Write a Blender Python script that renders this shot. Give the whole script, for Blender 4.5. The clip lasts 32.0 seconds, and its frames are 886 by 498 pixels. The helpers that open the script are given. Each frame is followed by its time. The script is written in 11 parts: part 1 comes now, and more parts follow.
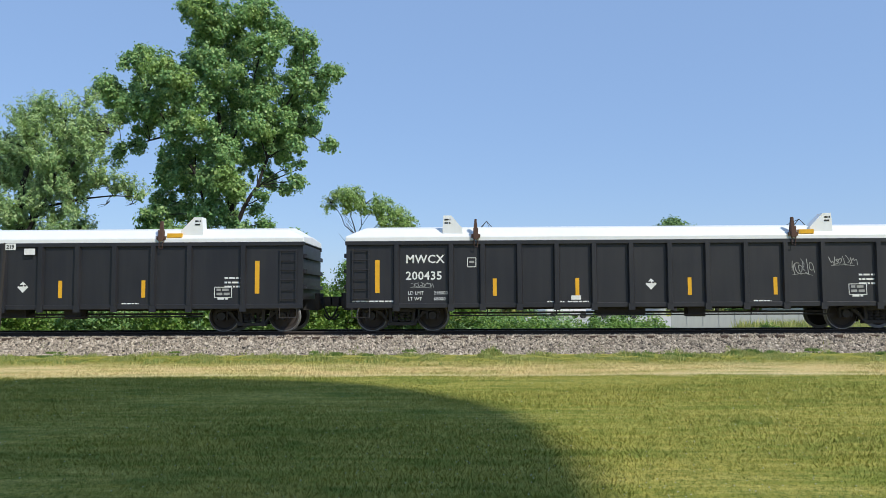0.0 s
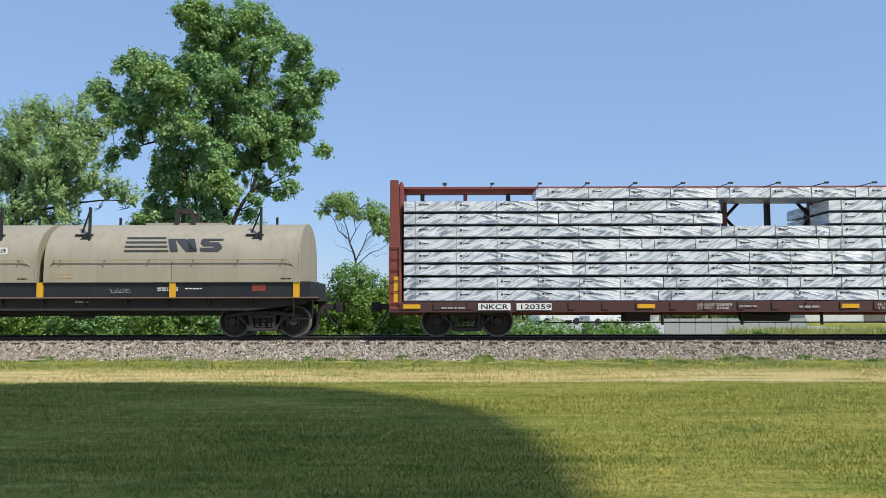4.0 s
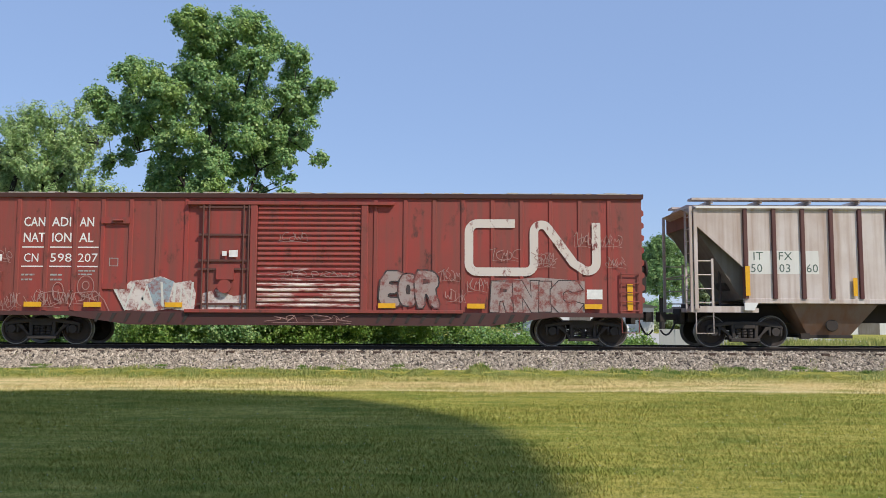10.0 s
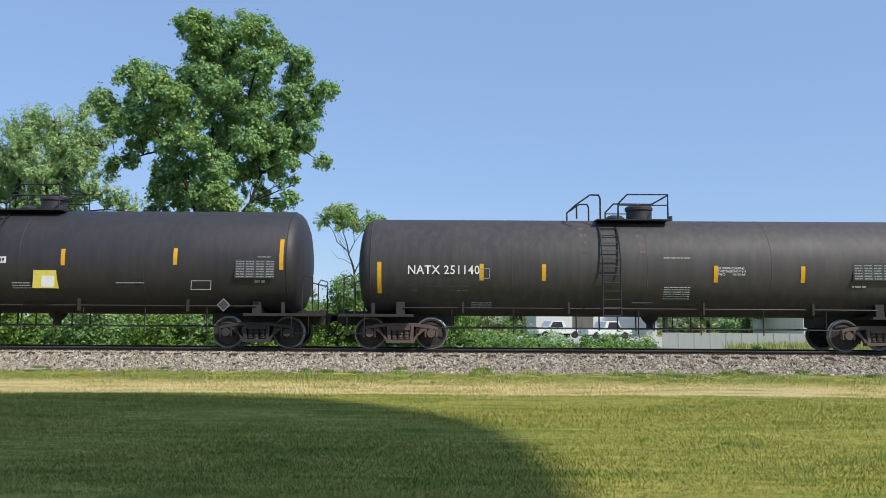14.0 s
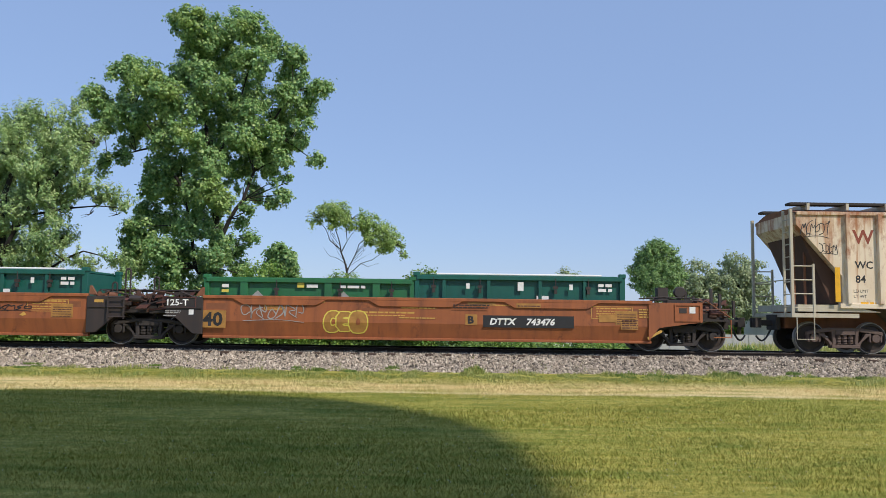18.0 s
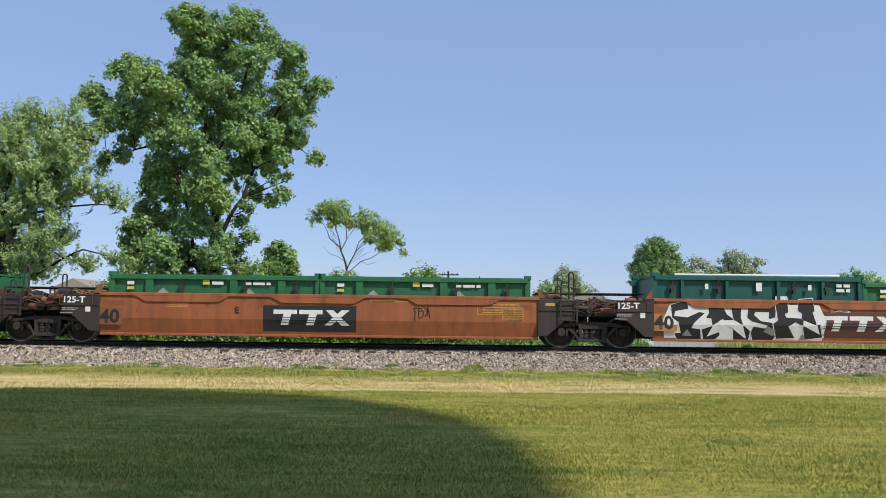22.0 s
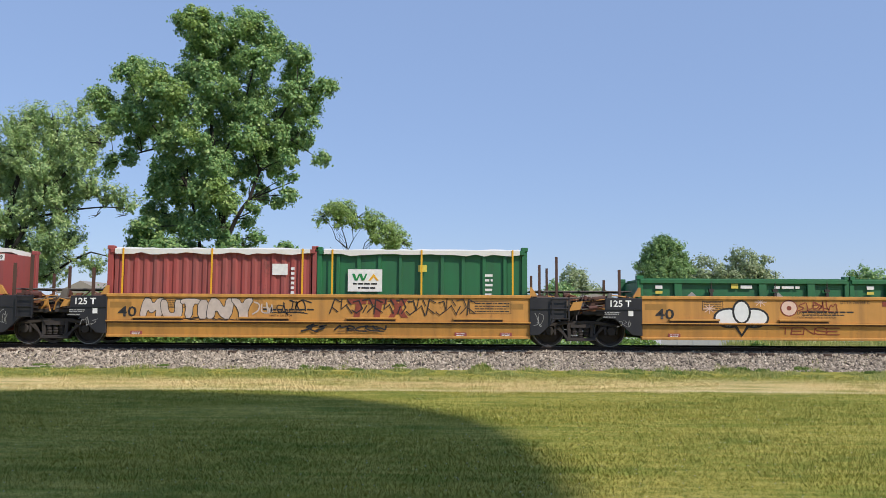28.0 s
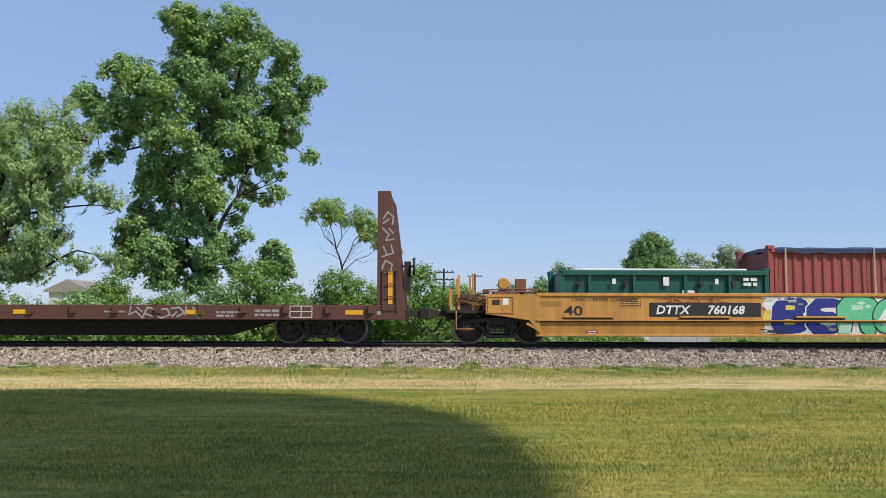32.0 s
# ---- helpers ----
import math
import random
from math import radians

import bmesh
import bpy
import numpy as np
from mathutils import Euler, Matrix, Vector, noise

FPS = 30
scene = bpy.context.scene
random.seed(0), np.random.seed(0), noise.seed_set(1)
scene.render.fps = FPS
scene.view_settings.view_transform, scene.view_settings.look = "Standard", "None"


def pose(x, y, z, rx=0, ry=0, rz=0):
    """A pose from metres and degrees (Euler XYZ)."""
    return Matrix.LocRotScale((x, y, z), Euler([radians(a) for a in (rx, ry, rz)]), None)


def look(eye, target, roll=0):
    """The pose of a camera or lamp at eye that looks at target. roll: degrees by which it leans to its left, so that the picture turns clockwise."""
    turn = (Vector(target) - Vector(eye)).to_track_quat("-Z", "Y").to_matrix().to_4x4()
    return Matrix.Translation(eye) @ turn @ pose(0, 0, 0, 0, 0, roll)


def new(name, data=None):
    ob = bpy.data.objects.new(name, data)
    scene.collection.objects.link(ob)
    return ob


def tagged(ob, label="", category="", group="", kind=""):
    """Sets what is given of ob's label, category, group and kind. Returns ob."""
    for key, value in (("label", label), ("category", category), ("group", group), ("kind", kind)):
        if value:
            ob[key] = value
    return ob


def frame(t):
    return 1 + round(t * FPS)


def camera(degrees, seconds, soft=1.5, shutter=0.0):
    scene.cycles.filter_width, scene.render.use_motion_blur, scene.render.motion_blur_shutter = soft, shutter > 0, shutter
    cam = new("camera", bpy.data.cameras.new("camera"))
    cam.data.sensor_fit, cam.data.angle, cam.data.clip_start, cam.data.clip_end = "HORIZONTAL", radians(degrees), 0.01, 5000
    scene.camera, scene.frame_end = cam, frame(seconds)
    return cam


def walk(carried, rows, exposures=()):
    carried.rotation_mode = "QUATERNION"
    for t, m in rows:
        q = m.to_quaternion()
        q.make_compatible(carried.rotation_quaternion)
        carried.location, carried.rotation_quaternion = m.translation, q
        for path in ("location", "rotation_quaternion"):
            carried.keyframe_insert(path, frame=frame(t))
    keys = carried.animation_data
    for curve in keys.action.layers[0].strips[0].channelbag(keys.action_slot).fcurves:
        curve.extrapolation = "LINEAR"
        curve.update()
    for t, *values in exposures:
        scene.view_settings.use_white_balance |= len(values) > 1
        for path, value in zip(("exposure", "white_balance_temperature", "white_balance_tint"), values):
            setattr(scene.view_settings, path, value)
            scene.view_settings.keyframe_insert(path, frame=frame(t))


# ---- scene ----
cam = camera(58.7, 32.0, soft=0.6)
EYE = 1.55
TURNS = [  # seconds, yaw, pitch, roll of the standing camera
    (0, 1.12, 3.70, 0.28), (0.5, 1.07, 3.73, 0.32), (1, 1.03, 3.89, 0.40), (1.5, 1.04, 3.94, 0.41),
    (2, 1.00, 3.94, 0.40), (2.5, 0.93, 4.00, 0.42), (3, 0.89, 4.02, 0.40), (3.5, 0.81, 4.11, 0.24),
    (5.5, 0.28, 4.13, -0.20), (6, 0.37, 4.16, -0.08), (6.5, 0.35, 4.24, -0.01), (7, 0.51, 4.42, -0.05),
    (7.5, 0.52, 4.46, -0.16), (8, 0.50, 4.57, -0.10), (8.5, 0.35, 4.55, -0.25), (9, 0.36, 4.65, -0.34),
    (9.5, 0.34, 4.75, -0.28), (10, 0.31, 4.79, -0.25), (10.5, 0.27, 4.90, -0.20), (11, 0.39, 4.85, -0.22),
    (11.5, 0.41, 4.85, -0.21), (12, 0.45, 4.86, -0.21), (12.5, 0.52, 4.91, -0.19), (13, 0.48, 4.94, -0.28),
    (13.5, 0.60, 5.01, -0.30), (15.5, 0.07, 5.01, -0.70), (16, 0.10, 5.02, -0.76), (16.5, 0.01, 4.97, -0.60),
    (17, -0.12, 4.90, -0.77), (17.5, -0.04, 4.89, -0.74), (18, -0.04, 4.96, -0.77), (18.5, -0.08, 4.93, -0.70),
    (19, -0.03, 4.92, -0.69), (19.5, 0.01, 4.86, -0.68), (20, -0.09, 4.73, -0.72), (20.5, -0.09, 4.73, -0.69),
    (21, -0.05, 4.74, -0.68), (21.5, -0.04, 4.81, -0.66), (22, -0.05, 4.80, -0.67), (22.5, -0.10, 4.77, -0.64),
    (23, -0.02, 4.77, -0.61), (23.5, -0.06, 4.80, -0.54), (24, -0.02, 4.81, -0.51), (24.5, -0.02, 4.79, -0.46),
    (26.5, 0.22, 4.75, -0.35), (27, 0.34, 4.76, -0.37), (27.5, 0.42, 4.73, -0.33), (28, 0.45, 4.79, -0.29),
    (28.5, 0.40, 4.80, -0.29), (29, 0.38, 4.80, -0.39), (29.5, 0.25, 4.78, -0.28), (30, 0.06, 4.73, -0.24),
    (30.5, -0.17, 4.65, -0.13), (31, -0.43, 4.60, -0.16), (31.5, -0.49, 4.62, -0.13), (32, -0.35, 4.62, -0.11),
]
# the white balance drifts: cool and greenish at first, neutral later
TINTS = [(0, 0.0, 6380, 7.5), (5.5, 0.0, 6400, 8), (8.2, 0.0, 6420, 8.5), (8.7, 0.02, 6640, 12.5), (11.7, 0.03, 6640, 12.5), (12.3, 0.03, 6480, 9.5), (12.8, 0.03, 6400, 8), (16.4, 0.03, 6400, 8), (16.8, -0.02, 6660, 12.5), (32, -0.02, 6660, 13)]
walk(cam, [(t, pose(0, 0, EYE, 90 + p, r, y)) for t, y, p, r in TURNS], TINTS)
# how far the train has gone, each half second, in metres
GONE = [
    0.00, 5.55, 11.07, 16.58, 22.13, 27.68, 33.22, 38.74, 44.25, 49.75,
    55.24, 60.71, 66.17, 71.63, 77.11, 82.65, 88.17, 93.71, 99.26, 104.86,
    110.57, 116.20, 121.79, 127.35, 132.88, 138.37, 143.86, 149.40, 154.94, 160.49,
    166.03, 171.58, 177.13, 182.69, 188.24, 193.80, 199.35, 204.88, 210.42, 215.98,
    221.55, 227.11, 232.70, 238.30, 243.88, 249.46, 255.01, 260.57, 266.14, 271.70,
    277.25, 282.81, 288.36, 293.92, 299.47, 304.99, 310.53, 316.07, 321.59, 327.16,
    332.77, 338.41, 344.05, 349.65, 355.24,
]

# ---- light: sun from behind the camera and to its right, clear sky ----
SUN_TO = Vector((-0.52, 0.47, -0.71)).normalized()
sun = new("sun", bpy.data.lights.new("sun", "SUN"))
sun.data.energy, sun.data.angle, sun.data.color = 4.0, radians(0.55), (1.0, 0.93, 0.82)
sun.matrix_world = look((20, -40, 30), Vector((20, -40, 30)) + SUN_TO)
world = bpy.data.worlds.new("sky")
scene.world = world
world.use_nodes = True
wn = world.node_tree.nodes
sky = wn.new("ShaderNodeTexSky")
sky.sky_type, sky.sun_disc = "NISHITA", False
sky.sun_elevation = math.asin(-SUN_TO.z)
sky.sun_rotation = math.atan2(-SUN_TO.x, -SUN_TO.y)
sky.air_density, sky.dust_density, sky.ozone_density = 1.0, 0.35, 3.2
wn["Background"].inputs[1].default_value = 0.13
haze = wn.new("ShaderNodeMix")   # thin even summer haze over the clear sky
haze.data_type = "RGBA"
haze.inputs[0].default_value, haze.inputs[7].default_value = 0.62, (2.52, 3.80, 6.55, 1)
world.node_tree.links.new(sky.outputs[0], haze.inputs[6])
world.node_tree.links.new(haze.outputs[2], wn["Background"].inputs[0])
scene.view_settings.exposure = 0.0

TRACK_Y, RAIL = 24.2, 0.64   # track's middle, height of the rail heads


# ---- materials ----
class Nodes:
    def __init__(self, name):
        self.mat = bpy.data.materials.new(name)
        self.mat.use_nodes = True
        self.t = self.mat.node_tree
        self.bsdf = self.t.nodes["Principled BSDF"]
        self.co = self.t.nodes.new("ShaderNodeTexCoord")

    def add(self, kind, **sockets):
        n = self.t.nodes.new(kind)
        for k, v in sockets.items():
            self.put(n.inputs[k.replace("_", " ")], v)
        return n

    def put(self, socket, v):
        if isinstance(v, bpy.types.NodeSocket):
            self.t.links.new(v, socket)
        elif isinstance(v, (tuple, list)) and len(v) == 3 and socket.type == "RGBA":
            socket.default_value = (*v, 1)
        else:
            socket.default_value = v

    def coords(self, scale, source="Object"):
        m = self.add("ShaderNodeMapping", Vector=self.co.outputs[source])
        m.inputs["Scale"].default_value = scale
        return m.outputs[0]

    def noise(self, scale, detail=4.0, stretch=(1, 1, 1), rough=0.55, source="Object"):
        n = self.add("ShaderNodeTexNoise", Vector=self.coords(stretch, source), Scale=scale, Detail=detail, Roughness=rough)
        return n.outputs["Fac"]

    def ramp(self, fac, lo, hi):
        n = self.add("ShaderNodeMapRange", Value=fac)
        n.inputs["From Min"].default_value, n.inputs["From Max"].default_value = lo, hi
        return n.outputs[0]

    def mix(self, fac, a, b, how="MIX"):
        n = self.t.nodes.new("ShaderNodeMix")
        n.data_type, n.blend_type = "RGBA", how
        self.put(n.inputs[0], fac), self.put(n.inputs[6], a), self.put(n.inputs[7], b)
        return n.outputs[2]

    def done(self, colour, rough=0.6, metal=0.0, bump=None, strength=0.3, distance=0.02, spec=0.5):
        self.put(self.bsdf.inputs["Base Color"], colour)
        self.put(self.bsdf.inputs["Roughness"], rough)
        self.bsdf.inputs["Metallic"].default_value = metal
        self.bsdf.inputs["Specular IOR Level"].default_value = spec
        if bump is not None:
            b = self.add("ShaderNodeBump", Height=bump, Strength=strength, Distance=distance)
            self.t.links.new(b.outputs[0], self.bsdf.inputs["Normal"])
        return self.mat


def painted(name, base, dirt=None, amount=0.35, rough=0.5, streak=0.5, metal=0.0, rust=None, rust_amount=0.0, dents=0.12):
    """Weathered paint: mottling, rain streaks that run down, rust spots, fine dents."""
    n = Nodes(name)
    dirt = dirt or tuple(0.45 * c + 0.02 for c in base)
    mottle = n.ramp(n.noise(0.9, 6.0), 0.35, 0.75)
    run = n.ramp(n.noise(5.0, 5.0, (1, 1, 0.06)), 0.42, 0.72)
    grain = n.noise(38.0, 3.0)
    m1 = n.add("ShaderNodeMath"); m1.operation = "MULTIPLY"
    n.put(m1.inputs[0], mottle), n.put(m1.inputs[1], amount)
    m2 = n.add("ShaderNodeMath"); m2.operation = "MULTIPLY"
    n.put(m2.inputs[0], run), n.put(m2.inputs[1], streak * amount * 1.6)
    c = n.mix(m1.outputs[0], base, dirt)
    c = n.mix(m2.outputs[0], c, dirt)
    c = n.mix(0.10, c, n.mix(grain, (0.2, 0.2, 0.2), (0.8, 0.8, 0.8)), "OVERLAY")
    if rust:
        spots = n.ramp(n.noise(2.2, 8.0, (1, 1, 0.55), 0.7), 0.62 - rust_amount * 0.3, 0.74 - rust_amount * 0.25)
        c = n.mix(spots, c, rust)
    r = n.ramp(mottle, -1.0, 2.0)
    mr = n.add("ShaderNodeMath"); mr.operation = "MULTIPLY_ADD"
    n.put(mr.inputs[0], r), n.put(mr.inputs[1], 0.3), n.put(mr.inputs[2], rough - 0.12)
    return n.done(c, mr.outputs[0], metal, n.noise(1.6, 4.0), dents, 0.06)


def plain(name, base, rough=0.6, metal=0.0, vary=0.25, scale=8.0):
    n = Nodes(name)
    f = n.noise(scale, 5.0)
    c = n.mix(n.ramp(f, 0.3, 0.75), base, tuple(max(0.0, v * (1 - vary)) for v in base))
    return n.done(c, rough, metal, n.noise(scale * 6, 3.0), 0.15, 0.01)


M = {}
M["black"] = painted("black_paint", (0.0125, 0.0125, 0.0165), (0.030, 0.029, 0.031), 0.40, 0.50, 0.7)
M["tank_soot"] = painted("sooty_black_tank_paint", (0.046, 0.041, 0.043), (0.085, 0.074, 0.068), 0.45, 0.62, 1.0, dents=0.05)
M["tank"] = painted("tank_black_paint", (0.029, 0.0255, 0.030), (0.056, 0.050, 0.051), 0.3, 0.55, 0.9, dents=0.05)
M["white"] = painted("white_paint", (0.78, 0.79, 0.78), (0.5, 0.5, 0.47), 0.18, 0.45, 0.4)
M["hopper_white"] = painted("hopper_grey_white_paint", (0.50, 0.50, 0.49), (0.36, 0.345, 0.32), 0.24, 0.45, 0.35, dents=0.08)
# dusty steel; also the grey hopper's slope ends with their shade painted in
M["hopper_dirt_shade"] = painted("dusty_and_shaded_grey_steel", (0.16, 0.15, 0.135), (0.10, 0.075, 0.055), 0.6, 0.8, 0.7)
M["beige"] = painted("beige_paint", (0.405, 0.355, 0.262), (0.27, 0.225, 0.165), 0.35, 0.55, 0.7)
M["oxide"] = painted("oxide_red_paint", (0.235, 0.052, 0.038), (0.14, 0.045, 0.035), 0.4, 0.6, 0.7)
M["boxcar"] = painted("boxcar_red_paint", (0.315, 0.046, 0.036), (0.215, 0.058, 0.045), 0.75, 0.66, 1.3, rust=(0.065, 0.030, 0.023), rust_amount=0.16)
M["grey_hopper"] = painted("weathered_grey_paint", (0.60, 0.545, 0.52), (0.34, 0.235, 0.18), 0.52, 0.65, 1.0)
M["maroon"] = painted("maroon_rib_paint", (0.085, 0.020, 0.020), (0.17, 0.10, 0.08), 0.3, 0.6, 0.6)
M["cream_clean"] = painted("faded_cream_paint", (0.50, 0.46, 0.36), (0.36, 0.29, 0.2), 0.4, 0.65, 0.9)
M["grimy_cream"] = painted("grimy_cream_steel", (0.25, 0.215, 0.165), (0.12, 0.085, 0.055), 0.6, 0.75, 0.9)
M["rust"] = painted("rusty_steel", (0.24, 0.10, 0.05), (0.14, 0.06, 0.035), 0.6, 0.85, 0.7)
M["well_brown"] = painted("brown_well_paint", (0.365, 0.112, 0.036), (0.20, 0.066, 0.028), 0.6, 0.62, 0.9, rust=(0.11, 0.040, 0.022), rust_amount=0.10)
M["well_yellow"] = painted("yellow_well_paint", (0.585, 0.285, 0.062), (0.30, 0.150, 0.045), 0.45, 0.58, 0.9, rust=(0.17, 0.075, 0.030), rust_amount=0.03)
M["bulk_brown"] = painted("dark_brown_paint", (0.115, 0.042, 0.032), (0.08, 0.04, 0.033), 0.4, 0.65, 0.6)
M["green"] = painted("green_container_paint", (0.020, 0.155, 0.055), (0.025, 0.085, 0.045), 0.4, 0.48, 0.8)
M["teal"] = painted("teal_green_container_paint", (0.007, 0.102, 0.078), (0.010, 0.062, 0.050), 0.35, 0.42, 0.7)
M["red_box"] = painted("red_container_paint", (0.34, 0.064, 0.055), (0.235, 0.075, 0.066), 0.5, 0.6, 1.1, rust=(0.10, 0.035, 0.028), rust_amount=0.08)
M["under"] = painted("grimy_black_underframe", (0.026, 0.024, 0.023), (0.050, 0.036, 0.030), 0.6, 0.8, 0.4)
M["truck"] = painted("cast_steel_truck", (0.032, 0.029, 0.028), (0.068, 0.050, 0.042), 0.6, 0.8, 0.2)
M["truck_rust"] = painted("rusty_cast_steel_truck", (0.125, 0.085, 0.072), (0.085, 0.065, 0.058), 0.6, 0.85, 0.2)
M["wheel"] = painted("dark_wheel_steel", (0.026, 0.023, 0.022), (0.070, 0.045, 0.035), 0.6, 0.7, 0.0)
M["tread"] = plain("worn_tread_steel", (0.30, 0.29, 0.28), 0.45, 0.6, 0.3)
M["yellow"] = plain("reflective_amber_tape", (0.80, 0.42, 0.02), 0.35, 0.0, 0.15)
M["letter"] = plain("white_lettering_paint", (0.80, 0.80, 0.77), 0.6, 0.0, 0.2)
M["letter_black"] = plain("black_lettering_paint", (0.02, 0.02, 0.022), 0.6, 0.0, 0.2)
M["letter_brown"] = plain("red_brown_lettering_paint", (0.27, 0.055, 0.03), 0.65, 0.0, 0.3)
M["letter_dim"] = plain("faded_lettering_paint", (0.36, 0.36, 0.34), 0.65, 0.0, 0.3)
M["letter_gold"] = plain("faded_gold_lettering_paint", (0.62, 0.36, 0.08), 0.65, 0.0, 0.3)
M["tarp"] = painted("white_tarpaulin", (0.78, 0.77, 0.72), (0.55, 0.53, 0.48), 0.25, 0.5, 0.3, dents=0.5)
M["tarp_blue"] = painted("dark_blue_tarpaulin", (0.03, 0.045, 0.11), (0.06, 0.07, 0.11), 0.3, 0.4, 0.3, dents=0.5)
M["hose"] = plain("black_rubber_hose", (0.015, 0.015, 0.016), 0.6)
M["graf_black"] = plain("black_spray_paint", (0.02, 0.02, 0.022), 0.5)
M["graf_white"] = plain("white_spray_paint", (0.76, 0.77, 0.76), 0.5, 0.0, 0.12)
M["graf_chalk"] = plain("pinkish_white_spray_paint", (0.58, 0.48, 0.41), 0.55, 0.0, 0.3, 5.0)
M["graf_pale"] = plain("pale_grey_spray_paint", (0.60, 0.60, 0.55), 0.5, 0.0, 0.15)
M["graf_aqua"] = plain("thin_aqua_spray_paint", (0.16, 0.50, 0.52), 0.5, 0.0, 0.45, 2.5)
M["graf_teal"] = plain("turquoise_spray_paint", (0.02, 0.42, 0.50), 0.5, 0.0, 0.2)
M["graf_red"] = plain("brick_red_spray_paint", (0.50, 0.075, 0.035), 0.5, 0.0, 0.2)
M["graf_blue"] = plain("deep_blue_spray_paint", (0.018, 0.03, 0.24), 0.5, 0.0, 0.2)
M["graf_mint"] = plain("mint_green_spray_paint", (0.12, 0.56, 0.30), 0.5, 0.0, 0.2)
M["graf_pale_mint"] = plain("pale_mint_spray_paint", (0.50, 0.74, 0.58), 0.5, 0.0, 0.2)
M["graf_yellow"] = plain("pale_yellow_spray_paint", (0.72, 0.60, 0.10), 0.5, 0.0, 0.2)
M["graf_silver"] = plain("silver_spray_paint", (0.25, 0.25, 0.25), 0.5, 0.0, 0.25)
M["graf_pink"] = plain("pale_pink_spray_paint", (0.74, 0.52, 0.42), 0.5, 0.0, 0.15)
M["patch_ochre"] = plain("touched_up_ochre_paint", (0.36, 0.185, 0.04), 0.6, 0.0, 0.2)
M["patch_brown"] = plain("touched_up_brown_paint", (0.24, 0.085, 0.036), 0.6, 0.0, 0.2)
M["well_dark"] = painted("dark_brown_grey_paint", (0.028, 0.023, 0.022), (0.060, 0.040, 0.033), 0.5, 0.6, 0.5)
M["emblem_grey"] = plain("dark_grey_emblem_paint", (0.055, 0.055, 0.06), 0.5, 0.0, 0.2)
M["dark_rust"] = painted("dark_rusty_steel", (0.10, 0.050, 0.034), (0.06, 0.035, 0.028), 0.6, 0.85, 0.5)
M["outlet"] = painted("rust_stained_grey_steel", (0.20, 0.15, 0.125), (0.19, 0.095, 0.055), 0.7, 0.8, 0.9)
M["letter_green"] = plain("faded_green_grey_lettering_paint", (0.10, 0.145, 0.125), 0.6, 0.0, 0.3)
M["roof_pale"] = painted("pale_weathered_roof_coating", (0.46, 0.43, 0.39), (0.25, 0.16, 0.12), 0.6, 0.8, 0.3)
M["panel_white"] = painted("pale_panel_paint", (0.68, 0.69, 0.66), (0.5, 0.44, 0.4), 0.3, 0.5, 0.8)
worn = Nodes("worn_white_emblem_paint")
M["letter_worn"] = worn.done(worn.mix(worn.ramp(worn.noise(3.2, 9.0, (1, 1, 0.6), 0.72), 0.56, 0.62), (0.60, 0.54, 0.49), (0.20, 0.05, 0.045)), 0.65)
M["sill_oxide"] = painted("dark_oxide_sill_paint", (0.078, 0.024, 0.022), (0.06, 0.035, 0.03), 0.45, 0.65, 0.7)
def faded(name, colour, under, wear=0.5, scale=3.0, stretch=(1, 1, 1)):
    """Spray paint worn through to the paint below it."""
    n = Nodes(name)
    f = n.ramp(n.noise(scale, 9.0, stretch, 0.72), wear - 0.07, wear + 0.07)
    return n.done(n.mix(f, colour, n.mix(n.noise(0.9, 5.0), under, tuple(0.7 * v for v in under))), 0.65)


M["fade_white"] = faded("worn_white_spray_paint", (0.62, 0.56, 0.52), (0.27, 0.06, 0.05), 0.54)
M["fade_grey"] = faded("worn_grey_spray_paint", (0.33, 0.27, 0.25), (0.25, 0.06, 0.05), 0.55)
M["fade_blue"] = faded("worn_blue_grey_spray_paint", (0.28, 0.36, 0.40), (0.28, 0.10, 0.09), 0.56)
M["fade_black"] = faded("worn_black_spray_paint", (0.045, 0.035, 0.035), (0.25, 0.06, 0.05), 0.57)
M["scraped_red"] = faded("red_paint_scraped_to_white", (0.62, 0.55, 0.49), (0.29, 0.050, 0.043), 0.50, 2.2, (0.35, 1, 2.6))
M["half_scraped"] = faded("red_paint_with_few_white_scrapes", (0.58, 0.50, 0.45), (0.30, 0.050, 0.043), 0.41, 2.6, (0.35, 1, 2.6))
cr = Nodes("rust_washed_cream_paint")
cr_z = cr.add("ShaderNodeSeparateXYZ", Vector=cr.co.outputs["Object"]).outputs[2]
cr_top = cr.ramp(cr_z, 2.2, 4.3)
cr_wash = cr.add("ShaderNodeMath"); cr_wash.operation = "MULTIPLY_ADD"
cr.put(cr_wash.inputs[0], cr_top), cr.put(cr_wash.inputs[1], 0.17), cr.put(cr_wash.inputs[2], cr.noise(2.1, 8.0, (1, 1, 0.5), 0.68))
cr_run = cr.add("ShaderNodeMath"); cr_run.operation = "MULTIPLY_ADD"
cr.put(cr_run.inputs[0], cr_top), cr.put(cr_run.inputs[1], 0.13), cr.put(cr_run.inputs[2], cr.noise(7.0, 5.0, (1, 1, 0.07), 0.6))
cr_c = cr.mix(cr.ramp(cr.noise(0.9, 6.0), 0.35, 0.75), (0.71, 0.615, 0.475), (0.61, 0.475, 0.32))
cr_c = cr.mix(cr.ramp(cr_run.outputs[0], 0.57, 0.78), cr_c, (0.40, 0.185, 0.075))
cr_c = cr.mix(cr.ramp(cr_wash.outputs[0], 0.58, 0.76), cr_c, (0.31, 0.110, 0.042))
M["cream"] = cr.done(cr_c, 0.62, bump=cr.noise(1.6, 4.0), strength=0.12, distance=0.06)
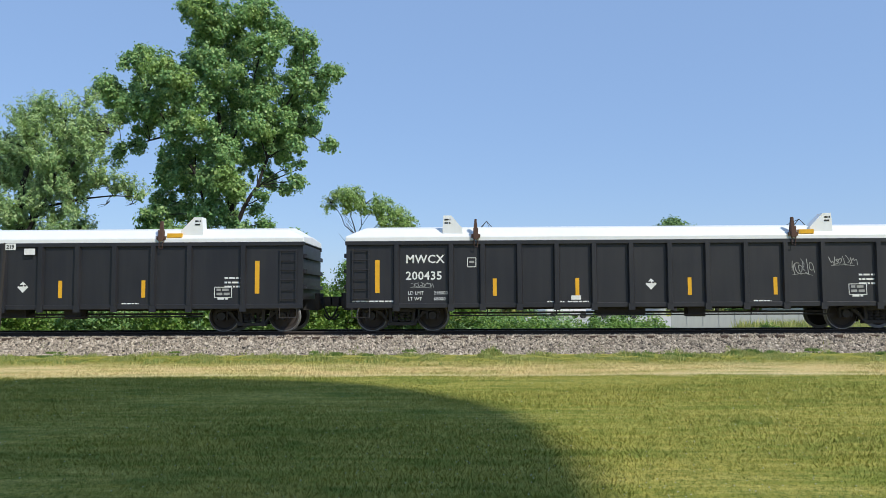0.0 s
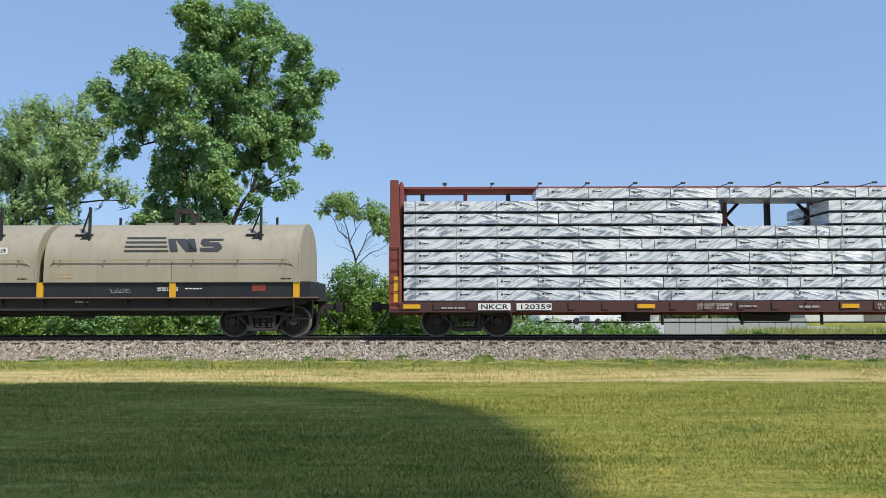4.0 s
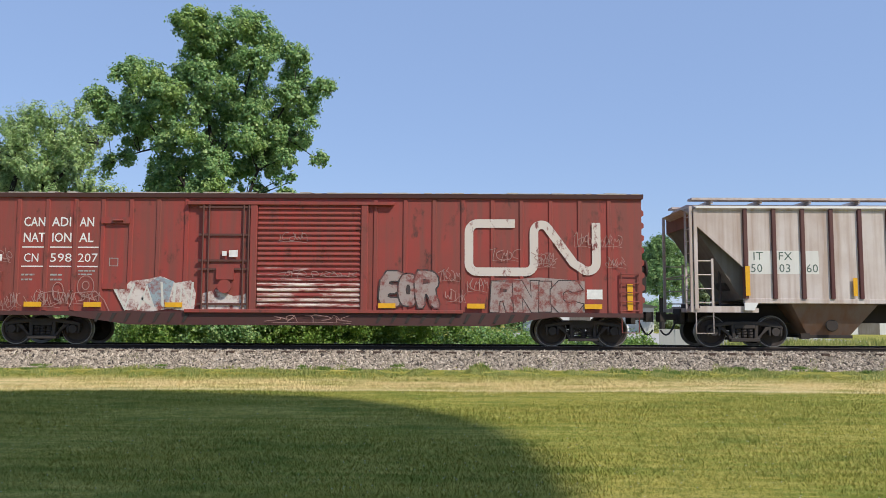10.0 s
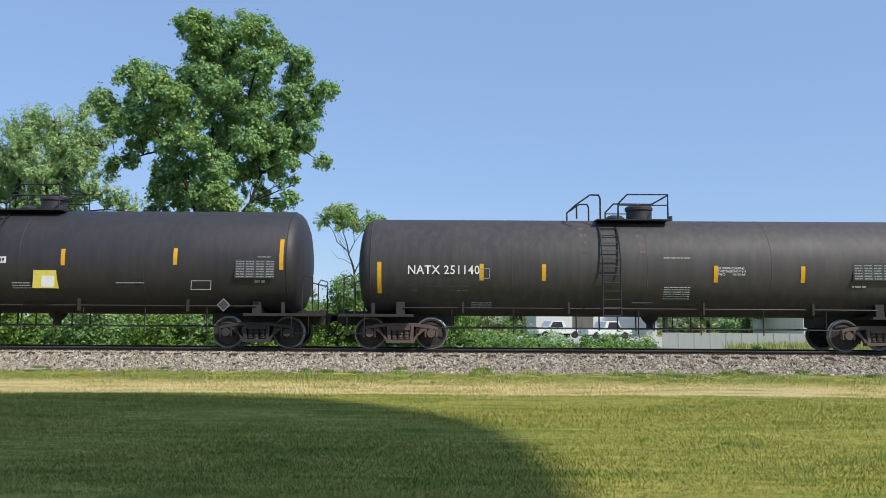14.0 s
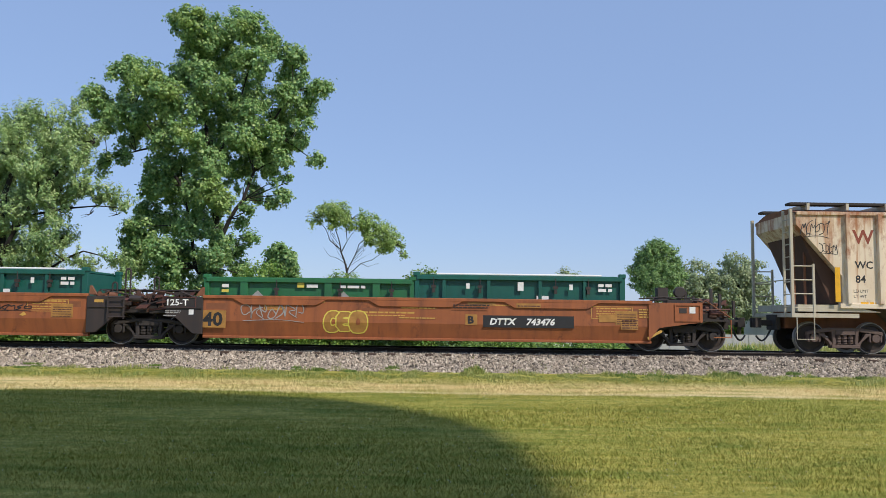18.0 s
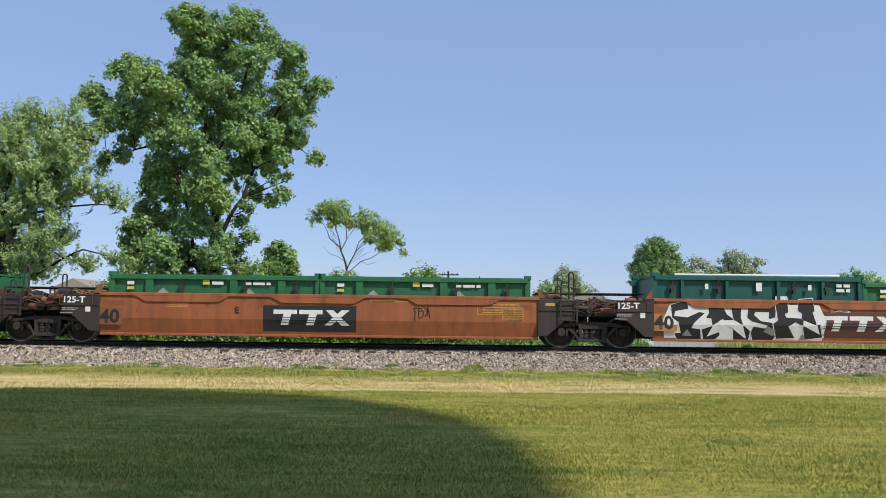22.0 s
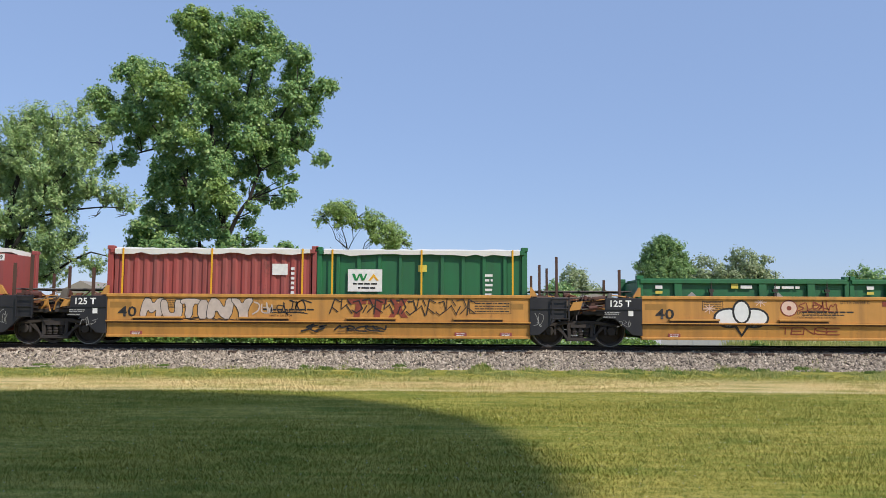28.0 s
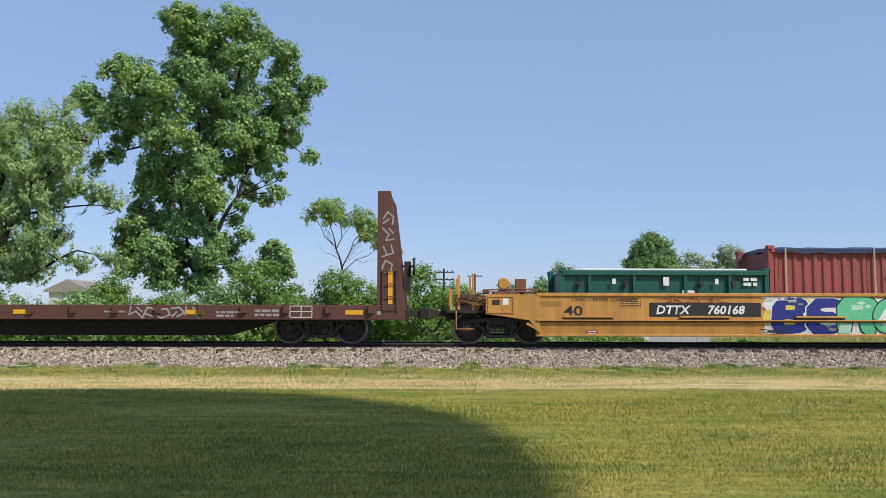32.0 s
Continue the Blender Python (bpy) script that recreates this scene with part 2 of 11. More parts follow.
M["rust_wash"] = faded("rust_washed_over_cream", (0.30, 0.120, 0.052), (0.60, 0.46, 0.31), 0.56, 1.7, (1, 1, 0.55))
M["soot_stain"] = faded("brown_spill_stain", (0.125, 0.088, 0.070), (0.060, 0.053, 0.052), 0.5, 2.2, (1, 1, 0.25))
M["patch_gold"] = plain("worn_ochre_paint", (0.46, 0.23, 0.055), 0.6, 0.0, 0.45, 5.0)
M["scratch"] = plain("pale_scratched_paint", (0.42, 0.25, 0.22), 0.7, 0.0, 0.4, 4.0)
M["orange"] = plain("orange_red_paint", (0.55, 0.075, 0.03), 0.5)
M["sign_blue"] = plain("blue_sign_paint", (0.03, 0.20, 0.50), 0.5)
M["sign_green"] = plain("green_sign_paint", (0.01, 0.24, 0.06), 0.5)
M["lot"] = plain("pale_concrete", (0.50, 0.48, 0.44), 0.9, 0.0, 0.2, 0.6)
M["tie"] = painted("weathered_timber_sleeper", (0.085, 0.055, 0.040), (0.045, 0.033, 0.027), 0.6, 0.9, 0.2)
M["rail"] = painted("rusty_rail_steel", (0.034, 0.023, 0.018), (0.022, 0.017, 0.015), 0.6, 0.75, 0.0)


# ---- mesh helpers ----
def part(name, bm, mat, parent=None, label="", smooth=False, bevel=0.0):
    """One mesh object, under a thing or a part where one is given."""
    if bevel:
        bmesh.ops.bevel(bm, geom=bm.edges[:], offset=bevel, segments=1, affect="EDGES", clamp_overlap=True)
    me = bpy.data.meshes.new(name)
    bm.to_mesh(me)
    bm.free()
    if smooth:
        me.shade_smooth()
        me.set_sharp_from_angle(angle=radians(38))
    me.materials.append(M[mat] if isinstance(mat, str) else mat)
    return again(name, me, parent, label)


def again(name, me, parent=None, label="", m=None):
    ob = new(name, me)
    ob.parent = parent
    if m is not None:
        ob.matrix_basis = m
    if label:
        ob["label"] = label
    return ob


def thing(name, label, category, m=None, group="", kind=""):
    ob = new(name)
    ob.empty_display_size = 0.2
    if m is not None:
        ob.matrix_basis = m
    return tagged(ob, label, category, group, kind)


def bx(bm, x0, x1, y0, y1, z0, z1):
    v = [bm.verts.new((x, y, z)) for z in (z0, z1) for x, y in ((x0, y0), (x1, y0), (x1, y1), (x0, y1))]
    for f in ((3, 2, 1, 0), (4, 5, 6, 7), (0, 1, 5, 4), (1, 2, 6, 5), (2, 3, 7, 6), (3, 0, 4, 7)):
        bm.faces.new([v[i] for i in f])
    return bm


def pr(bm, pts, axis, a, b):
    """A polygon pushed along an axis: 'y' takes (x, z) points, 'x' takes (y, z), 'z' takes (x, y)."""
    def at(p, d):
        return {"y": (p[0], d, p[1]), "x": (d, p[0], p[1]), "z": (p[0], p[1], d)}[axis]
    lo, hi = [bm.verts.new(at(p, a)) for p in pts], [bm.verts.new(at(p, b)) for p in pts]
    n = len(pts)
    caps = [bm.faces.new(lo), bm.faces.new(hi[::-1])]
    sides = [bm.faces.new((lo[i], hi[i], hi[(i + 1) % n], lo[(i + 1) % n])) for i in range(n)]
    bmesh.ops.recalc_face_normals(bm, faces=caps + sides)
    return bm


def tube(bm, p, q, r, n=8):
    p, q = Vector(p), Vector(q)
    d = (q - p).normalized()
    a = d.orthogonal().normalized()
    b = d.cross(a)
    rings = [[bm.verts.new(c + r * (math.cos(t) * a + math.sin(t) * b)) for t in (2 * math.pi * i / n for i in range(n))] for c in (p, q)]
    for i in range(n):
        bm.faces.new((rings[0][i], rings[0][(i + 1) % n], rings[1][(i + 1) % n], rings[1][i]))
    bm.faces.new(rings[0][::-1]), bm.faces.new(rings[1])
    return bm


def pipe(bm, pts, r, n=6):
    """One bent tube through all the points."""
    pts = [Vector(p) for p in pts]
    last, rings = None, []
    for i, p in enumerate(pts):
        d0 = (p - pts[i - 1]).normalized() if i else (pts[1] - p).normalized()
        d1 = (pts[i + 1] - p).normalized() if i + 1 < len(pts) else d0
        d = (d0 + d1).normalized() if (d0 + d1).length > 0.1 else d1
        a = (last - last.dot(d) * d).normalized() if last is not None and (last - last.dot(d) * d).length > 0.05 else d.orthogonal().normalized()
        last, b = a, d.cross(a)
        rings.append([bm.verts.new(p + r * (math.cos(2 * math.pi * k / n) * a + math.sin(2 * math.pi * k / n) * b)) for k in range(n)])
    for u_, v_ in zip(rings, rings[1:]):
        for k in range(n):
            bm.faces.new((u_[k], u_[(k + 1) % n], v_[(k + 1) % n], v_[k]))
    bm.faces.new(rings[0][::-1]), bm.faces.new(rings[-1])
    return bm


def lathe(bm, profile, axis="y", at=(0, 0, 0), n=28):
    """Turns (radius, along) points round an axis."""
    rings = []
    for r, d in profile:
        ring = []
        for i in range(n):
            c, s = r * math.cos(2 * math.pi * i / n), r * math.sin(2 * math.pi * i / n)
            p = {"y": (c, d, s), "x": (d, c, s), "z": (c, s, d)}[axis]
            ring.append(bm.verts.new(Vector(p) + Vector(at)))
        rings.append(ring)
    faces = []
    for a, b in zip(rings, rings[1:]):
        faces += [bm.faces.new((a[i], a[(i + 1) % n], b[(i + 1) % n], b[i])) for i in range(n)]
    faces += [bm.faces.new(rings[0]), bm.faces.new(rings[-1])]
    bmesh.ops.recalc_face_normals(bm, faces=faces)
    return bm


def loft(bm, sections, close=True):
    """Joins rings of equal count into a skin."""
    rings = [[bm.verts.new(p) for p in s] for s in sections]
    n = len(rings[0])
    faces = []
    for a, b in zip(rings, rings[1:]):
        faces += [bm.faces.new((a[i], a[(i + 1) % n], b[(i + 1) % n], b[i])) for i in range(n)]
    if close:
        faces += [bm.faces.new(rings[0]), bm.faces.new(rings[-1])]
    bmesh.ops.recalc_face_normals(bm, faces=faces)
    return bm


def B():
    return bmesh.new()


def ribbon(bm, pts, w, y):
    """A painted stroke in the x-z plane; each piece lies a hair in front of the one before."""
    pts = [Vector(p) for p in pts]
    side = []
    for i, p in enumerate(pts):
        d = (pts[min(i + 1, len(pts) - 1)] - pts[max(i - 1, 0)])
        d = d.normalized() if d.length > 1e-6 else Vector((1, 0))
        side.append(Vector((-d.y, d.x)) * (w / 2))
    for i in range(len(pts) - 1):
        p, q, a, b, z = pts[i], pts[i + 1], side[i], side[i + 1], y - 0.00003 * i
        bm.faces.new([bm.verts.new((c.x, z, c.y)) for c in (p + a, p - a, q - b, q + b)])
    return bm


def small(ob):
    """Print and paint strokes too small to pick apart stay one part."""
    ob["kind"] = "stuff"
    return ob


def plate(bm, x0, x1, z0, z1, y, depth=0.004):
    return bx(bm, x0, x1, y - depth, y, z0, z1)


def frame_outline(x0, x1, z0, z1, y, w=0.018):
    bm = B()
    for q in ((x0, x1, z0, z0 + w), (x0, x1, z1 - w, z1), (x0, x0 + w, z0 + w, z1 - w), (x1 - w, x1, z0 + w, z1 - w)):
        plate(bm, *q, y, 0.003)
    return bm


def lettering(text, x, z, size, y, parent, mat="letter", spread=1.0, bold=0.0, label="", align="LEFT", slant=0.0, width=0.0):
    """Writing in the built-in font on a side that faces -y; size is the height of capitals."""
    cu = bpy.data.curves.new("lettering", "FONT")
    cu.body, cu.size, cu.resolution_u, cu.space_character, cu.offset, cu.align_x, cu.shear = text, size / 0.70, 2, spread, bold, align, slant
    tmp = bpy.data.objects.new("lettering", cu)
    me = bpy.data.meshes.new_from_object(tmp)
    bpy.data.objects.remove(tmp)
    bpy.data.curves.remove(cu)
    me.name = "lettering"
    if width:
        xs = [v.co.x for v in me.vertices]
        me.transform(Matrix.Diagonal((width / (max(xs) - min(xs)), 1, 1, 1)))
    me.transform(Matrix(((1, 0, 0, x), (0, 0, 1, y - 0.003), (0, 1, 0, z), (0, 0, 0, 1))))
    me.materials.clear()
    me.materials.append(M[mat])
    return small(again("lettering", me, parent, label))


def bars(rows, parent, y, mat="letter_dim", name="marking"):
    """Unreadable small print: rows of short bars (x, z, length, height)."""
    bm = B()
    for x, z, length, h in rows:
        rnd = random.Random(int(x * 977 + z * 131))
        u = x
        while u < x + length:
            w = min(rnd.uniform(1.2, 4.5) * h, x + length - u)
            plate(bm, u, u + w, z, z + h, y, 0.003)
            u += w + h * 0.6
    return small(part(name, bm, mat, parent))

# ---- running gear ----
MOVERS = []   # (thing, place along the train, height above the rails, across)
WHEELS = []   # (wheelset, its base pose, place along the train)
SHARED = {}


def wheelset_mesh(r):
    if ("wheel", r) not in SHARED:
        bm = B()
        for s in (-1, 1):
            lathe(bm, [(0.10, s * 1.02), (0.115, s * 0.86), (0.13, s * 0.83), (0.14, s * 0.80), (r - 0.11, s * 0.745), (r - 0.075, s * 0.79), (r - 0.024, s * 0.7955), (r - 0.004, s * 0.795),
                       (r, s * 0.785), (r, s * 0.70), (r + 0.028, s * 0.685), (r + 0.026, s * 0.66), (r - 0.07, s * 0.66), (r - 0.12, s * 0.715), (0.13, s * 0.70), (0.09, s * 0.66)], n=32)
            for k in range(3):
                a = 2 * math.pi * k / 3 + 0.4
                tube(bm, (0.055 * math.cos(a), s * 1.02, 0.055 * math.sin(a)), (0.055 * math.cos(a), s * 1.045, 0.055 * math.sin(a)), 0.018, 6)
        tube(bm, (0, -0.66, 0), (0, 0.66, 0), 0.085, 12)
        me = bpy.data.meshes.new("wheelset")
        bm.to_mesh(me), bm.free()
        me.shade_smooth(), me.set_sharp_from_angle(angle=radians(35))
        me.materials.append(M["wheel"]), me.materials.append(M["tread"])
        for p in me.polygons:
            d = math.hypot(p.center.x, p.center.z)
            if d > r - 0.026 and 0.66 < abs(p.center.y) < 0.8:
                p.material_index = 1
        SHARED["wheel", r] = me
    return SHARED["wheel", r]


def frame_mesh(base):
    """A cast side frame: arched top chord, sloping tension members, columns, spring seat and axle jaws."""
    key = ("frame", base)
    if key not in SHARED:
        h = base / 2
        bm = B()
        pr(bm, [(-h - 0.22, 0.52), (-h - 0.20, 0.64), (-h + 0.05, 0.70), (-0.42, 0.76), (0.42, 0.76), (h - 0.05, 0.70), (h + 0.20, 0.64), (h + 0.22, 0.52),
                (h + 0.10, 0.57), (h - 0.10, 0.60), (0.40, 0.65), (-0.40, 0.65), (-h + 0.10, 0.60), (-h - 0.10, 0.57)], "y", -0.08, 0.08)
        for s in (-1, 1):
            pr(bm, [(s * (h - 0.12), 0.58), (s * (h - 0.30), 0.60), (s * 0.40, 0.20), (s * 0.30, 0.20), (s * 0.30, 0.30), (s * 0.36, 0.30)], "y", -0.075, 0.075)
            pr(bm, [(s * 0.40, 0.68), (s * 0.30, 0.68), (s * 0.27, 0.28), (s * 0.37, 0.24)], "y", -0.09, 0.09)
            pr(bm, [(s * (h - 0.20), 0.62), (s * (h - 0.13), 0.62), (s * (h - 0.13), 0.34), (s * (h - 0.19), 0.36)], "y", -0.07, 0.07)
            pr(bm, [(s * (h + 0.20), 0.60), (s * (h + 0.13), 0.60), (s * (h + 0.13), 0.34), (s * (h + 0.19), 0.36)], "y", -0.07, 0.07)
            lathe(bm, [(0.115, -0.10), (0.125, -0.09), (0.125, 0.09), (0.115, 0.10)], at=(s * h, 0, 0.457), n=14)
        bx(bm, -0.42, 0.42, -0.12, 0.12, 0.17, 0.27)
        me = bpy.data.meshes.new("side_frame")
        bmesh.ops.bevel(bm, geom=[e for e in bm.edges if e.calc_length() > 0.09], offset=0.012, segments=1, affect="EDGES", clamp_overlap=True)
        bm.to_mesh(me), bm.free()
        SHARED[key] = me
        bm = B()
        for x in (-0.18, 0.0, 0.18):
            for k in range(6):
                lathe(bm, [(0.075, 0.29 + 0.045 * k), (0.085, 0.30 + 0.045 * k), (0.085, 0.315 + 0.045 * k), (0.075, 0.325 + 0.045 * k)], "z", (x, 0, 0), 10)
        bx(bm, -0.29, 0.29, -0.10, 0.10, 0.56, 0.66)
        me = bpy.data.meshes.new("spring_nest")
        bm.to_mesh(me), bm.free()
        SHARED["spring", base] = me
        bm = B()
        bx(bm, -0.22, 0.22, -0.95, 0.95, 0.50, 0.66)
        lathe(bm, [(0.20, 0.66), (0.20, 0.74)], "z", (0, 0, 0), 14)
        for s in (-1, 1):
            bx(bm, s * 0.40 - 0.05, s * 0.40 + 0.05, -0.72, 0.72, 0.34, 0.42)
        me = bpy.data.meshes.new("truck")
        bm.to_mesh(me), bm.free()
        SHARED["bolster", base] = me
    return SHARED[key]


def truck(car, u_car, x, base=1.80, r=0.457, mat="truck"):
    fm = frame_mesh(base)
    def dressed(me):
        k = (me.name, mat)
        if k not in SHARED:
            SHARED[k] = me.copy()
            SHARED[k].materials.append(M[mat])
        return SHARED[k]
    t = again("truck", dressed(SHARED["bolster", base]), car, m=pose(x, 0, 0))
    for s in (-1, 1):
        again("side_frame", dressed(fm), t, m=pose(0, s * 0.98, 0))
        again("spring_nest", dressed(SHARED["spring", base]), t, m=pose(0, s * 0.98, 0))
        w = again("wheelset", wheelset_mesh(r), t, m=pose(s * base / 2, 0, r))
        WHEELS.append((w, Vector((s * base / 2, 0, r)), u_car + x, r))
    return t


def coupler(car, x, s, drop=True, mat="under"):
    """A knuckle coupler with its shank and striker, and the air hose that hangs beside it."""
    bm = B()
    z = 0.88
    bx(bm, min(x, x + s * 0.45), max(x, x + s * 0.45), -0.09, 0.09, z - 0.09, z + 0.09)
    pr(bm, [(x + s * 0.40, -0.16), (x + s * 0.40, 0.16), (x + s * 0.62, 0.20), (x + s * 0.66, 0.05), (x + s * 0.56, 0.0), (x + s * 0.66, -0.10), (x + s * 0.60, -0.20)], "z", z - 0.15, z + 0.15)
    bx(bm, min(x - s * 0.1, x + s * 0.05), max(x - s * 0.1, x + s * 0.05), -0.35, 0.35, z - 0.22, z + 0.25)
    c = part("coupler", bm, mat, car, "dark rusty knuckle coupler", bevel=0.012)
    bm = B()
    pts = [Vector((x + s * 0.15, -0.30, z - 0.12))]
    for k in range(1, 9):
        f = k / 8
        pts.append(Vector((x + s * (0.15 + 0.45 * f), -0.30 + 0.1 * f, z - 0.12 - 0.42 * math.sin(math.pi * min(1, f * 0.78)))))
    pipe(bm, pts, 0.028)
    part("air_hose", bm, "hose", c)
    return c


def car(name, label, category, u, group=""):
    ob = thing(name, label, category, pose(u, TRACK_Y, RAIL), group)
    MOVERS.append((ob, u, RAIL, TRACK_Y))
    return ob


def ladder(parent, x, w, z0, z1, y, rungs, mat, r=0.014, out=0.05, name="ladder"):
    bm = B()
    for k in range(rungs):
        z = z0 + (z1 - z0) * k / max(1, rungs - 1)
        tube(bm, (x - w / 2, y - out, z), (x + w / 2, y - out, z), r, 6)
        for s in (-1, 1):
            tube(bm, (x + s * w / 2, y - out, z), (x + s * w / 2, y + 0.01, z), r, 6)
    for s in (-1, 1):
        bx(bm, x + s * w / 2 - 0.02, x + s * w / 2 + 0.02, y - out - 0.005, y - out + 0.012, z0 - 0.06, z1 + 0.06)
    return part(name, bm, mat, parent)


def tape(parent, spots, y, w=0.11, h=0.55):
    for x, z in spots:
        part("reflector_strip", plate(B(), x - w / 2, x + w / 2, z, z + h, y, 0.006), "yellow", parent, "amber reflective strip")


GLYPH = {   # strokes in a unit box; the digits stand for shapes that are no letters
    "5": (((0.2, 0), (0.2, 1)), ((0.2, 0.95), (0.9, 0.95))),
    "6": (((0.3, 1), (0.3, 0)), ((0.1, 0.05), (0.9, 0.05))),
    "7": (((0.5, 1), (0.1, 0.8), (0.1, 0.2), (0.5, 0), (0.9, 0.2), (0.9, 0.8), (0.5, 1)),),
    "8": (((0.1, 0), (0.1, 1)), ((0.9, 0), (0.9, 1))),
    "1": (((0, 0), (0.3, 1), (0.9, 0.8)), ((0.2, 0.4), (0.8, 0.1))),
    "2": (((0, 0.9), (0.6, 1), (1, 0.5), (0.5, 0.1)), ((0.1, 0.1), (0.4, 0.55))),
    "3": (((0, 0.2), (0.4, 0), (1, 0.3), (0.7, 0.9), (0.2, 0.8)),),
    "4": (((0.1, 1), (0, 0.3), (0.5, 0.6), (1, 0)), ((0.6, 0.95), (0.95, 0.6))),
    "E": (((1, 1), (0, 1), (0, 0), (1, 0)), ((0, 0.5), (0.8, 0.5))),
    "N": (((0, 0), (0.05, 1), (0.95, 0), (1, 1)),),
    "S": (((1, 0.82), (0.75, 1), (0.2, 1), (0, 0.8), (0.2, 0.55), (0.8, 0.45), (1, 0.22), (0.8, 0), (0.2, 0), (0, 0.15)),),
    "T": (((0, 1), (1, 1)), ((0.5, 1), (0.5, 0))),
}


def drape(bm, kink):
    """Lays painted strokes onto a side whose lower plate leans in below a fold; kink: the fold's height and the lean."""
    if kink:
        fold, lean = kink
        bmesh.ops.bisect_plane(bm, geom=bm.verts[:] + bm.edges[:] + bm.faces[:], plane_co=(0, 0, fold), plane_no=(0, 0, 1))
        for v in bm.verts:
            if v.co.z < fold:
                v.co.y += lean * (fold - v.co.z)


FOLD = {"well_brown": (0.76, 0.26), "well_yellow": (0.76, 0.14)}


def stroke(bm, pts, w, y, ends=0.5, round_=False):
    """A thick stroke with mitred bends; ends reach half its width past the last points."""
    pts = [Vector(p) for p in pts]
    if round_:
        for _ in range(2):
            cut = [pts[0]]
            for a, b in zip(pts, pts[1:]):
                cut += [a.lerp(b, 0.25), a.lerp(b, 0.75)]
            pts = cut + [pts[-1]]
    a, b = (pts[0] - pts[1]).normalized(), (pts[-1] - pts[-2]).normalized()
    pts[0], pts[-1] = pts[0] + a * w * ends * (0.6 if round_ else 1), pts[-1] + b * w * ends * (0.6 if round_ else 1)
    left, right = [], []
    for i, p in enumerate(pts):
        d0 = (p - pts[i - 1]).normalized() if i else (pts[1] - p).normalized()
        d1 = (pts[i + 1] - p).normalized() if i + 1 < len(pts) else d0
        d = (d0 + d1).normalized() if (d0 + d1).length > 0.1 else d1
        k = min(1.7, 1.0 / max(0.3, d.dot(d1))) * w / 2
        if round_ and i in (0, len(pts) - 1):
            k *= 0.55
        nrm = Vector((-d.y, d.x)) * k
        left.append(bm.verts.new((p.x + nrm.x, y, p.y + nrm.y))), right.append(bm.verts.new((p.x - nrm.x, y, p.y - nrm.y)))
    for i in range(len(pts) - 1):
        bm.faces.new((left[i], right[i], right[i + 1], left[i + 1]))


def graffiti(parent, text, x0, x1, z0, z1, y, mat, seed=1, fat=0.12, kink=0.0):
    """A row of sprayed strokes, letter by letter, each a little out of line."""
    rnd = random.Random(seed)
    bm = B()
    w, h, depth = (x1 - x0) / len(text), z1 - z0, 0.003
    for i, ch in enumerate(text):
        thick = fat * min(w, h) * rnd.uniform(0.9, 1.12)
        lean, wide, tall = rnd.uniform(-0.10, 0.14), w * rnd.uniform(1.0, 1.12), h * rnd.uniform(0.94, 1.0)
        cx, cz = x0 + w * (i + 0.5), z0 + h / 2 + rnd.uniform(-0.02, 0.02) * h
        for st in GLYPH[ch]:
            stroke(bm, [(cx + (px - 0.5) * max(0.08, wide - thick) + lean * (pz - 0.5) * tall, cz + (pz - 0.5) * (tall - thick)) for px, pz in st], thick, y - depth, 0.5)
            depth += 0.0004
    drape(bm, kink)
    return small(part("graffiti", bm, mat, parent, "thin spray-painted letters"))


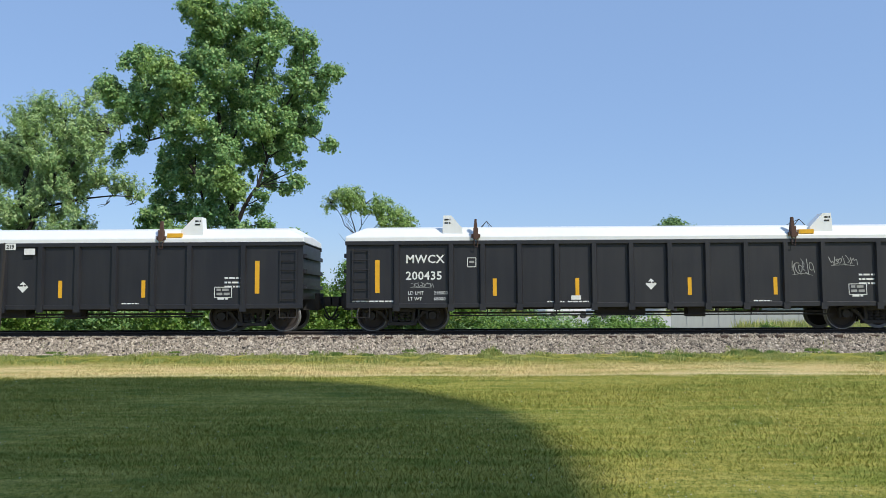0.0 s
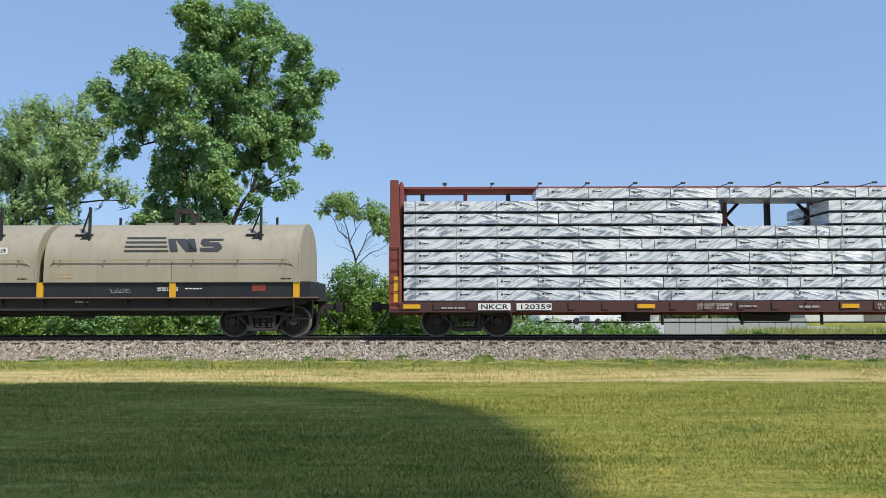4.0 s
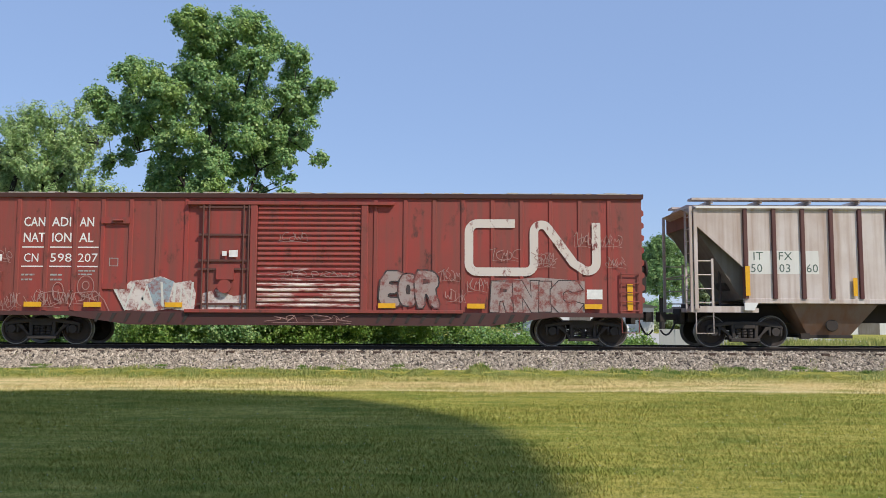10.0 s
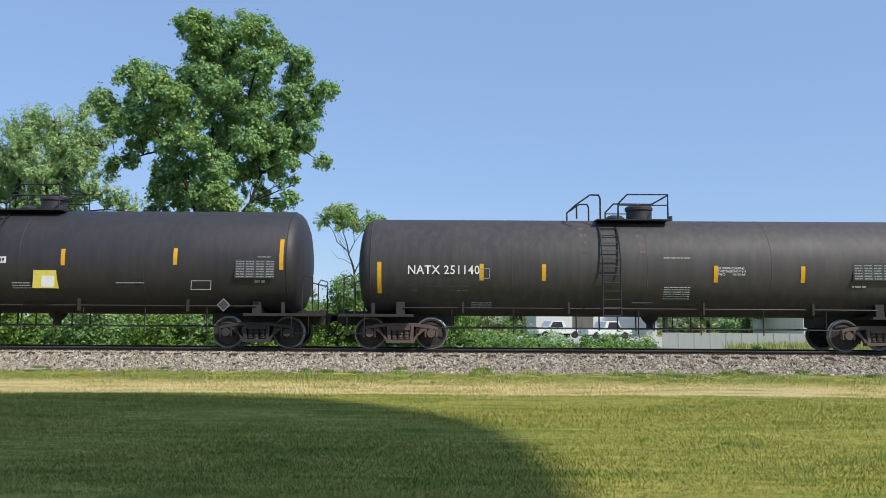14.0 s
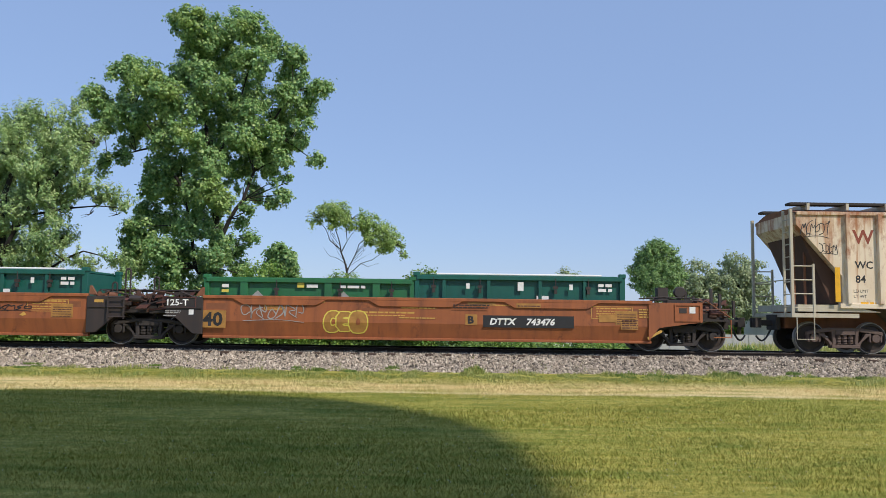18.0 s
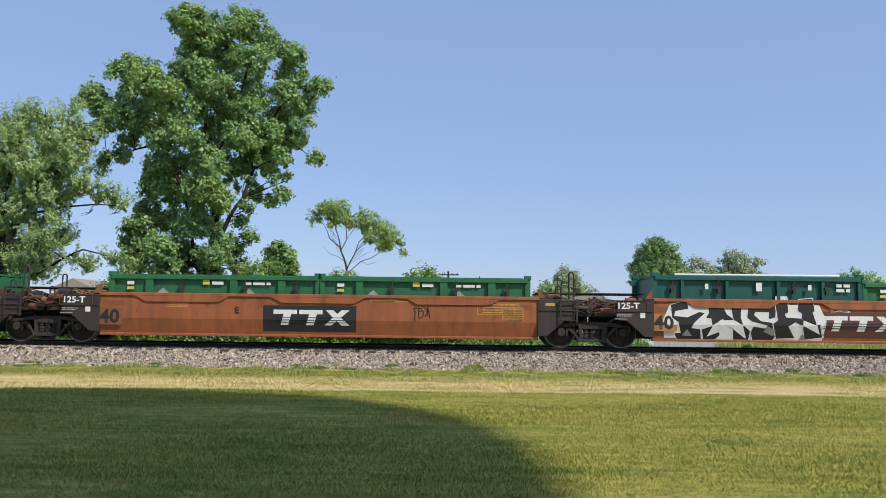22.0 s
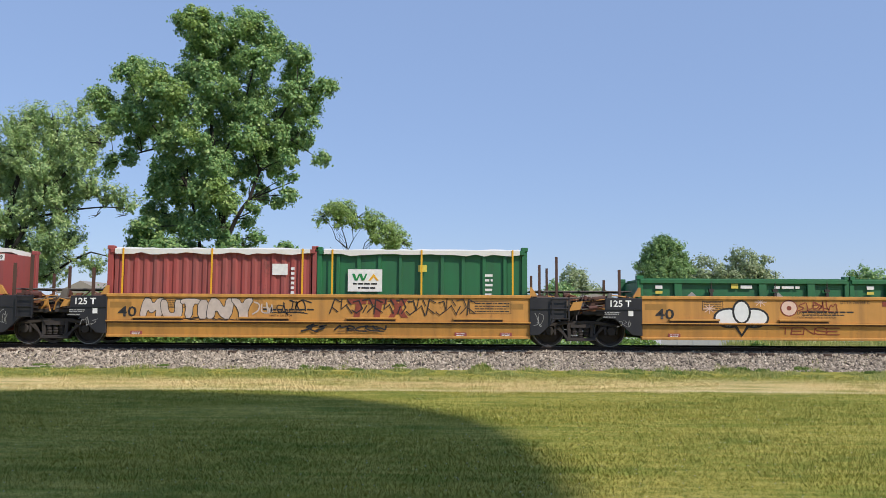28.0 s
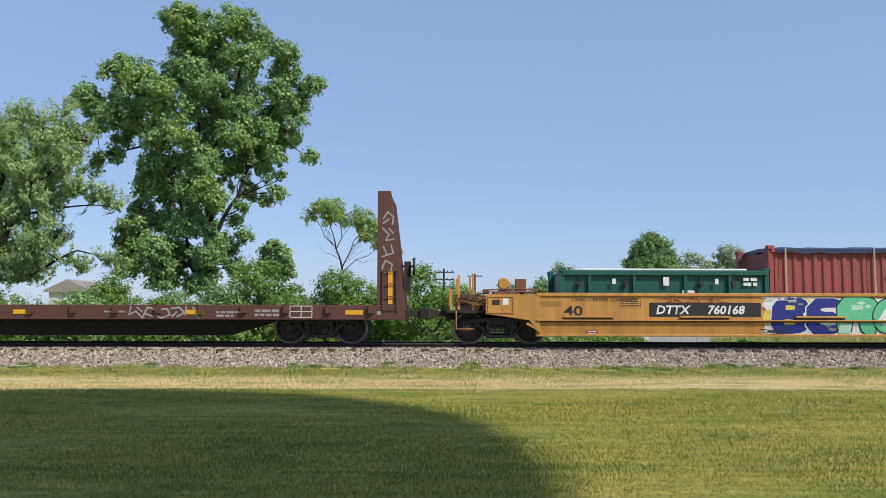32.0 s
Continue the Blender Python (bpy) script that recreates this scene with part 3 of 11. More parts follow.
SLAB = {   # outlines of fat sprayed letters in a unit box, and their counters
    "N": ((0, 0), (0.02, 1), (0.35, 1), (0.68, 0.45), (0.68, 1), (1, 1), (0.98, 0), (0.66, 0), (0.33, 0.5), (0.32, 0)),
    "E": ((0, 0), (0, 1), (1, 1), (0.95, 0.74), (0.4, 0.74), (0.4, 0.63), (0.85, 0.63), (0.82, 0.4), (0.4, 0.4), (0.4, 0.26), (1, 0.26), (0.97, 0)),
    "R": ((0, 0), (0, 1), (0.7, 1), (0.95, 0.88), (0.98, 0.62), (0.78, 0.48), (1, 0), (0.65, 0), (0.5, 0.38), (0.36, 0.36), (0.34, 0)),
    "B": ((0, 0), (0, 1), (0.68, 1), (0.92, 0.85), (0.88, 0.6), (0.76, 0.53), (1, 0.36), (0.95, 0.1), (0.72, 0)),
    "A": ((0, 0), (0.3, 1), (0.7, 1), (1, 0), (0.68, 0), (0.62, 0.22), (0.40, 0.22), (0.34, 0)),
    "S": ((0, 0.08), (0.1, 0.3), (0.55, 0.28), (0.62, 0.37), (0.2, 0.45), (0.02, 0.65), (0.08, 0.9), (0.3, 1), (0.9, 1), (0.98, 0.76), (0.5, 0.74), (0.42, 0.66), (0.8, 0.58), (1, 0.4), (0.95, 0.12), (0.75, 0), (0.1, 0)),
    "T": ((0, 0.74), (0.02, 1), (1, 1), (0.98, 0.74), (0.66, 0.74), (0.7, 0), (0.3, 0), (0.34, 0.74)),
    "G": ((1, 0.66), (0.9, 0.95), (0.55, 1.02), (0.2, 0.95), (0, 0.65), (0, 0.3), (0.2, 0.03), (0.6, -0.02), (0.95, 0.1), (1, 0.5), (0.55, 0.54), (0.55, 0.36), (0.68, 0.34), (0.62, 0.24), (0.42, 0.26), (0.34, 0.45), (0.38, 0.7), (0.55, 0.76), (0.7, 0.64)),
    "O": ((0.5, 1), (0.15, 0.92), (0, 0.5), (0.15, 0.06), (0.5, 0), (0.85, 0.06), (1, 0.5), (0.85, 0.92)),
    "M": ((0, 0), (0.04, 1), (0.32, 1), (0.5, 0.66), (0.68, 1), (0.96, 1), (1, 0), (0.72, 0), (0.7, 0.45), (0.5, 0.2), (0.3, 0.45), (0.28, 0)),
    "U": ((0, 1), (0.32, 1), (0.34, 0.36), (0.5, 0.26), (0.66, 0.36), (0.68, 1), (1, 1), (0.98, 0.2), (0.75, 0), (0.25, 0), (0.02, 0.2)),
    "I": ((0.1, 0), (0.14, 1), (0.9, 1), (0.86, 0)),
    "Y": ((0, 1), (0.36, 1), (0.5, 0.68), (0.66, 1), (1, 1), (0.7, 0.45), (0.68, 0), (0.32, 0), (0.34, 0.45)),
    "C": ((0.98, 0.72), (0.8, 1), (0.25, 1), (0, 0.72), (0, 0.28), (0.25, 0), (0.8, 0), (1, 0.26), (0.72, 0.34), (0.5, 0.28), (0.38, 0.4), (0.38, 0.62), (0.52, 0.72), (0.7, 0.64)),
}
HOLE = {"R": (((0.34, 0.64), (0.34, 0.78), (0.62, 0.76), (0.62, 0.66)),), "B": (((0.34, 0.64), (0.34, 0.78), (0.58, 0.76), (0.58, 0.66)), ((0.34, 0.24), (0.34, 0.40), (0.62, 0.38), (0.62, 0.26))),
        "A": (((0.44, 0.42), (0.58, 0.42), (0.51, 0.72)),), "O": (((0.42, 0.36), (0.38, 0.5), (0.44, 0.66), (0.56, 0.66), (0.62, 0.5), (0.58, 0.36)),)}


def slabs(parent, rows, y, fill, edge, rim=0.04, kink=0.0, round_=0, label="spray-painted graffiti letters", hole=""):
    """Fat sprayed letters, each with a rim, laid over one another; rows: letter, x0, x1, z0, z1, lean."""
    out, body, gaps = B(), B(), B()
    depth = 0.003
    for key, x0, x1, z0, z1, lean in rows:
        def put_(pts):
            return [(x0 + (x1 - x0) * a + lean * (b - 0.5), z0 + (z1 - z0) * b) for a, b in pts]
        pts = put_(SLAB[key])
        for _ in range(round_):
            pts = [(p[0] * (1 - f) + q[0] * f, p[1] * (1 - f) + q[1] * f) for p, q in zip(pts, pts[1:] + pts[:1]) for f in (0.25, 0.75)]
        stroke(out, pts + pts[:1], 2 * rim, y - depth, 0.3)
        body.faces.new([body.verts.new((a, y - depth - 0.0005, b)) for a, b in pts])
        for h in HOLE.get(key, ()):
            gaps.faces.new([gaps.verts.new((a, y - depth - 0.001, b)) for a, b in put_(h)])
        depth += 0.0014
    for bm in (out, body, gaps):
        drape(bm, kink)
    g = small(part("graffiti", out, edge, parent, label))
    small(part("graffiti_fill", body, fill, g))
    if gaps.verts:
        small(part("graffiti_fill", gaps, hole or edge, g))
    else:
        gaps.free()
    return g


def jags(parent, outlines, y, fill, edge, rim=0.03, kink=0.0, label="spray-painted graffiti letters", holes=()):
    """Jagged sprayed letters with a rim, each laid over the last."""
    out, body = B(), B()
    for i, pts in enumerate(outlines):
        stroke(out, list(pts) + [pts[0]], 2 * rim, y - 0.003 - 0.0014 * i, 0.3)
        body.faces.new([body.verts.new((a, y - 0.0035 - 0.0014 * i, b)) for a, b in pts])
    drape(out, kink), drape(body, kink)
    g = small(part("graffiti", out, edge, parent, label))
    small(part("graffiti_fill", body, fill, g))
    if holes:
        gaps = B()
        for pts in holes:
            gaps.faces.new([gaps.verts.new((a, y - 0.005 - 0.0014 * len(outlines), b)) for a, b in pts])
        drape(gaps, kink)
        small(part("graffiti_fill", gaps, edge, g))
    return g


def lines(parent, rows, w, y, mat, kink=0.0, label="thin sprayed graffiti lines"):
    """Sprayed lines of one width."""
    bm = B()
    for i, pts in enumerate(rows):
        stroke(bm, pts, w, y - 0.003 - 0.0004 * i, 0.4)
    drape(bm, kink)
    return small(part("graffiti", bm, mat, parent, label))


def blots(parent, rows, y, kink=0.0, label="spray-painted graffiti shapes"):
    """Flat sprayed shapes laid over one another: (material, outline points)."""
    g = None
    for i, (mat, pts) in enumerate(rows):
        bm = B()
        bm.faces.new([bm.verts.new((a, y - 0.003 - 0.0006 * i, b)) for a, b in pts])
        drape(bm, kink)
        ob = part("graffiti" if g is None else "graffiti_fill", bm, mat, parent if g is None else g, label if g is None else "")
        g = g or ob
    return g


def scrawl(parent, x0, x1, z0, z1, y, mat="graf_black", seed=1, w=0.035, loops=6):
    """A thin sprayed tag: quick slanting strokes like letters, with a flourish."""
    rnd = random.Random(seed)
    bm = B()
    step, tall = (x1 - x0) / loops, z1 - z0
    depth = 0.004
    for k in range(loops):
        a, lift = x0 + step * k, rnd.uniform(-0.08, 0.12) * tall
        turns = rnd.choice((((0.1, 0), (0.35, 1), (0.55, 0.4), (0.85, 0.95), (1.0, 0.05)), ((0.9, 0.9), (0.2, 0.75), (0.1, 0.2), (0.9, 0.05)), ((0.2, 0.95), (0.25, 0.05), (0.9, 0.2), (0.8, 0.7), (0.25, 0.55)),
                            ((0.0, 0.8), (1.0, 1.0), (0.55, 0.9), (0.45, 0.0)), ((0.95, 0.95), (0.15, 0.6), (0.9, 0.4), (0.1, 0.02)), ((0.15, 1.0), (0.2, 0.0), (0.25, 0.55), (0.9, 0.95), (0.3, 0.5), (1.0, 0.0))))
        wide, flip, turn = rnd.uniform(1.1, 1.9), rnd.random() < 0.5, rnd.random() < 0.5
        pts = [(a + step * ((1 - p if flip else p) * wide + 0.3 * q - 0.3 + rnd.uniform(-0.2, 0.2)), z0 + lift + tall * ((1 - q if turn else q) * 0.9 + rnd.uniform(-0.14, 0.14))) for p, q in turns]
        stroke(bm, pts, w * rnd.uniform(0.75, 1.1), y - depth, 0.3, True)
        depth += 0.0004
    if loops > 3:
        stroke(bm, [(x0 + step * 0.2, z0 - 0.05 * tall), (x0 + step * loops * 0.6, z0 + 0.06 * tall), (x1, z0 - 0.1 * tall)], w * 0.6, y - depth, 0.3, True)
    return small(part("graffiti", bm, mat, parent, "thin sprayed graffiti tag"))


# ---- gondolas with white covers ----
def gondola(u, number, limit, light, seed):
    g = car("gondola_car", "black steel gondola car with a white fibreglass cover", "rail car", u, "covered gondola cars")
    L, Y = 8.48, 1.46
    for s in (-1, 1):
        part("side_wall", bx(B(), -L, L, s * (Y - 0.03) - 0.03, s * (Y - 0.03) + 0.03, 0.72, 2.55), "black", g)
        part("end_wall", bx(B(), s * (L - 0.03) - 0.03, s * (L - 0.03) + 0.03, -Y + 0.06, Y - 0.06, 0.95, 2.55), "black", g)
    part("floor", bx(B(), -L + 0.06, L - 0.06, -Y + 0.06, Y - 0.06, 0.95, 1.05), "black", g)
    part("centre_sill", bx(B(), -L - 0.25, L + 0.25, -0.3, 0.3, 0.62, 0.946), "under", g)
    for s in (-1, 1):
        part("top_chord", bx(B(), -L - 0.03, L + 0.03, s * Y - 0.07, s * Y + 0.07, 2.50, 2.62), "black", g, bevel=0.012)
        part("side_sill", bx(B(), -L, L, s * Y - 0.04, s * Y + 0.05, 0.68, 0.82), "black", g, bevel=0.012)
    for x in (-7.02, -5.45, -4.54, -3.48, -2.41, -1.34, -0.28, 0.82, 1.90, 2.99, 4.12, 5.18, 6.75):
        for s in (-1, 1):
            bm = B()
            pr(bm, [(x - 0.10, s * (Y - 0.01)), (x - 0.06, s * (Y + 0.09)), (x + 0.06, s * (Y + 0.09)), (x + 0.10, s * (Y - 0.01))], "z", 0.80, 2.52)
            if s < 0 or x in (-7.02, 6.75):
                bx(bm, x - 0.09, x + 0.09, s * Y - 0.08 if s < 0 else Y, s * Y if s < 0 else Y + 0.08, 0.60, 0.80)
            part("rib", bm, "black", g)
    for s in (-1, 1):
        for k, x in enumerate((-L - 0.02, L + 0.02)):
            bm = B()
            for z in (1.25, 1.7, 2.15):
                bx(bm, x - 0.07, x + 0.07, -Y + 0.1, Y - 0.1, z, z + 0.12)
        part("end_rib", bm, "black", g) if s > 0 else bm.free()
    bm = B()
    for z in (1.25, 1.7, 2.15):
        bx(bm, -L - 0.08, -L + 0.02, -Y + 0.1, Y - 0.1, z, z + 0.12)
    part("end_rib", bm, "black", g)
    for x in (-L + 0.42, L - 0.42):
        ladder(g, x, 0.46, 0.95, 2.35, -Y, 6, "black")
        bm = B()
        pipe(bm, [(x - 0.25, -Y - 0.03, 0.70), (x - 0.25, -Y - 0.03, 0.42), (x + 0.25, -Y - 0.03, 0.42), (x + 0.25, -Y - 0.03, 0.70)], 0.016)
        part("sill_step", bm, "under", g)
    # the cover: an upright lip, a sloping shoulder and a flat top
    def ring(x, k):
        return [(x, -Y - 0.05, 2.60), (x, -Y - 0.05, 2.74), (x, -Y + 0.25 * k, 2.74 + 0.26 * k), (x, -0.3, 2.80 + 0.32 * k), (x, 0.3, 2.80 + 0.32 * k),
                (x, Y - 0.25 * k, 2.74 + 0.26 * k), (x, Y + 0.05, 2.74), (x, Y + 0.05, 2.60)]
    bm = loft(B(), [ring(-L - 0.02, 0.12), ring(-L + 0.12, 0.35), ring(-L + 0.48, 1.0), ring(L - 0.48, 1.0), ring(L - 0.12, 0.35), ring(L + 0.02, 0.12)])
    cover = part("cover", bm, "white", g, "white fibreglass roof cover", bevel=0.02)
    for x in (-L + 2.95, 5.4):
        s = 1 if x > 0 else -1
        bm = B()
        far, tip = (-0.52, 0.13) if x > 0 else (-0.16, 0.42)
        pr(bm, [(x + far, 2.80), (x + far, 2.96), (x - 0.13, 3.36), (x + 0.10, 3.36), (x + tip, 2.98), (x + tip, 2.80)], "y", -Y + 0.05, -Y + 0.42)
        fin = part("lifting_fin", bm, "white", cover)
        bars([(x - 0.10, 3.22, 0.17, 0.045), (x - 0.10, 3.12, 0.17, 0.045)], fin, -Y + 0.045, "letter_black")
    for x in (-L + 3.75, 4.35):
        bm = B()
        bx(bm, x - 0.07, x + 0.07, -Y - 0.13, -Y + 0.04, 2.66, 2.98), bx(bm, x - 0.13, x + 0.13, -Y - 0.10, -Y + 0.02, 2.70, 2.80), pr(bm, [(x - 0.06, 2.98), (x + 0.05, 2.98), (x + 0.03, 3.24), (x - 0.03, 3.24)], "y", -Y - 0.06, -Y + 0.04)
        pipe(bm, [(x - 0.05, -Y - 0.09, 2.66), (x - 0.05, -Y - 0.10, 2.46), (x + 0.04, -Y - 0.10, 2.42), (x + 0.07, -Y - 0.09, 2.66)], 0.014)
        part("cover_clamp", bm, "dark_rust", g, "rusty cover clamp", bevel=0.01)
    part("warning_patch", bx(B(), 4.52, 4.95, -Y - 0.054, -Y + 0.15, 2.76, 2.762 + 0.12), "yellow", cover, "amber stripe on the cover")
    for x in (-L + 4.1, L - 3.5):
        bm = B()
        pipe(bm, [(x - 0.16, -0.5, 3.10), (x, -0.5, 3.28), (x + 0.16, -0.5, 3.10)], 0.012), pipe(bm, [(x - 0.16, 0.5, 3.10), (x, -0.5, 3.28), (x + 0.16, 0.5, 3.10)], 0.012)
        part("lifting_bail", bm, "under", cover)
    y = -Y
    lettering("MWCX", -6.76, 1.98, 0.235, y, g, spread=1.06, bold=0.006)
    lettering(number, -6.76, 1.50, 0.235, y, g, spread=1.06, bold=0.006)
    lettering("LD LMT", -6.70, 1.07, 0.095, y, g), lettering(limit, -5.95, 1.07, 0.095, y, g)
    lettering("LT WT", -6.70, 0.90, 0.095, y, g), lettering(light, -5.95, 0.90, 0.095, y, g)
    tape(g, [(-7.58, 1.12)], y, 0.13, 0.95), tape(g, [(7.15, 1.12)], y, 0.13, 0.95)
    tape(g, [(-4.19, 1.02), (-1.82, 1.02), (1.39, 1.02), (3.83, 1.02)], y, 0.11, 0.50)
    part("placard", pr(B(), [(0.29, 1.18), (0.45, 1.34), (0.29, 1.50), (0.13, 1.34)], "y", y - 0.006, y), "letter", g, "white diamond placard")
    bars([(0.17, 1.36, 0.22, 0.05)], g, y - 0.004, "letter_black")
    bars([(-8.3, 0.86, 1.2, 0.04), (-2.7, 0.83, 0.5, 0.035), (-2.1, 0.83, 0.6, 0.035), (3.2, 0.83, 0.5, 0.035), (6.0, 0.95, 0.3, 0.05), (6.2, 1.55, 0.5, 0.05), (6.2, 1.42, 0.5, 0.05), (6.2, 1.30, 0.5, 0.05)], g, y, "letter")
    bm = B()
    for a, b, c, d in ((-4.98, 1.85, -4.72, 2.13), (5.9, 1.0, 6.42, 1.32)):
        for q in ((a, b, c, b + 0.02), (a, d - 0.02, c, d), (a, b, a + 0.02, d), (c - 0.02, b, c, d)):
            plate(bm, q[0], q[2], q[1], q[3], y, 0.004)
    small(part("stencil_frame", bm, "letter", g))
    bars([(-4.92, 1.97, 0.14, 0.06), (5.97, 1.08, 0.38, 0.07), (5.97, 1.2, 0.38, 0.07)], g, y, "letter_dim")
    part("tag_plate", plate(B(), -2.0, -1.72, 0.90, 1.02, y, 0.008), "letter", g, "small white plate")
    if seed == 1:
        scrawl(g, 4.3, 4.9, 1.6, 2.0, y, "letter_dim", 5, 0.02), scrawl(g, 5.4, 6.1, 1.85, 2.1, y, "letter_dim", 6, 0.02), scrawl(g, -6.6, -6.0, 1.27, 1.42, y, "letter_dim", 7, 0.018)
    else:
        part("number_board", plate(B(), -8.02 + 8.02 + 0.35 + 0.0, 0.0 + 0.35 + 0.32, 2.28, 2.46, y - 0.09, 0.01), "letter", g, "small white board")
    bm = B()
    bx(bm, -5.4, 5.4, -0.9, -0.85, 0.50, 0.56), bx(bm, -1.2, 0.2, -1.1, -0.6, 0.45, 0.72), bx(bm, 1.4, 1.9, -1.2, -0.8, 0.40, 0.72)
    tube(bm, (-5.5, -1.25, 0.46), (5.5, -1.25, 0.46), 0.02), [tube(bm, (x, -1.25, 0.46), (x, -1.25, 0.72), 0.015) for x in (-4.4, -2.4, 0.9, 3.2)]
    part("brake_rigging", bm, "under", g)
    truck(g, u, -6.9), truck(g, u, 6.9)
    coupler(g, -L - 0.25, -1), coupler(g, L + 0.25, 1)


gondola(5.24, "200435", "218000", "68000", 1)
gondola(-12.98, "200911", "217700", "68300", 2)


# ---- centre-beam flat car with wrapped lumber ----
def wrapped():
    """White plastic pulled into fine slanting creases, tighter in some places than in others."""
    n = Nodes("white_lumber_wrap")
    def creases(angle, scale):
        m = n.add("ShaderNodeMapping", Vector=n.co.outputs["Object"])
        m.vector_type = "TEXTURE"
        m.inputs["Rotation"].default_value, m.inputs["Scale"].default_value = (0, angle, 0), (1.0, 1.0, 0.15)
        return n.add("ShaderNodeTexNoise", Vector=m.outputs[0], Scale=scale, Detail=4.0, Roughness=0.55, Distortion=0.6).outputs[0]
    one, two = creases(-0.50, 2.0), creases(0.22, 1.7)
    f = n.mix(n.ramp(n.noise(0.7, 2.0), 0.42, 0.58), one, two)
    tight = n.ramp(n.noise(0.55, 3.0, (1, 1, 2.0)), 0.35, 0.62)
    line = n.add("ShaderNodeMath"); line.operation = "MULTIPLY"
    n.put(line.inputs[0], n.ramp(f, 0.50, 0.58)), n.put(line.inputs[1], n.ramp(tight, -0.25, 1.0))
    # crease shading put into the colour: bright crests, blue-grey folds, dark lines
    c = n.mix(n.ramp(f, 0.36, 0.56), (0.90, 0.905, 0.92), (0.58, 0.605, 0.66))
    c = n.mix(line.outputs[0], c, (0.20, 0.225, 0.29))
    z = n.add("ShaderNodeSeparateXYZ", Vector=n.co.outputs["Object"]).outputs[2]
    c = n.mix(n.ramp(z, 0.048, 0.040), c, (0.16, 0.17, 0.21))   # shade of the gap below each pack, painted along its foot
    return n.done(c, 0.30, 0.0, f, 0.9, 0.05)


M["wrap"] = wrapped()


def centre_beam(u):
    g = car("centre_beam_car", "oxide-red centre-beam flat car loaded with lumber", "rail car", u)
    L = 11.5
    bm = B()
    bx(bm, -L, L, -1.48, 1.48, 0.90, 1.02), bx(bm, -L, L, -0.35, 0.35, 0.62, 0.90)
    part("deck", bm, "oxide", g)
    for s in (-1, 1):
        bm = B()
        bx(bm, -L, L, s * 1.50 - 0.05, s * 1.50 + 0.05, 0.72, 1.03)
        for k in range(24):
            x = -L + 0.4 + k * (2 * L - 0.8) / 23
            bx(bm, x - 0.09, x + 0.09, s * 1.53 - 0.05, s * 1.53 + 0.05, 0.80, 1.00)
        part("side_sill", bm, "sill_oxide", g)
        # tapering end posts of the bulkheads
        e = s * L
        bm = B()
        pr(bm, [(-1.45, 1.0), (-1.10, 4.56), (1.10, 4.56), (1.45, 1.0)], "x", e - s * 0.35, e - s * 0.27)
        part("bulkhead", bm, "oxide", g)
        for q in (-0.95, -0.32, 0.32, 0.95):
            part("bulkhead_rib", pr(B(), [(e - s * 0.275, 1.0), (e - s * 0.04, 1.0), (e - s * 0.10, 4.5), (e - s * 0.275, 4.5)], "y", q * 1.05 - 0.05, q * 1.05 + 0.05), "oxide", g, bevel=0.008)
        for z in (1.55, 2.25, 2.95, 3.65, 4.46):
            w_ = 1.45 - 0.35 * (z - 1.0) / 3.56
            part("bulkhead_rib", bx(B(), min(e - s * 0.275, e - s * 0.12), max(e - s * 0.275, e - s * 0.12), -w_, w_, z - 0.05, z + 0.05), "oxide", g, bevel=0.008)
        for q in (-1, 1):
            bm = B()
            pr(bm, [(e - s * 0.36, 0.80), (e, 0.80), (e - s * 0.02, 4.55), (e - s * 0.26, 4.55)], "y", q * 1.50 - 0.06, q * 1.50 + 0.06)
            part("bulkhead_post", bm, "oxide", g, bevel=0.01)
        ladder(g, e - s * 0.16, 0.30, 1.0, 2.6, -1.56, 6, "oxide")
        tape(g, [(e - s * 0.2, 1.0)], -1.57, 0.14, 0.75)
    bm = B()
    bx(bm, -L + 0.1, L - 0.1, -0.16, 0.16, 4.34, 4.52)
    bx(bm, -L + 0.1, L - 0.1, -0.40, 0.40, 4.46, 4.52)
    part("top_beam", bm, "oxide", g)
    for k in range(17):
        x = -10.6 + k * 1.325
        bm = B()
        bx(bm, x - 0.06, x + 0.06, -0.11, 0.11, 1.02, 4.34)
        part("beam_post", bm, "oxide" if k % 2 else "under", g)
    for x0 in (-4.6, -1.95, 0.7, 3.35):
        bm = B()
        pipe(bm, [(x0, 0, 2.9), (x0 + 1.3, 0, 4.3)], 0.05), pipe(bm, [(x0 + 1.3, 0.02, 2.9), (x0, 0.02, 4.3)], 0.05)
        part("cross_brace", bm, "under", g)
    for k in range(15):
        x = -9.9 + k * 1.38
        bm = B()
        bx(bm, x - 0.06, x + 0.06, -1.54, -1.46, 4.40 if abs(x) > 9 else 4.42, 4.47), tube(bm, (x, -0.4, 4.48), (x, -1.5, 4.45), 0.015)
        part("tie_down", bm, "under", g)
    part("number_board", plate(B(), -8.95, -8.02, 0.78, 0.98, -1.58, 0.006), "letter", g, "white board with black letters"), part("number_board", plate(B(), -7.85, -6.85, 0.78, 0.98, -1.58, 0.006), "letter", g, "white board with black numbers")
    lettering("NKCR", -8.88, 0.81, 0.14, -1.586, g, "letter_black", bold=0.003, width=0.78), lettering("120359", -7.78, 0.81, 0.14, -1.586, g, "letter_black", bold=0.003, width=0.86)
    lettering("LD LMT 225000", -2.7, 0.90, 0.07, -1.582, g, width=0.98), lettering("LT WT   61000", -2.7, 0.80, 0.07, -1.582, g, width=0.9), lettering("RH 11-7", 2.42, 0.90, 0.07, -1.582, g), lettering("IL 73-0", 2.42, 0.80, 0.07, -1.582, g)
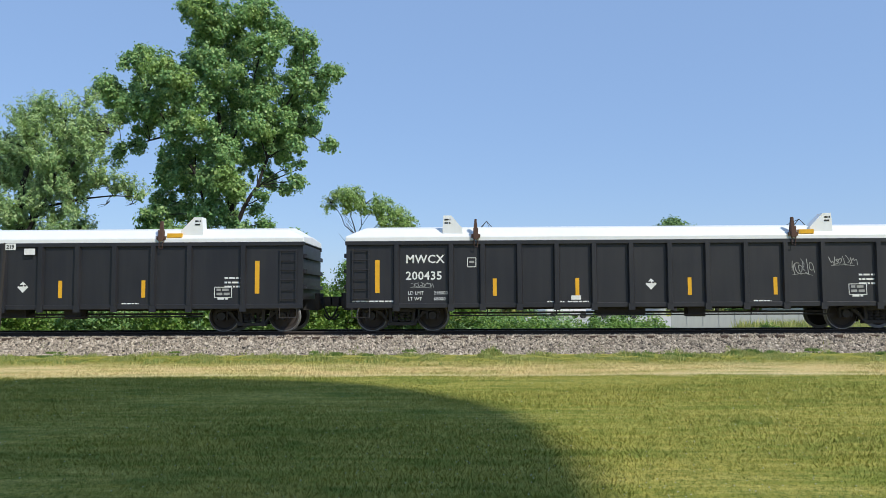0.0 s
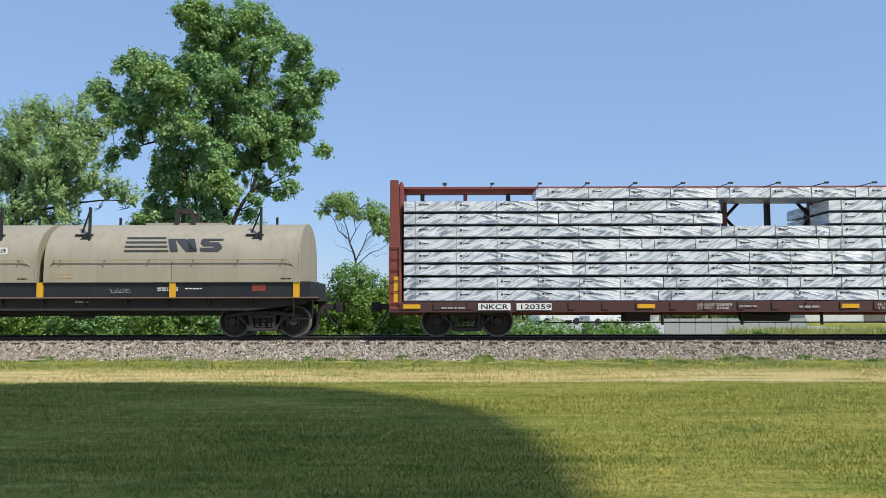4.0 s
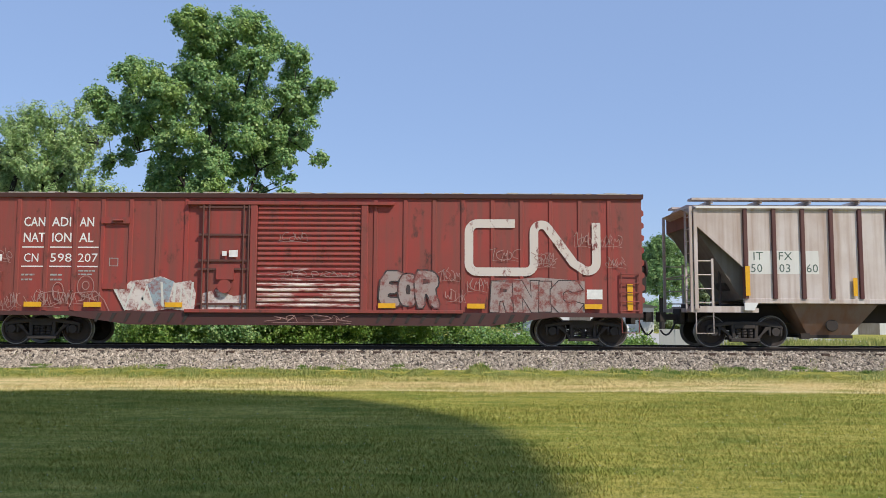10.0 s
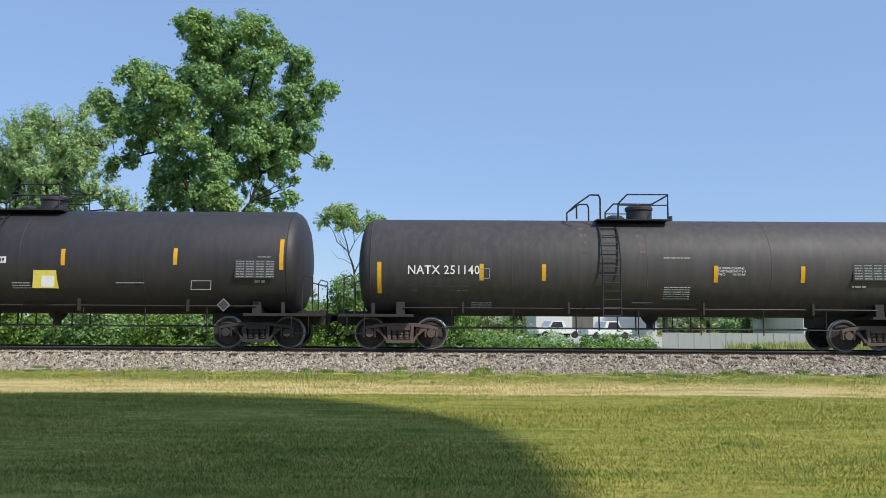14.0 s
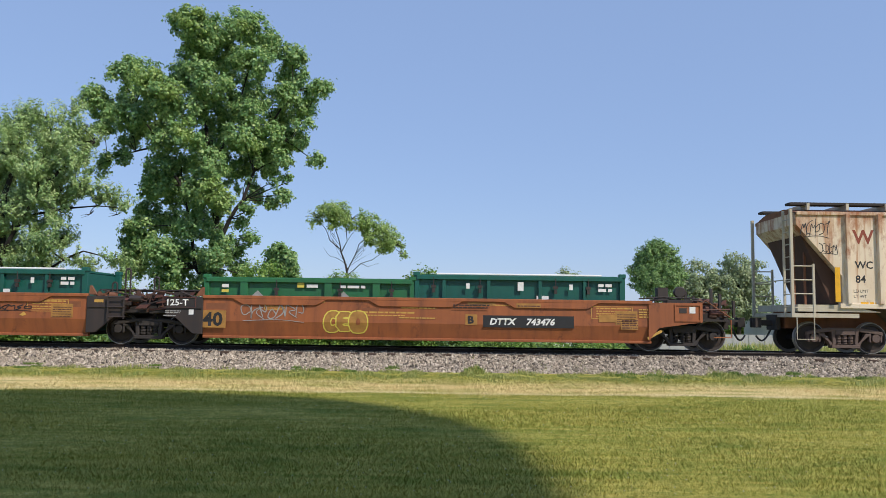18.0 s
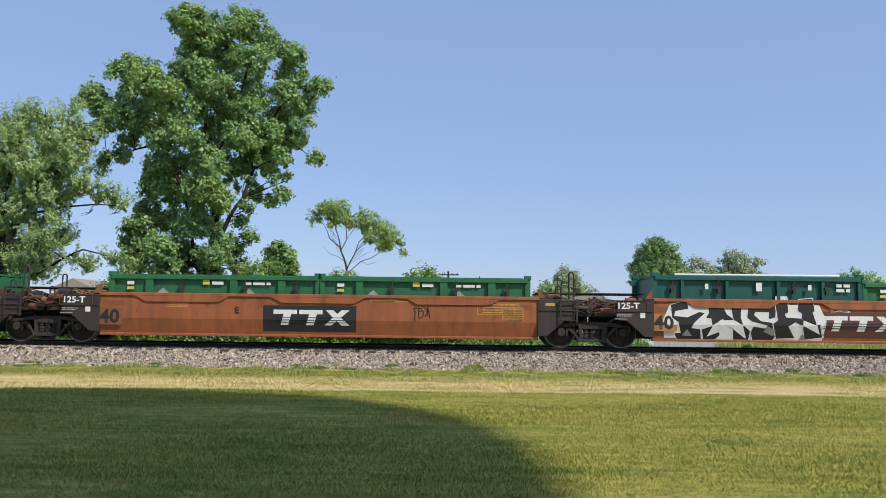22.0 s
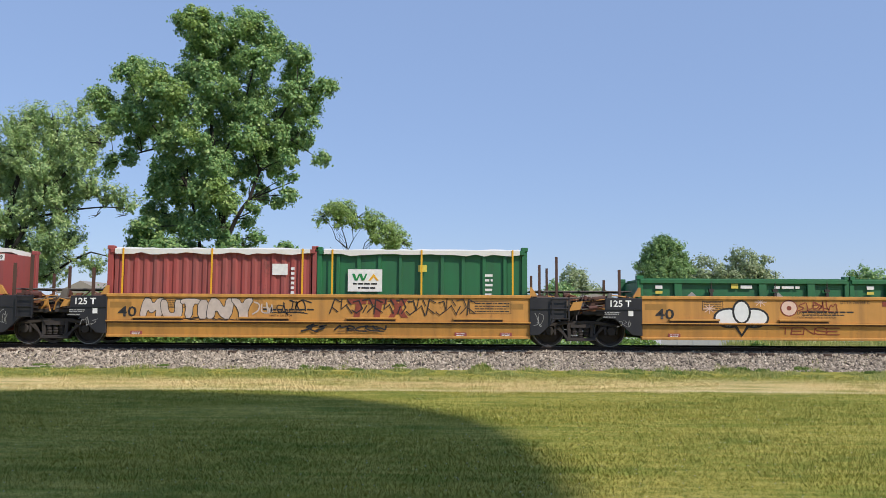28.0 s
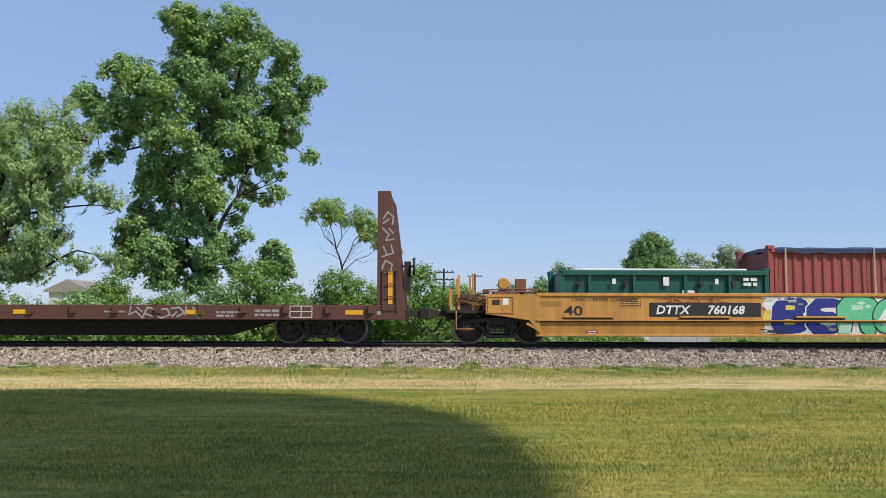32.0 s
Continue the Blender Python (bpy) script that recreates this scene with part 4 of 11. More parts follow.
    bars([(-10.0, 0.82, 0.7, 0.05), (-1.5, 0.86, 0.5, 0.05), (0.2, 0.84, 0.6, 0.06), (3.9, 0.86, 0.6, 0.05), (7.2, 0.86, 0.7, 0.05)], g, -1.58, "letter_dim")
    bm = B()
    for a, b, c, d in ((5.9, 0.72, 6.45, 0.75), (5.9, 0.99, 6.45, 1.02), (5.9, 0.72, 5.93, 1.02), (6.42, 0.72, 6.45, 1.02), (6.16, 0.72, 6.19, 1.02), (5.9, 0.86, 6.45, 0.88)):
        plate(bm, a, c, b, d, -1.59, 0.004)
    small(part("stencil_frame", bm, "letter", g))
    for x in (-11.1, -4.4, 1.4, 8.2):
        part("reflector_strip", plate(B(), x, x + 0.5, 0.83, 0.95, -1.585, 0.005), "yellow", g)
    bm = B()
    tube(bm, (-7, -1.2, 0.42), (7, -1.2, 0.42), 0.02), [bx(bm, x - 0.03, x + 0.03, -1.24, -1.16, 0.35, 0.9) for x in (-3.6, -1.3, 1.0, 3.3, 4.0, 6.4)]
    bx(bm, -4.6, -3.9, -1.0, -0.3, 0.45, 0.75), tube(bm, (-1.2, -0.8, 0.6), (0.2, -0.8, 0.6), 0.16, 12)
    part("brake_rigging", bm, "under", g)
    truck(g, u, -9.25), truck(g, u, 9.25)
    coupler(g, -L, -1), coupler(g, L, 1)
    bm = B()
    lathe(bm, [(0.26, 0.02), (0.28, 0.0), (0.28, -0.03), (0.26, -0.05)], "x", (L + 0.12, 0.3, 1.9), 20), tube(bm, (L - 0.3, 0.3, 1.9), (L + 0.12, 0.3, 1.9), 0.03)
    part("hand_brake", bm, "oxide", g)
    return g


def bundle(u, x0, x1, z, h, near, seed):
    """A pack of lumber in a creased white wrap with dark straps; the wrap sags and bulges a little."""
    rnd = random.Random(seed)
    b = tagged(new("lumber_pack"), "pack of lumber in creased white plastic wrap with dark straps", "lumber pack", "lumber packs on the flat car")
    m = pose(u + (x0 + x1) / 2, TRACK_Y, RAIL + z)
    b.matrix_basis = m
    MOVERS.append((b, u + (x0 + x1) / 2, RAIL + z, TRACK_Y))
    half, n = (x1 - x0) / 2 - 0.012, max(4, int((x1 - x0) / 0.3))
    y0, y1 = (-1.46, -0.17) if near else (0.17, 1.46)
    secs = []
    for i in range(n + 1):
        x = -half + 2 * half * i / n
        j = rnd.uniform(-0.012, 0.012)
        e = 0.03 if i in (0, n) else 0.0
        secs.append([(x, y0 + e + 0.13, 0.012), (x, y0 + e - j, 0.03 + 0.7 * j), (x, y0 + e + j, h - 0.042 + 0.7 * j), (x, y0 + e + 0.13, h - 0.036),
                     (x, y1 - 0.03, h - 0.04), (x, y1 - e, h - 0.07), (x, y1 - e, 0.05), (x, y1 - 0.03, 0.02)])
    bm = loft(B(), secs)
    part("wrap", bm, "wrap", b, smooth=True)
    if near:
        x = -half + 0.35
        while x < half - 0.2:
            bm = B()
            bx(bm, x - 0.005, x + 0.005, y0 - 0.018, y0 + 0.04, 0.0, h - 0.006)
            part("strap", bm, "letter_dim", b)
            x += 1.18
        bm, x = B(), -half + 0.45
        while x < half - 0.6:
            z = h * rnd.uniform(0.56, 0.66)
            plate(bm, x, x + 0.055, z - 0.025, z + 0.03, y0 - 0.014, 0.003), plate(bm, x + 0.08, x + 0.27, z - 0.008, z + 0.012, y0 - 0.014, 0.003)
            x += 1.18
        small(part("marking", bm, "letter_black", b)) if bm.verts else bm.free()


CB = -34.55
centre_beam(CB)
rows = 8
for k in range(rows):
    z = 1.02 + 0.37 * k
    cuts = {0: (-11.1, -3.75, 3.7, 11.25), 1: (-11.1, -3.6, -0.05, 5.6, 11.25), 2: (-11.1, -6.2, 2.35, 11.2), 3: (-11.1, -6.2, 2.4, 7.3, 11.2), 4: (-11.1, -4.2, 1.15, 6.2, 11.2),
            5: (-11.1, -1.9, 1.2, 7.4, 11.2), 6: (-11.1, -6.6, -1.85, None, 1.2, 6.2, 11.2), 7: (-11.1, -5.0, -1.95, None, 1.2, 7.0, 11.2)}[k]
    for a, b in zip(cuts, cuts[1:]):
        if a is not None and b is not None:
            bundle(CB, a, b, z, 0.37, True, k * 10 + int(a) + 50)
    bundle(CB, -11.0, -1.9 if k > 4 else 11.1, z, 0.37, False, 300 + k)
    if k > 4:
        bundle(CB, 1.2, 11.1, z, 0.37, False, 330 + k)
for a, b in ((-7.25, -2.0), (-2.0, 2.0), (2.0, 7.45)):
    bundle(CB, a, b, 1.02 + 0.37 * 8, 0.37, True, int(a) + 700)


# ---- coil car with two rounded covers ----
def coil_car(u):
    g = car("coil_car", "dark steel coil car with two beige rounded covers", "rail car", u)
    L = 7.75
    bm = B()
    bx(bm, -L, L, -1.38, 1.38, 1.16, 1.62), bx(bm, -L + 0.2, L - 0.2, -0.4, 0.4, 0.62, 1.16)
    part("deck", bm, "black", g)
    bm = B()
    for s in (-1, 1):
        pr(bm, [(-L + 0.1, 1.16), (-L + 0.1, 0.98), (-6.0, 0.78), (6.0, 0.78), (L - 0.1, 0.98), (L - 0.1, 1.16)], "y", s * 1.33 - 0.03, s * 1.33 + 0.03)
    part("side_sill", bm, "under", g)
    for s in (-1, 1):
        part("running_board", bx(B(), -L - 0.25, L + 0.25, s * 1.45 - 0.10, s * 1.45 + 0.10, 1.13, 1.17), "outlet", g, bevel=0.008)
    for k in range(13):
        x = -L + 0.5 + k * (2 * L - 1.0) / 12
        for s in (-1, 1):
            part("bracket", pr(B(), [(s * 1.36, 1.13), (s * 1.53, 1.13), (s * 1.36, 0.88)], "x", x - 0.02, x + 0.02), "under", g)
    for x in (-7.35, -4.0, -0.12, 3.75, 7.35):
        part("stake_pocket", bx(B(), x - 0.09, x + 0.09, -1.43, -1.37, 1.16, 1.60), "yellow", g, "amber reflective side plate")
    for x0, x1, lo in ((-7.45, -0.22, False), (0.0, 7.45, True)):
        # the cover: a rounded hood on straight lower walls
        arc = [(-1.46, 1.60), (-1.46, 2.05)] + [(-1.46 * math.cos(a), 2.05 + 1.36 * math.sin(a) ** 0.82) for a in (math.pi * k / 24 for k in range(1, 24))] + [(1.46, 2.05), (1.46, 1.60)]
        cov = part("cover", pr(B(), arc, "x", x0, x1), "beige", g, "beige rounded coil cover", smooth=True)
        rim = [(y * 1.012, 1.6 + (z - 1.6) * 1.008) for y, z in arc]
        for x in (x0 + 0.004, x1 - 0.034):
            part("cover_band", pr(B(), rim, "x", x, x + 0.03), "beige", cov, smooth=True)
        part("cover_seam", bx(B(), (x0 + x1) / 2 - 0.006, (x0 + x1) / 2 + 0.006, -1.464, -1.44, 1.62, 2.2), "bulk_brown", cov)
        bm = B()
        pts = [(x0 + 0.15, -1.44, 2.03), (x0 + 0.35, -1.54, 2.26), (x1 - 0.35, -1.54, 2.26), (x1 - 0.15, -1.44, 2.03)]
        pipe(bm, pts, 0.017)
        for k in range(6):
            x = x0 + 0.5 + k * (x1 - x0 - 1.0) / 5
            pipe(bm, [(x, -1.42, 2.22), (x, -1.54, 2.26), (x - 0.06, -1.47, 2.05)], 0.012)
        part("hand_rail", bm, "beige", cov)
        for x in (x0 + 1.2, x1 - 1.2):
            bm = B()
            bx(bm, x - 0.035, x + 0.035, -1.26, -1.19, 2.62, 3.82)
            pipe(bm, [(x - 0.02, -1.22, 3.70), (x - 0.32, -1.02, 3.08)], 0.028), pr(bm, [(x - 0.30, 2.86), (x, 2.80), (x, 3.15)], "y", -1.23, -1.21)
            bx(bm, x - 0.45, x + 0.06, -1.20, -1.02, 2.98, 3.03)
            part("guide_post", bm, "letter_black", cov, "dark stacking guide", bevel=0.006)
            part("guide_post", bx(B(), x - 0.035, x + 0.035, 0.88, 0.95, 2.85, 3.75), "letter_black", cov, "dark stacking guide", bevel=0.006)
        xm = (x0 + x1) / 2 - 0.05
        bm = B()
        bx(bm, xm - 1.2, xm + 1.2, -0.22, 0.22, 3.38, 3.46)
        part("lifting_beam", bm, "beige", cov)
        for y in (-0.25, 0.25):
            bm = pr(B(), [(xm - 0.32, 3.40), (xm - 0.26, 3.82), (xm - 0.19, 3.90), (xm + 0.19, 3.90), (xm + 0.26, 3.82), (xm + 0.32, 3.40), (xm + 0.20, 3.40), (xm + 0.15, 3.78), (xm - 0.15, 3.78), (xm - 0.20, 3.40)], "y", y - 0.03, y + 0.03)
            part("lifting_bail", bm, "under", cov)
        part("bail_plate", bx(B(), xm - 0.2, xm + 0.2, -0.2, 0.2, 3.79, 3.85), "beige", cov)
        # logo: horizontal stripes that run into a dark block shape, on the slope of the hood
        bm = B()
        def slope(z):
            s = min(1.0, max(0.0, (z - 2.05) / 1.36)) ** (1 / 0.82)
            return -1.46 * math.sqrt(max(0.0, 1 - s * s)) - 0.026
        def patch(bm, a, b, z0, z1, shear=0.0):
            v = [bm.verts.new(p) for p in ((a, slope(z0), z0), (b, slope(z0), z0), (b + shear, slope(z1), z1), (a + shear, slope(z1), z1))]
            bm.faces.new(v)
        for i in range(4):
            z = 2.50 + 0.13 * i
            patch(bm, xm - 1.35, xm - 0.05 - 0.05 * i, z, z + 0.045, -0.02)
        for i in range(8):
            z = 2.50 + 0.055 * i
            sh = -0.02
            if i < 7:
                patch(bm, xm - 0.02 * i, xm + 0.22 - 0.02 * i, z, z + 0.055, sh), patch(bm, xm + 0.46 - 0.055 * i, xm + 0.76 - 0.055 * i, z, z + 0.055, -0.055)
                patch(bm, xm + 0.56 - 0.02 * i, xm + 0.78 - 0.02 * i, z, z + 0.055, sh)
                a, b = {0: (0.80, 1.30), 1: (0.78, 1.36), 2: (1.18, 1.38), 3: (0.84, 1.34), 4: (0.78, 1.28), 5: (0.78, 0.98), 6: (0.80, 1.38)}[i]
                patch(bm, xm + a + 0.08, xm + b + 0.12, z, z + 0.055, sh)
        part("logo", bm, "emblem_grey", cov, "dark grey striped emblem")
        bm = B()
        for q in ((x0 + 0.25, x0 + 0.85, 1.72, 1.735), (x0 + 0.25, x0 + 0.85, 1.825, 1.84), (x0 + 0.25, x0 + 0.265, 1.735, 1.825), (x0 + 0.835, x0 + 0.85, 1.735, 1.825)):
            plate(bm, *q, -1.46, 0.006)
        part("reporting_plate", bm, "letter_gold", cov, "faded label outline")
        bars([(x1 - 0.55, 1.68, 0.3, 0.04)], cov, -1.462, "letter_black")
    lettering("GRW 7477", -5.72, 1.31, 0.19, -1.38, g, bold=0.002, width=1.2)
    lettering("LD LMT 216100", -3.65, 1.43, 0.08, -1.38, g), lettering("LT WT  67900  NEW 5-03", -3.65, 1.28, 0.08, -1.38, g)
    bars([(-6.9, 1.37, 0.25, 0.09), (3.3, 1.42, 0.6, 0.03), (3.3, 1.36, 0.6, 0.03), (4.1, 1.4, 0.5, 0.03), (-6.9, 1.02, 0.5, 0.03), (-2.9, 1.05, 0.8, 0.03), (0.9, 1.02, 0.4, 0.03)], g, -1.385, "letter")
    part("info_plate", plate(B(), -6.35, -5.95, 1.38, 1.56, -1.38, 0.01), "letter_dim", g), part("info_plate", plate(B(), 6.05, 6.45, 1.34, 1.54, -1.38, 0.01), "letter_brown", g)
    scrawl(g, 1.9, 2.5, 1.30, 1.42, -1.38, "letter_dim", 3, 0.015)
    bm = B()
    tube(bm, (-2.9, -0.8, 0.62), (-2.3, -0.8, 0.62), 0.13, 12), bx(bm, -2.1, -1.8, -0.9, -0.6, 0.45, 0.75), tube(bm, (-4.2, -1.1, 0.62), (-0.4, -1.1, 0.62), 0.025), tube(bm, (-5, -1.1, 0.72), (5, -1.1, 0.72), 0.02), tube(bm, (0.6, -1.0, 0.6), (1.3, -1.0, 0.6), 0.05)
    part("brake_rigging", bm, "under", g)
    for e in (-1, 1):
        bm = B()
        bx(bm, e * L - 0.05, e * L + 0.28, -1.4, 1.4, 1.05, 1.18)
        pipe(bm, [(e * (L + 0.1), -1.5, 1.15), (e * (L + 0.1), -1.5, 0.55), (e * (L - 0.45), -1.5, 0.55), (e * (L - 0.45), -1.5, 1.15)], 0.016)
        part("end_platform", bm, "under", g)
        coupler(g, e * (L + 0.15), e, mat="rust" if e < 0 else "under")
    bm = B()
    lathe(bm, [(0.28, 0.02), (0.30, 0.0), (0.30, -0.03), (0.28, -0.05)], "x", (-L - 0.3, -0.3, 2.05), 20), bx(bm, -L - 0.25, -L - 0.05, -0.45, -0.15, 1.18, 2.1), tube(bm, (-L, -0.3, 2.05), (-L - 0.3, -0.3, 2.05), 0.03)
    part("hand_brake", bm, "under", g)
    truck(g, u, -6.3), truck(g, u, 6.3)


coil_car(-56.1)


# ---- covered hoppers ----
def hopper_end(g, e, L, mat, floor=0.95, top=4.4, y=1.42, wide=0.55, low=1.55, brace=False):
    """End platform, corner posts, ladders and rails at one end (e = -1 or 1)."""
    bm = B()
    bx(bm, min(e * L, e * (L - 1.9)), max(e * L, e * (L - 1.9)), -1.45, 1.45, floor, floor + 0.12)
    part("end_platform", bm, mat, g)
    for s in (-1, 1):
        bm = B()
        bx(bm, e * L - 0.04, e * L + 0.04, s * y - 0.04, s * y + 0.04, floor, top)
        part("corner_post", bm, mat, g)
        x = e * (L - wide)
        bm = B()
        for k in range(4):
            z = floor + 0.28 + k * (low - 0.35) / 3
            tube(bm, (e * L, s * (y + 0.01), z), (x, s * (y + 0.01), z), 0.018)
        for q in (e * L, x):
            bx(bm, q - 0.030, q + 0.030, s * (y + 0.005) - 0.030, s * (y + 0.005) + 0.030, floor, floor + low)
        part("ladder", bm, mat, g)
    bm = B()
    for k in range(8):
        z = floor + 0.3 + k * (top - floor - 0.6) / 7
        tube(bm, (e * (L + 0.01), -y, z), (e * (L + 0.01), -y + 0.5, z), 0.016)
    bx(bm, e * L - 0.03, e * L + 0.03, -y + 0.48, -y + 0.54, floor, top)
    part("end_ladder", bm, mat, g)
    for s in (-1, 1) if brace else ():
        part("corner_brace", bx(B(), min(e * L, e * (L - 1.15)), max(e * L, e * (L - 1.15)), s * y - 0.03, s * y + 0.03, top - 0.46, top - 0.34), mat, g)
    bm = B()
    pipe(bm, [(e * (L - 0.1), -y - 0.03, floor), (e * (L - 0.1), -y - 0.03, 0.42), (e * (L - 0.6), -y - 0.03, 0.42), (e * (L - 0.6), -y - 0.03, floor)], 0.016)
    tube(bm, (e * (L - 0.05), -y, floor + 1.1), (e * (L - 0.05), y, floor + 1.1), 0.018)
    part("sill_step", bm, mat, g)


def admx(u):
    g = car("covered_hopper", "pale grey rounded covered hopper car with black lettering", "rail car", u, "covered hopper cars")
    L, H = 9.5, 8.85
    # side profile: curved upper side, upright lower side, tucked in at the sill
    prof = [(-1.20, 0.98), (-1.27, 1.20), (-1.455, 1.90), (-1.535, 1.96), (-1.56, 2.50), (-1.535, 2.98), (-1.42, 3.40), (-1.22, 3.80), (-1.02, 4.05), (-0.6, 4.18), (0, 4.22)]
    prof += [(-y, z) for y, z in prof[-2::-1]]
    bm = loft(B(), [[(x0 + (0 if z > 3.9 else (3.9 - z) * k), y, z) for y, z in prof] for x0, k in ((-H + 0.0, 0.55), (H - 0.0, -0.55))])
    body = part("body", bm, "hopper_white", g, smooth=True)
    for x in (-2.55, 2.55):
        bm = pr(B(), [(y * 1.004, z * 1.001) for y, z in prof if z > 1.9], "x", x - 0.008, x + 0.008)
        part("seam", bm, "hopper_white", body)
    for z, q in ((1.93, 1.492), (3.02, 1.513)):
        part("seam", bx(B(), -H + 1.2, H - 1.2, -q, -q + 0.06, z - 0.008, z + 0.010), "hopper_white", body)
    for e in (-1, 1):
        for s in (-1, 1):
            part("end_plate", pr(B(), [(e * (H + 0.10), 3.98), (e * (H + 0.10), 1.05), (e * (H - 2.2), 1.05), (e * (H - 1.75), 1.25), (e * (H - 0.05), 3.72)], "y", s * 1.31 - 0.02, s * 1.31 + 0.02), "hopper_white", g)
        part("end_bulkhead", bx(B(), e * (H - 0.35) - 0.02, e * (H - 0.35) + 0.02, -1.15, 1.15, 1.04, 3.95), "hopper_white", g)
        for q in (-1.0, 0.95):
            part("end_post", bx(B(), e * (L - 0.2) - 0.04, e * (L - 0.2) + 0.04, q - 0.04, q + 0.04, 1.04, 4.1), "hopper_white", g)
        bm = B()
        lathe(bm, [(0.26, 0.02), (0.28, 0.0), (0.28, -0.03), (0.26, -0.05)], "x", (e * (L + 0.02), 0.4, 2.0), 18), tube(bm, (e * (L - 0.4), 0.4, 2.0), (e * (L + 0.02), 0.4, 2.0), 0.03)
        part("hand_brake", bm, "hopper_dirt_shade", g) if e < 0 else bm.free()
        hopper_end(g, e, L, "hopper_white", 0.92, 4.45, 1.42, 0.55, brace=True)
        bm = B()
        lathe(bm, [(0.17, -0.5), (0.20, -0.45), (0.20, 0.45), (0.17, 0.5)], "y", (e * (L - 0.45), 0.1, 1.45), 16)
        part("air_tank", bm, "hopper_white", g, smooth=True)
        bm = B()
        bx(bm, e * (H - 0.55) - 0.18, e * (H - 0.55) + 0.18, -1.46, -1.40, 0.86, 1.18)
        part("jacking_pad", bm, "white", g)
        coupler(g, e * L, e, mat="dark_rust")
        tape(g, [(e * (H - 0.0) - e * 0.12, 1.3)], -1.43, 0.13, 0.95)
    for s in (-1, 1):
        part("side_sill", bx(B(), -H + 0.3, H - 0.3, s * 1.40 - 0.05, s * 1.40 + 0.05, 0.93, 1.08), "hopper_white", g, bevel=0.01)
    for s in (-1, 1):
        part("roof_walk", bx(B(), -L + 0.05, L - 0.05, s * 0.65 - 0.3, s * 0.65 + 0.3, 4.42, 4.46), "hopper_white", g)
        part("walk_rail", bx(B(), -L + 0.6, L - 0.6, s * 1.05 - 0.03, s * 1.05 + 0.03, 4.46, 4.52), "hopper_white", g)
        part("roof_curb", bx(B(), -L + 0.6, L - 0.6, s * 0.98 - 0.03, s * 0.98 + 0.03, 4.04, 4.20), "hopper_white", g)
    for k in range(12):
        x = -L + 0.7 + k * (2 * L - 1.4) / 11
        bm = B()
        bx(bm, x - 0.04, x + 0.04, -1.08, -1.0, 4.12, 4.50), bx(bm, x - 0.03, x + 0.03, -1.0, 1.0, 4.36, 4.42)
        part("walk_bracket", bm, "hopper_white", g)
    bm = B()
    bx(bm, -L + 0.9, L - 0.9, -0.3, 0.3, 4.20, 4.38)
    part("hatch_trough", bm, "hopper_white", g)
    # outlet hoppers under the sill, joined by a long pipe
    for x in (-5.0, -1.75, 1.75, 5.0):
        bm = loft(B(), [[(x - 1.1, -1.2, 0.98), (x + 1.1, -1.2, 0.98), (x + 1.1, 1.2, 0.98), (x - 1.1, 1.2, 0.98)], [(x - 0.35, -0.5, 0.40), (x + 0.35, -0.5, 0.40), (x + 0.35, 0.5, 0.40), (x - 0.35, 0.5, 0.40)]])
        part("outlet_hopper", bm, "hopper_dirt_shade", g, "dusty outlet hopper")
        bm = B()
        bx(bm, x - 0.03, x + 0.03, -1.38, -1.32, 0.36, 1.0)
        part("pipe_hanger", bm, "hopper_dirt_shade", g)
    part("outlet_pipe", tube(B(), (-6.4, -0.95, 0.36), (6.4, -0.95, 0.36), 0.055, 10), "hopper_dirt_shade", g, smooth=True)
    part("centre_sill", bx(B(), -L + 0.2, L - 0.2, -0.3, 0.3, 0.70, 0.98), "under", g)
    y = -1.556
    lettering("ADMX", -7.2, 2.44, 0.24, y, g, "letter_black", 1.08, 0.008), lettering("51139", -7.2, 2.07, 0.24, y, g, "letter_black", 1.08, 0.008)
    lettering("LD LMT 192400 LB", -7.0, 1.62, 0.085, -1.545, g, "letter_black"), lettering("LT WT   70600 LB", -7.0, 1.48, 0.085, -1.535, g, "letter_black")
    bm = B()
    for a, b, c, d in ((-5.9, 2.28, -5.65, 2.30), (-5.9, 2.50, -5.65, 2.52), (-5.9, 2.28, -5.88, 2.52), (-5.67, 2.28, -5.65, 2.52)):
        plate(bm, a, c, b, d, y - 0.002, 0.003)
    part("stencil_frame", bm, "letter_black", g)
    tape(g, [(-5.95, 1.47), (-3.4, 1.47), (-0.2, 1.47), (2.95, 1.47), (5.65, 1.47)], -1.545, 0.12, 0.34)
    bars([(-0.95, 1.70, 0.6, 0.03), (-0.95, 1.62, 0.6, 0.03), (-0.95, 1.54, 0.6, 0.03), (6.5, 1.88, 0.7, 0.035), (6.5, 1.79, 0.7, 0.035), (6.5, 1.70, 0.5, 0.035), (5.1, 1.5, 0.3, 0.03)], g, -1.55, "letter_black")
    bars([(-7.0, 1.14, 1.4, 0.028), (-7.0, 1.08, 1.4, 0.028), (-3.9, 1.14, 1.2, 0.028), (-1.1, 1.14, 1.4, 0.028), (-1.1, 1.08, 0.8, 0.028), (3.8, 1.14, 1.2, 0.028), (3.8, 1.08, 0.9, 0.028)], g, -1.46, "letter_black")
    part("info_panel", plate(B(), 5.92, 6.32, 1.52, 1.78, -1.552, 0.006), "letter_black", g, "black information panel")
    bars([(5.96, 1.68, 0.3, 0.06), (5.96, 1.56, 0.3, 0.05)], g, -1.56, "letter")
    scrawl(g, 1.1, 2.1, 1.60, 1.88, -1.55, "graf_black", 11, 0.035, 4), scrawl(g, 3.75, 4.95, 1.62, 2.02, -1.555, "graf_black", 12, 0.03, 6)
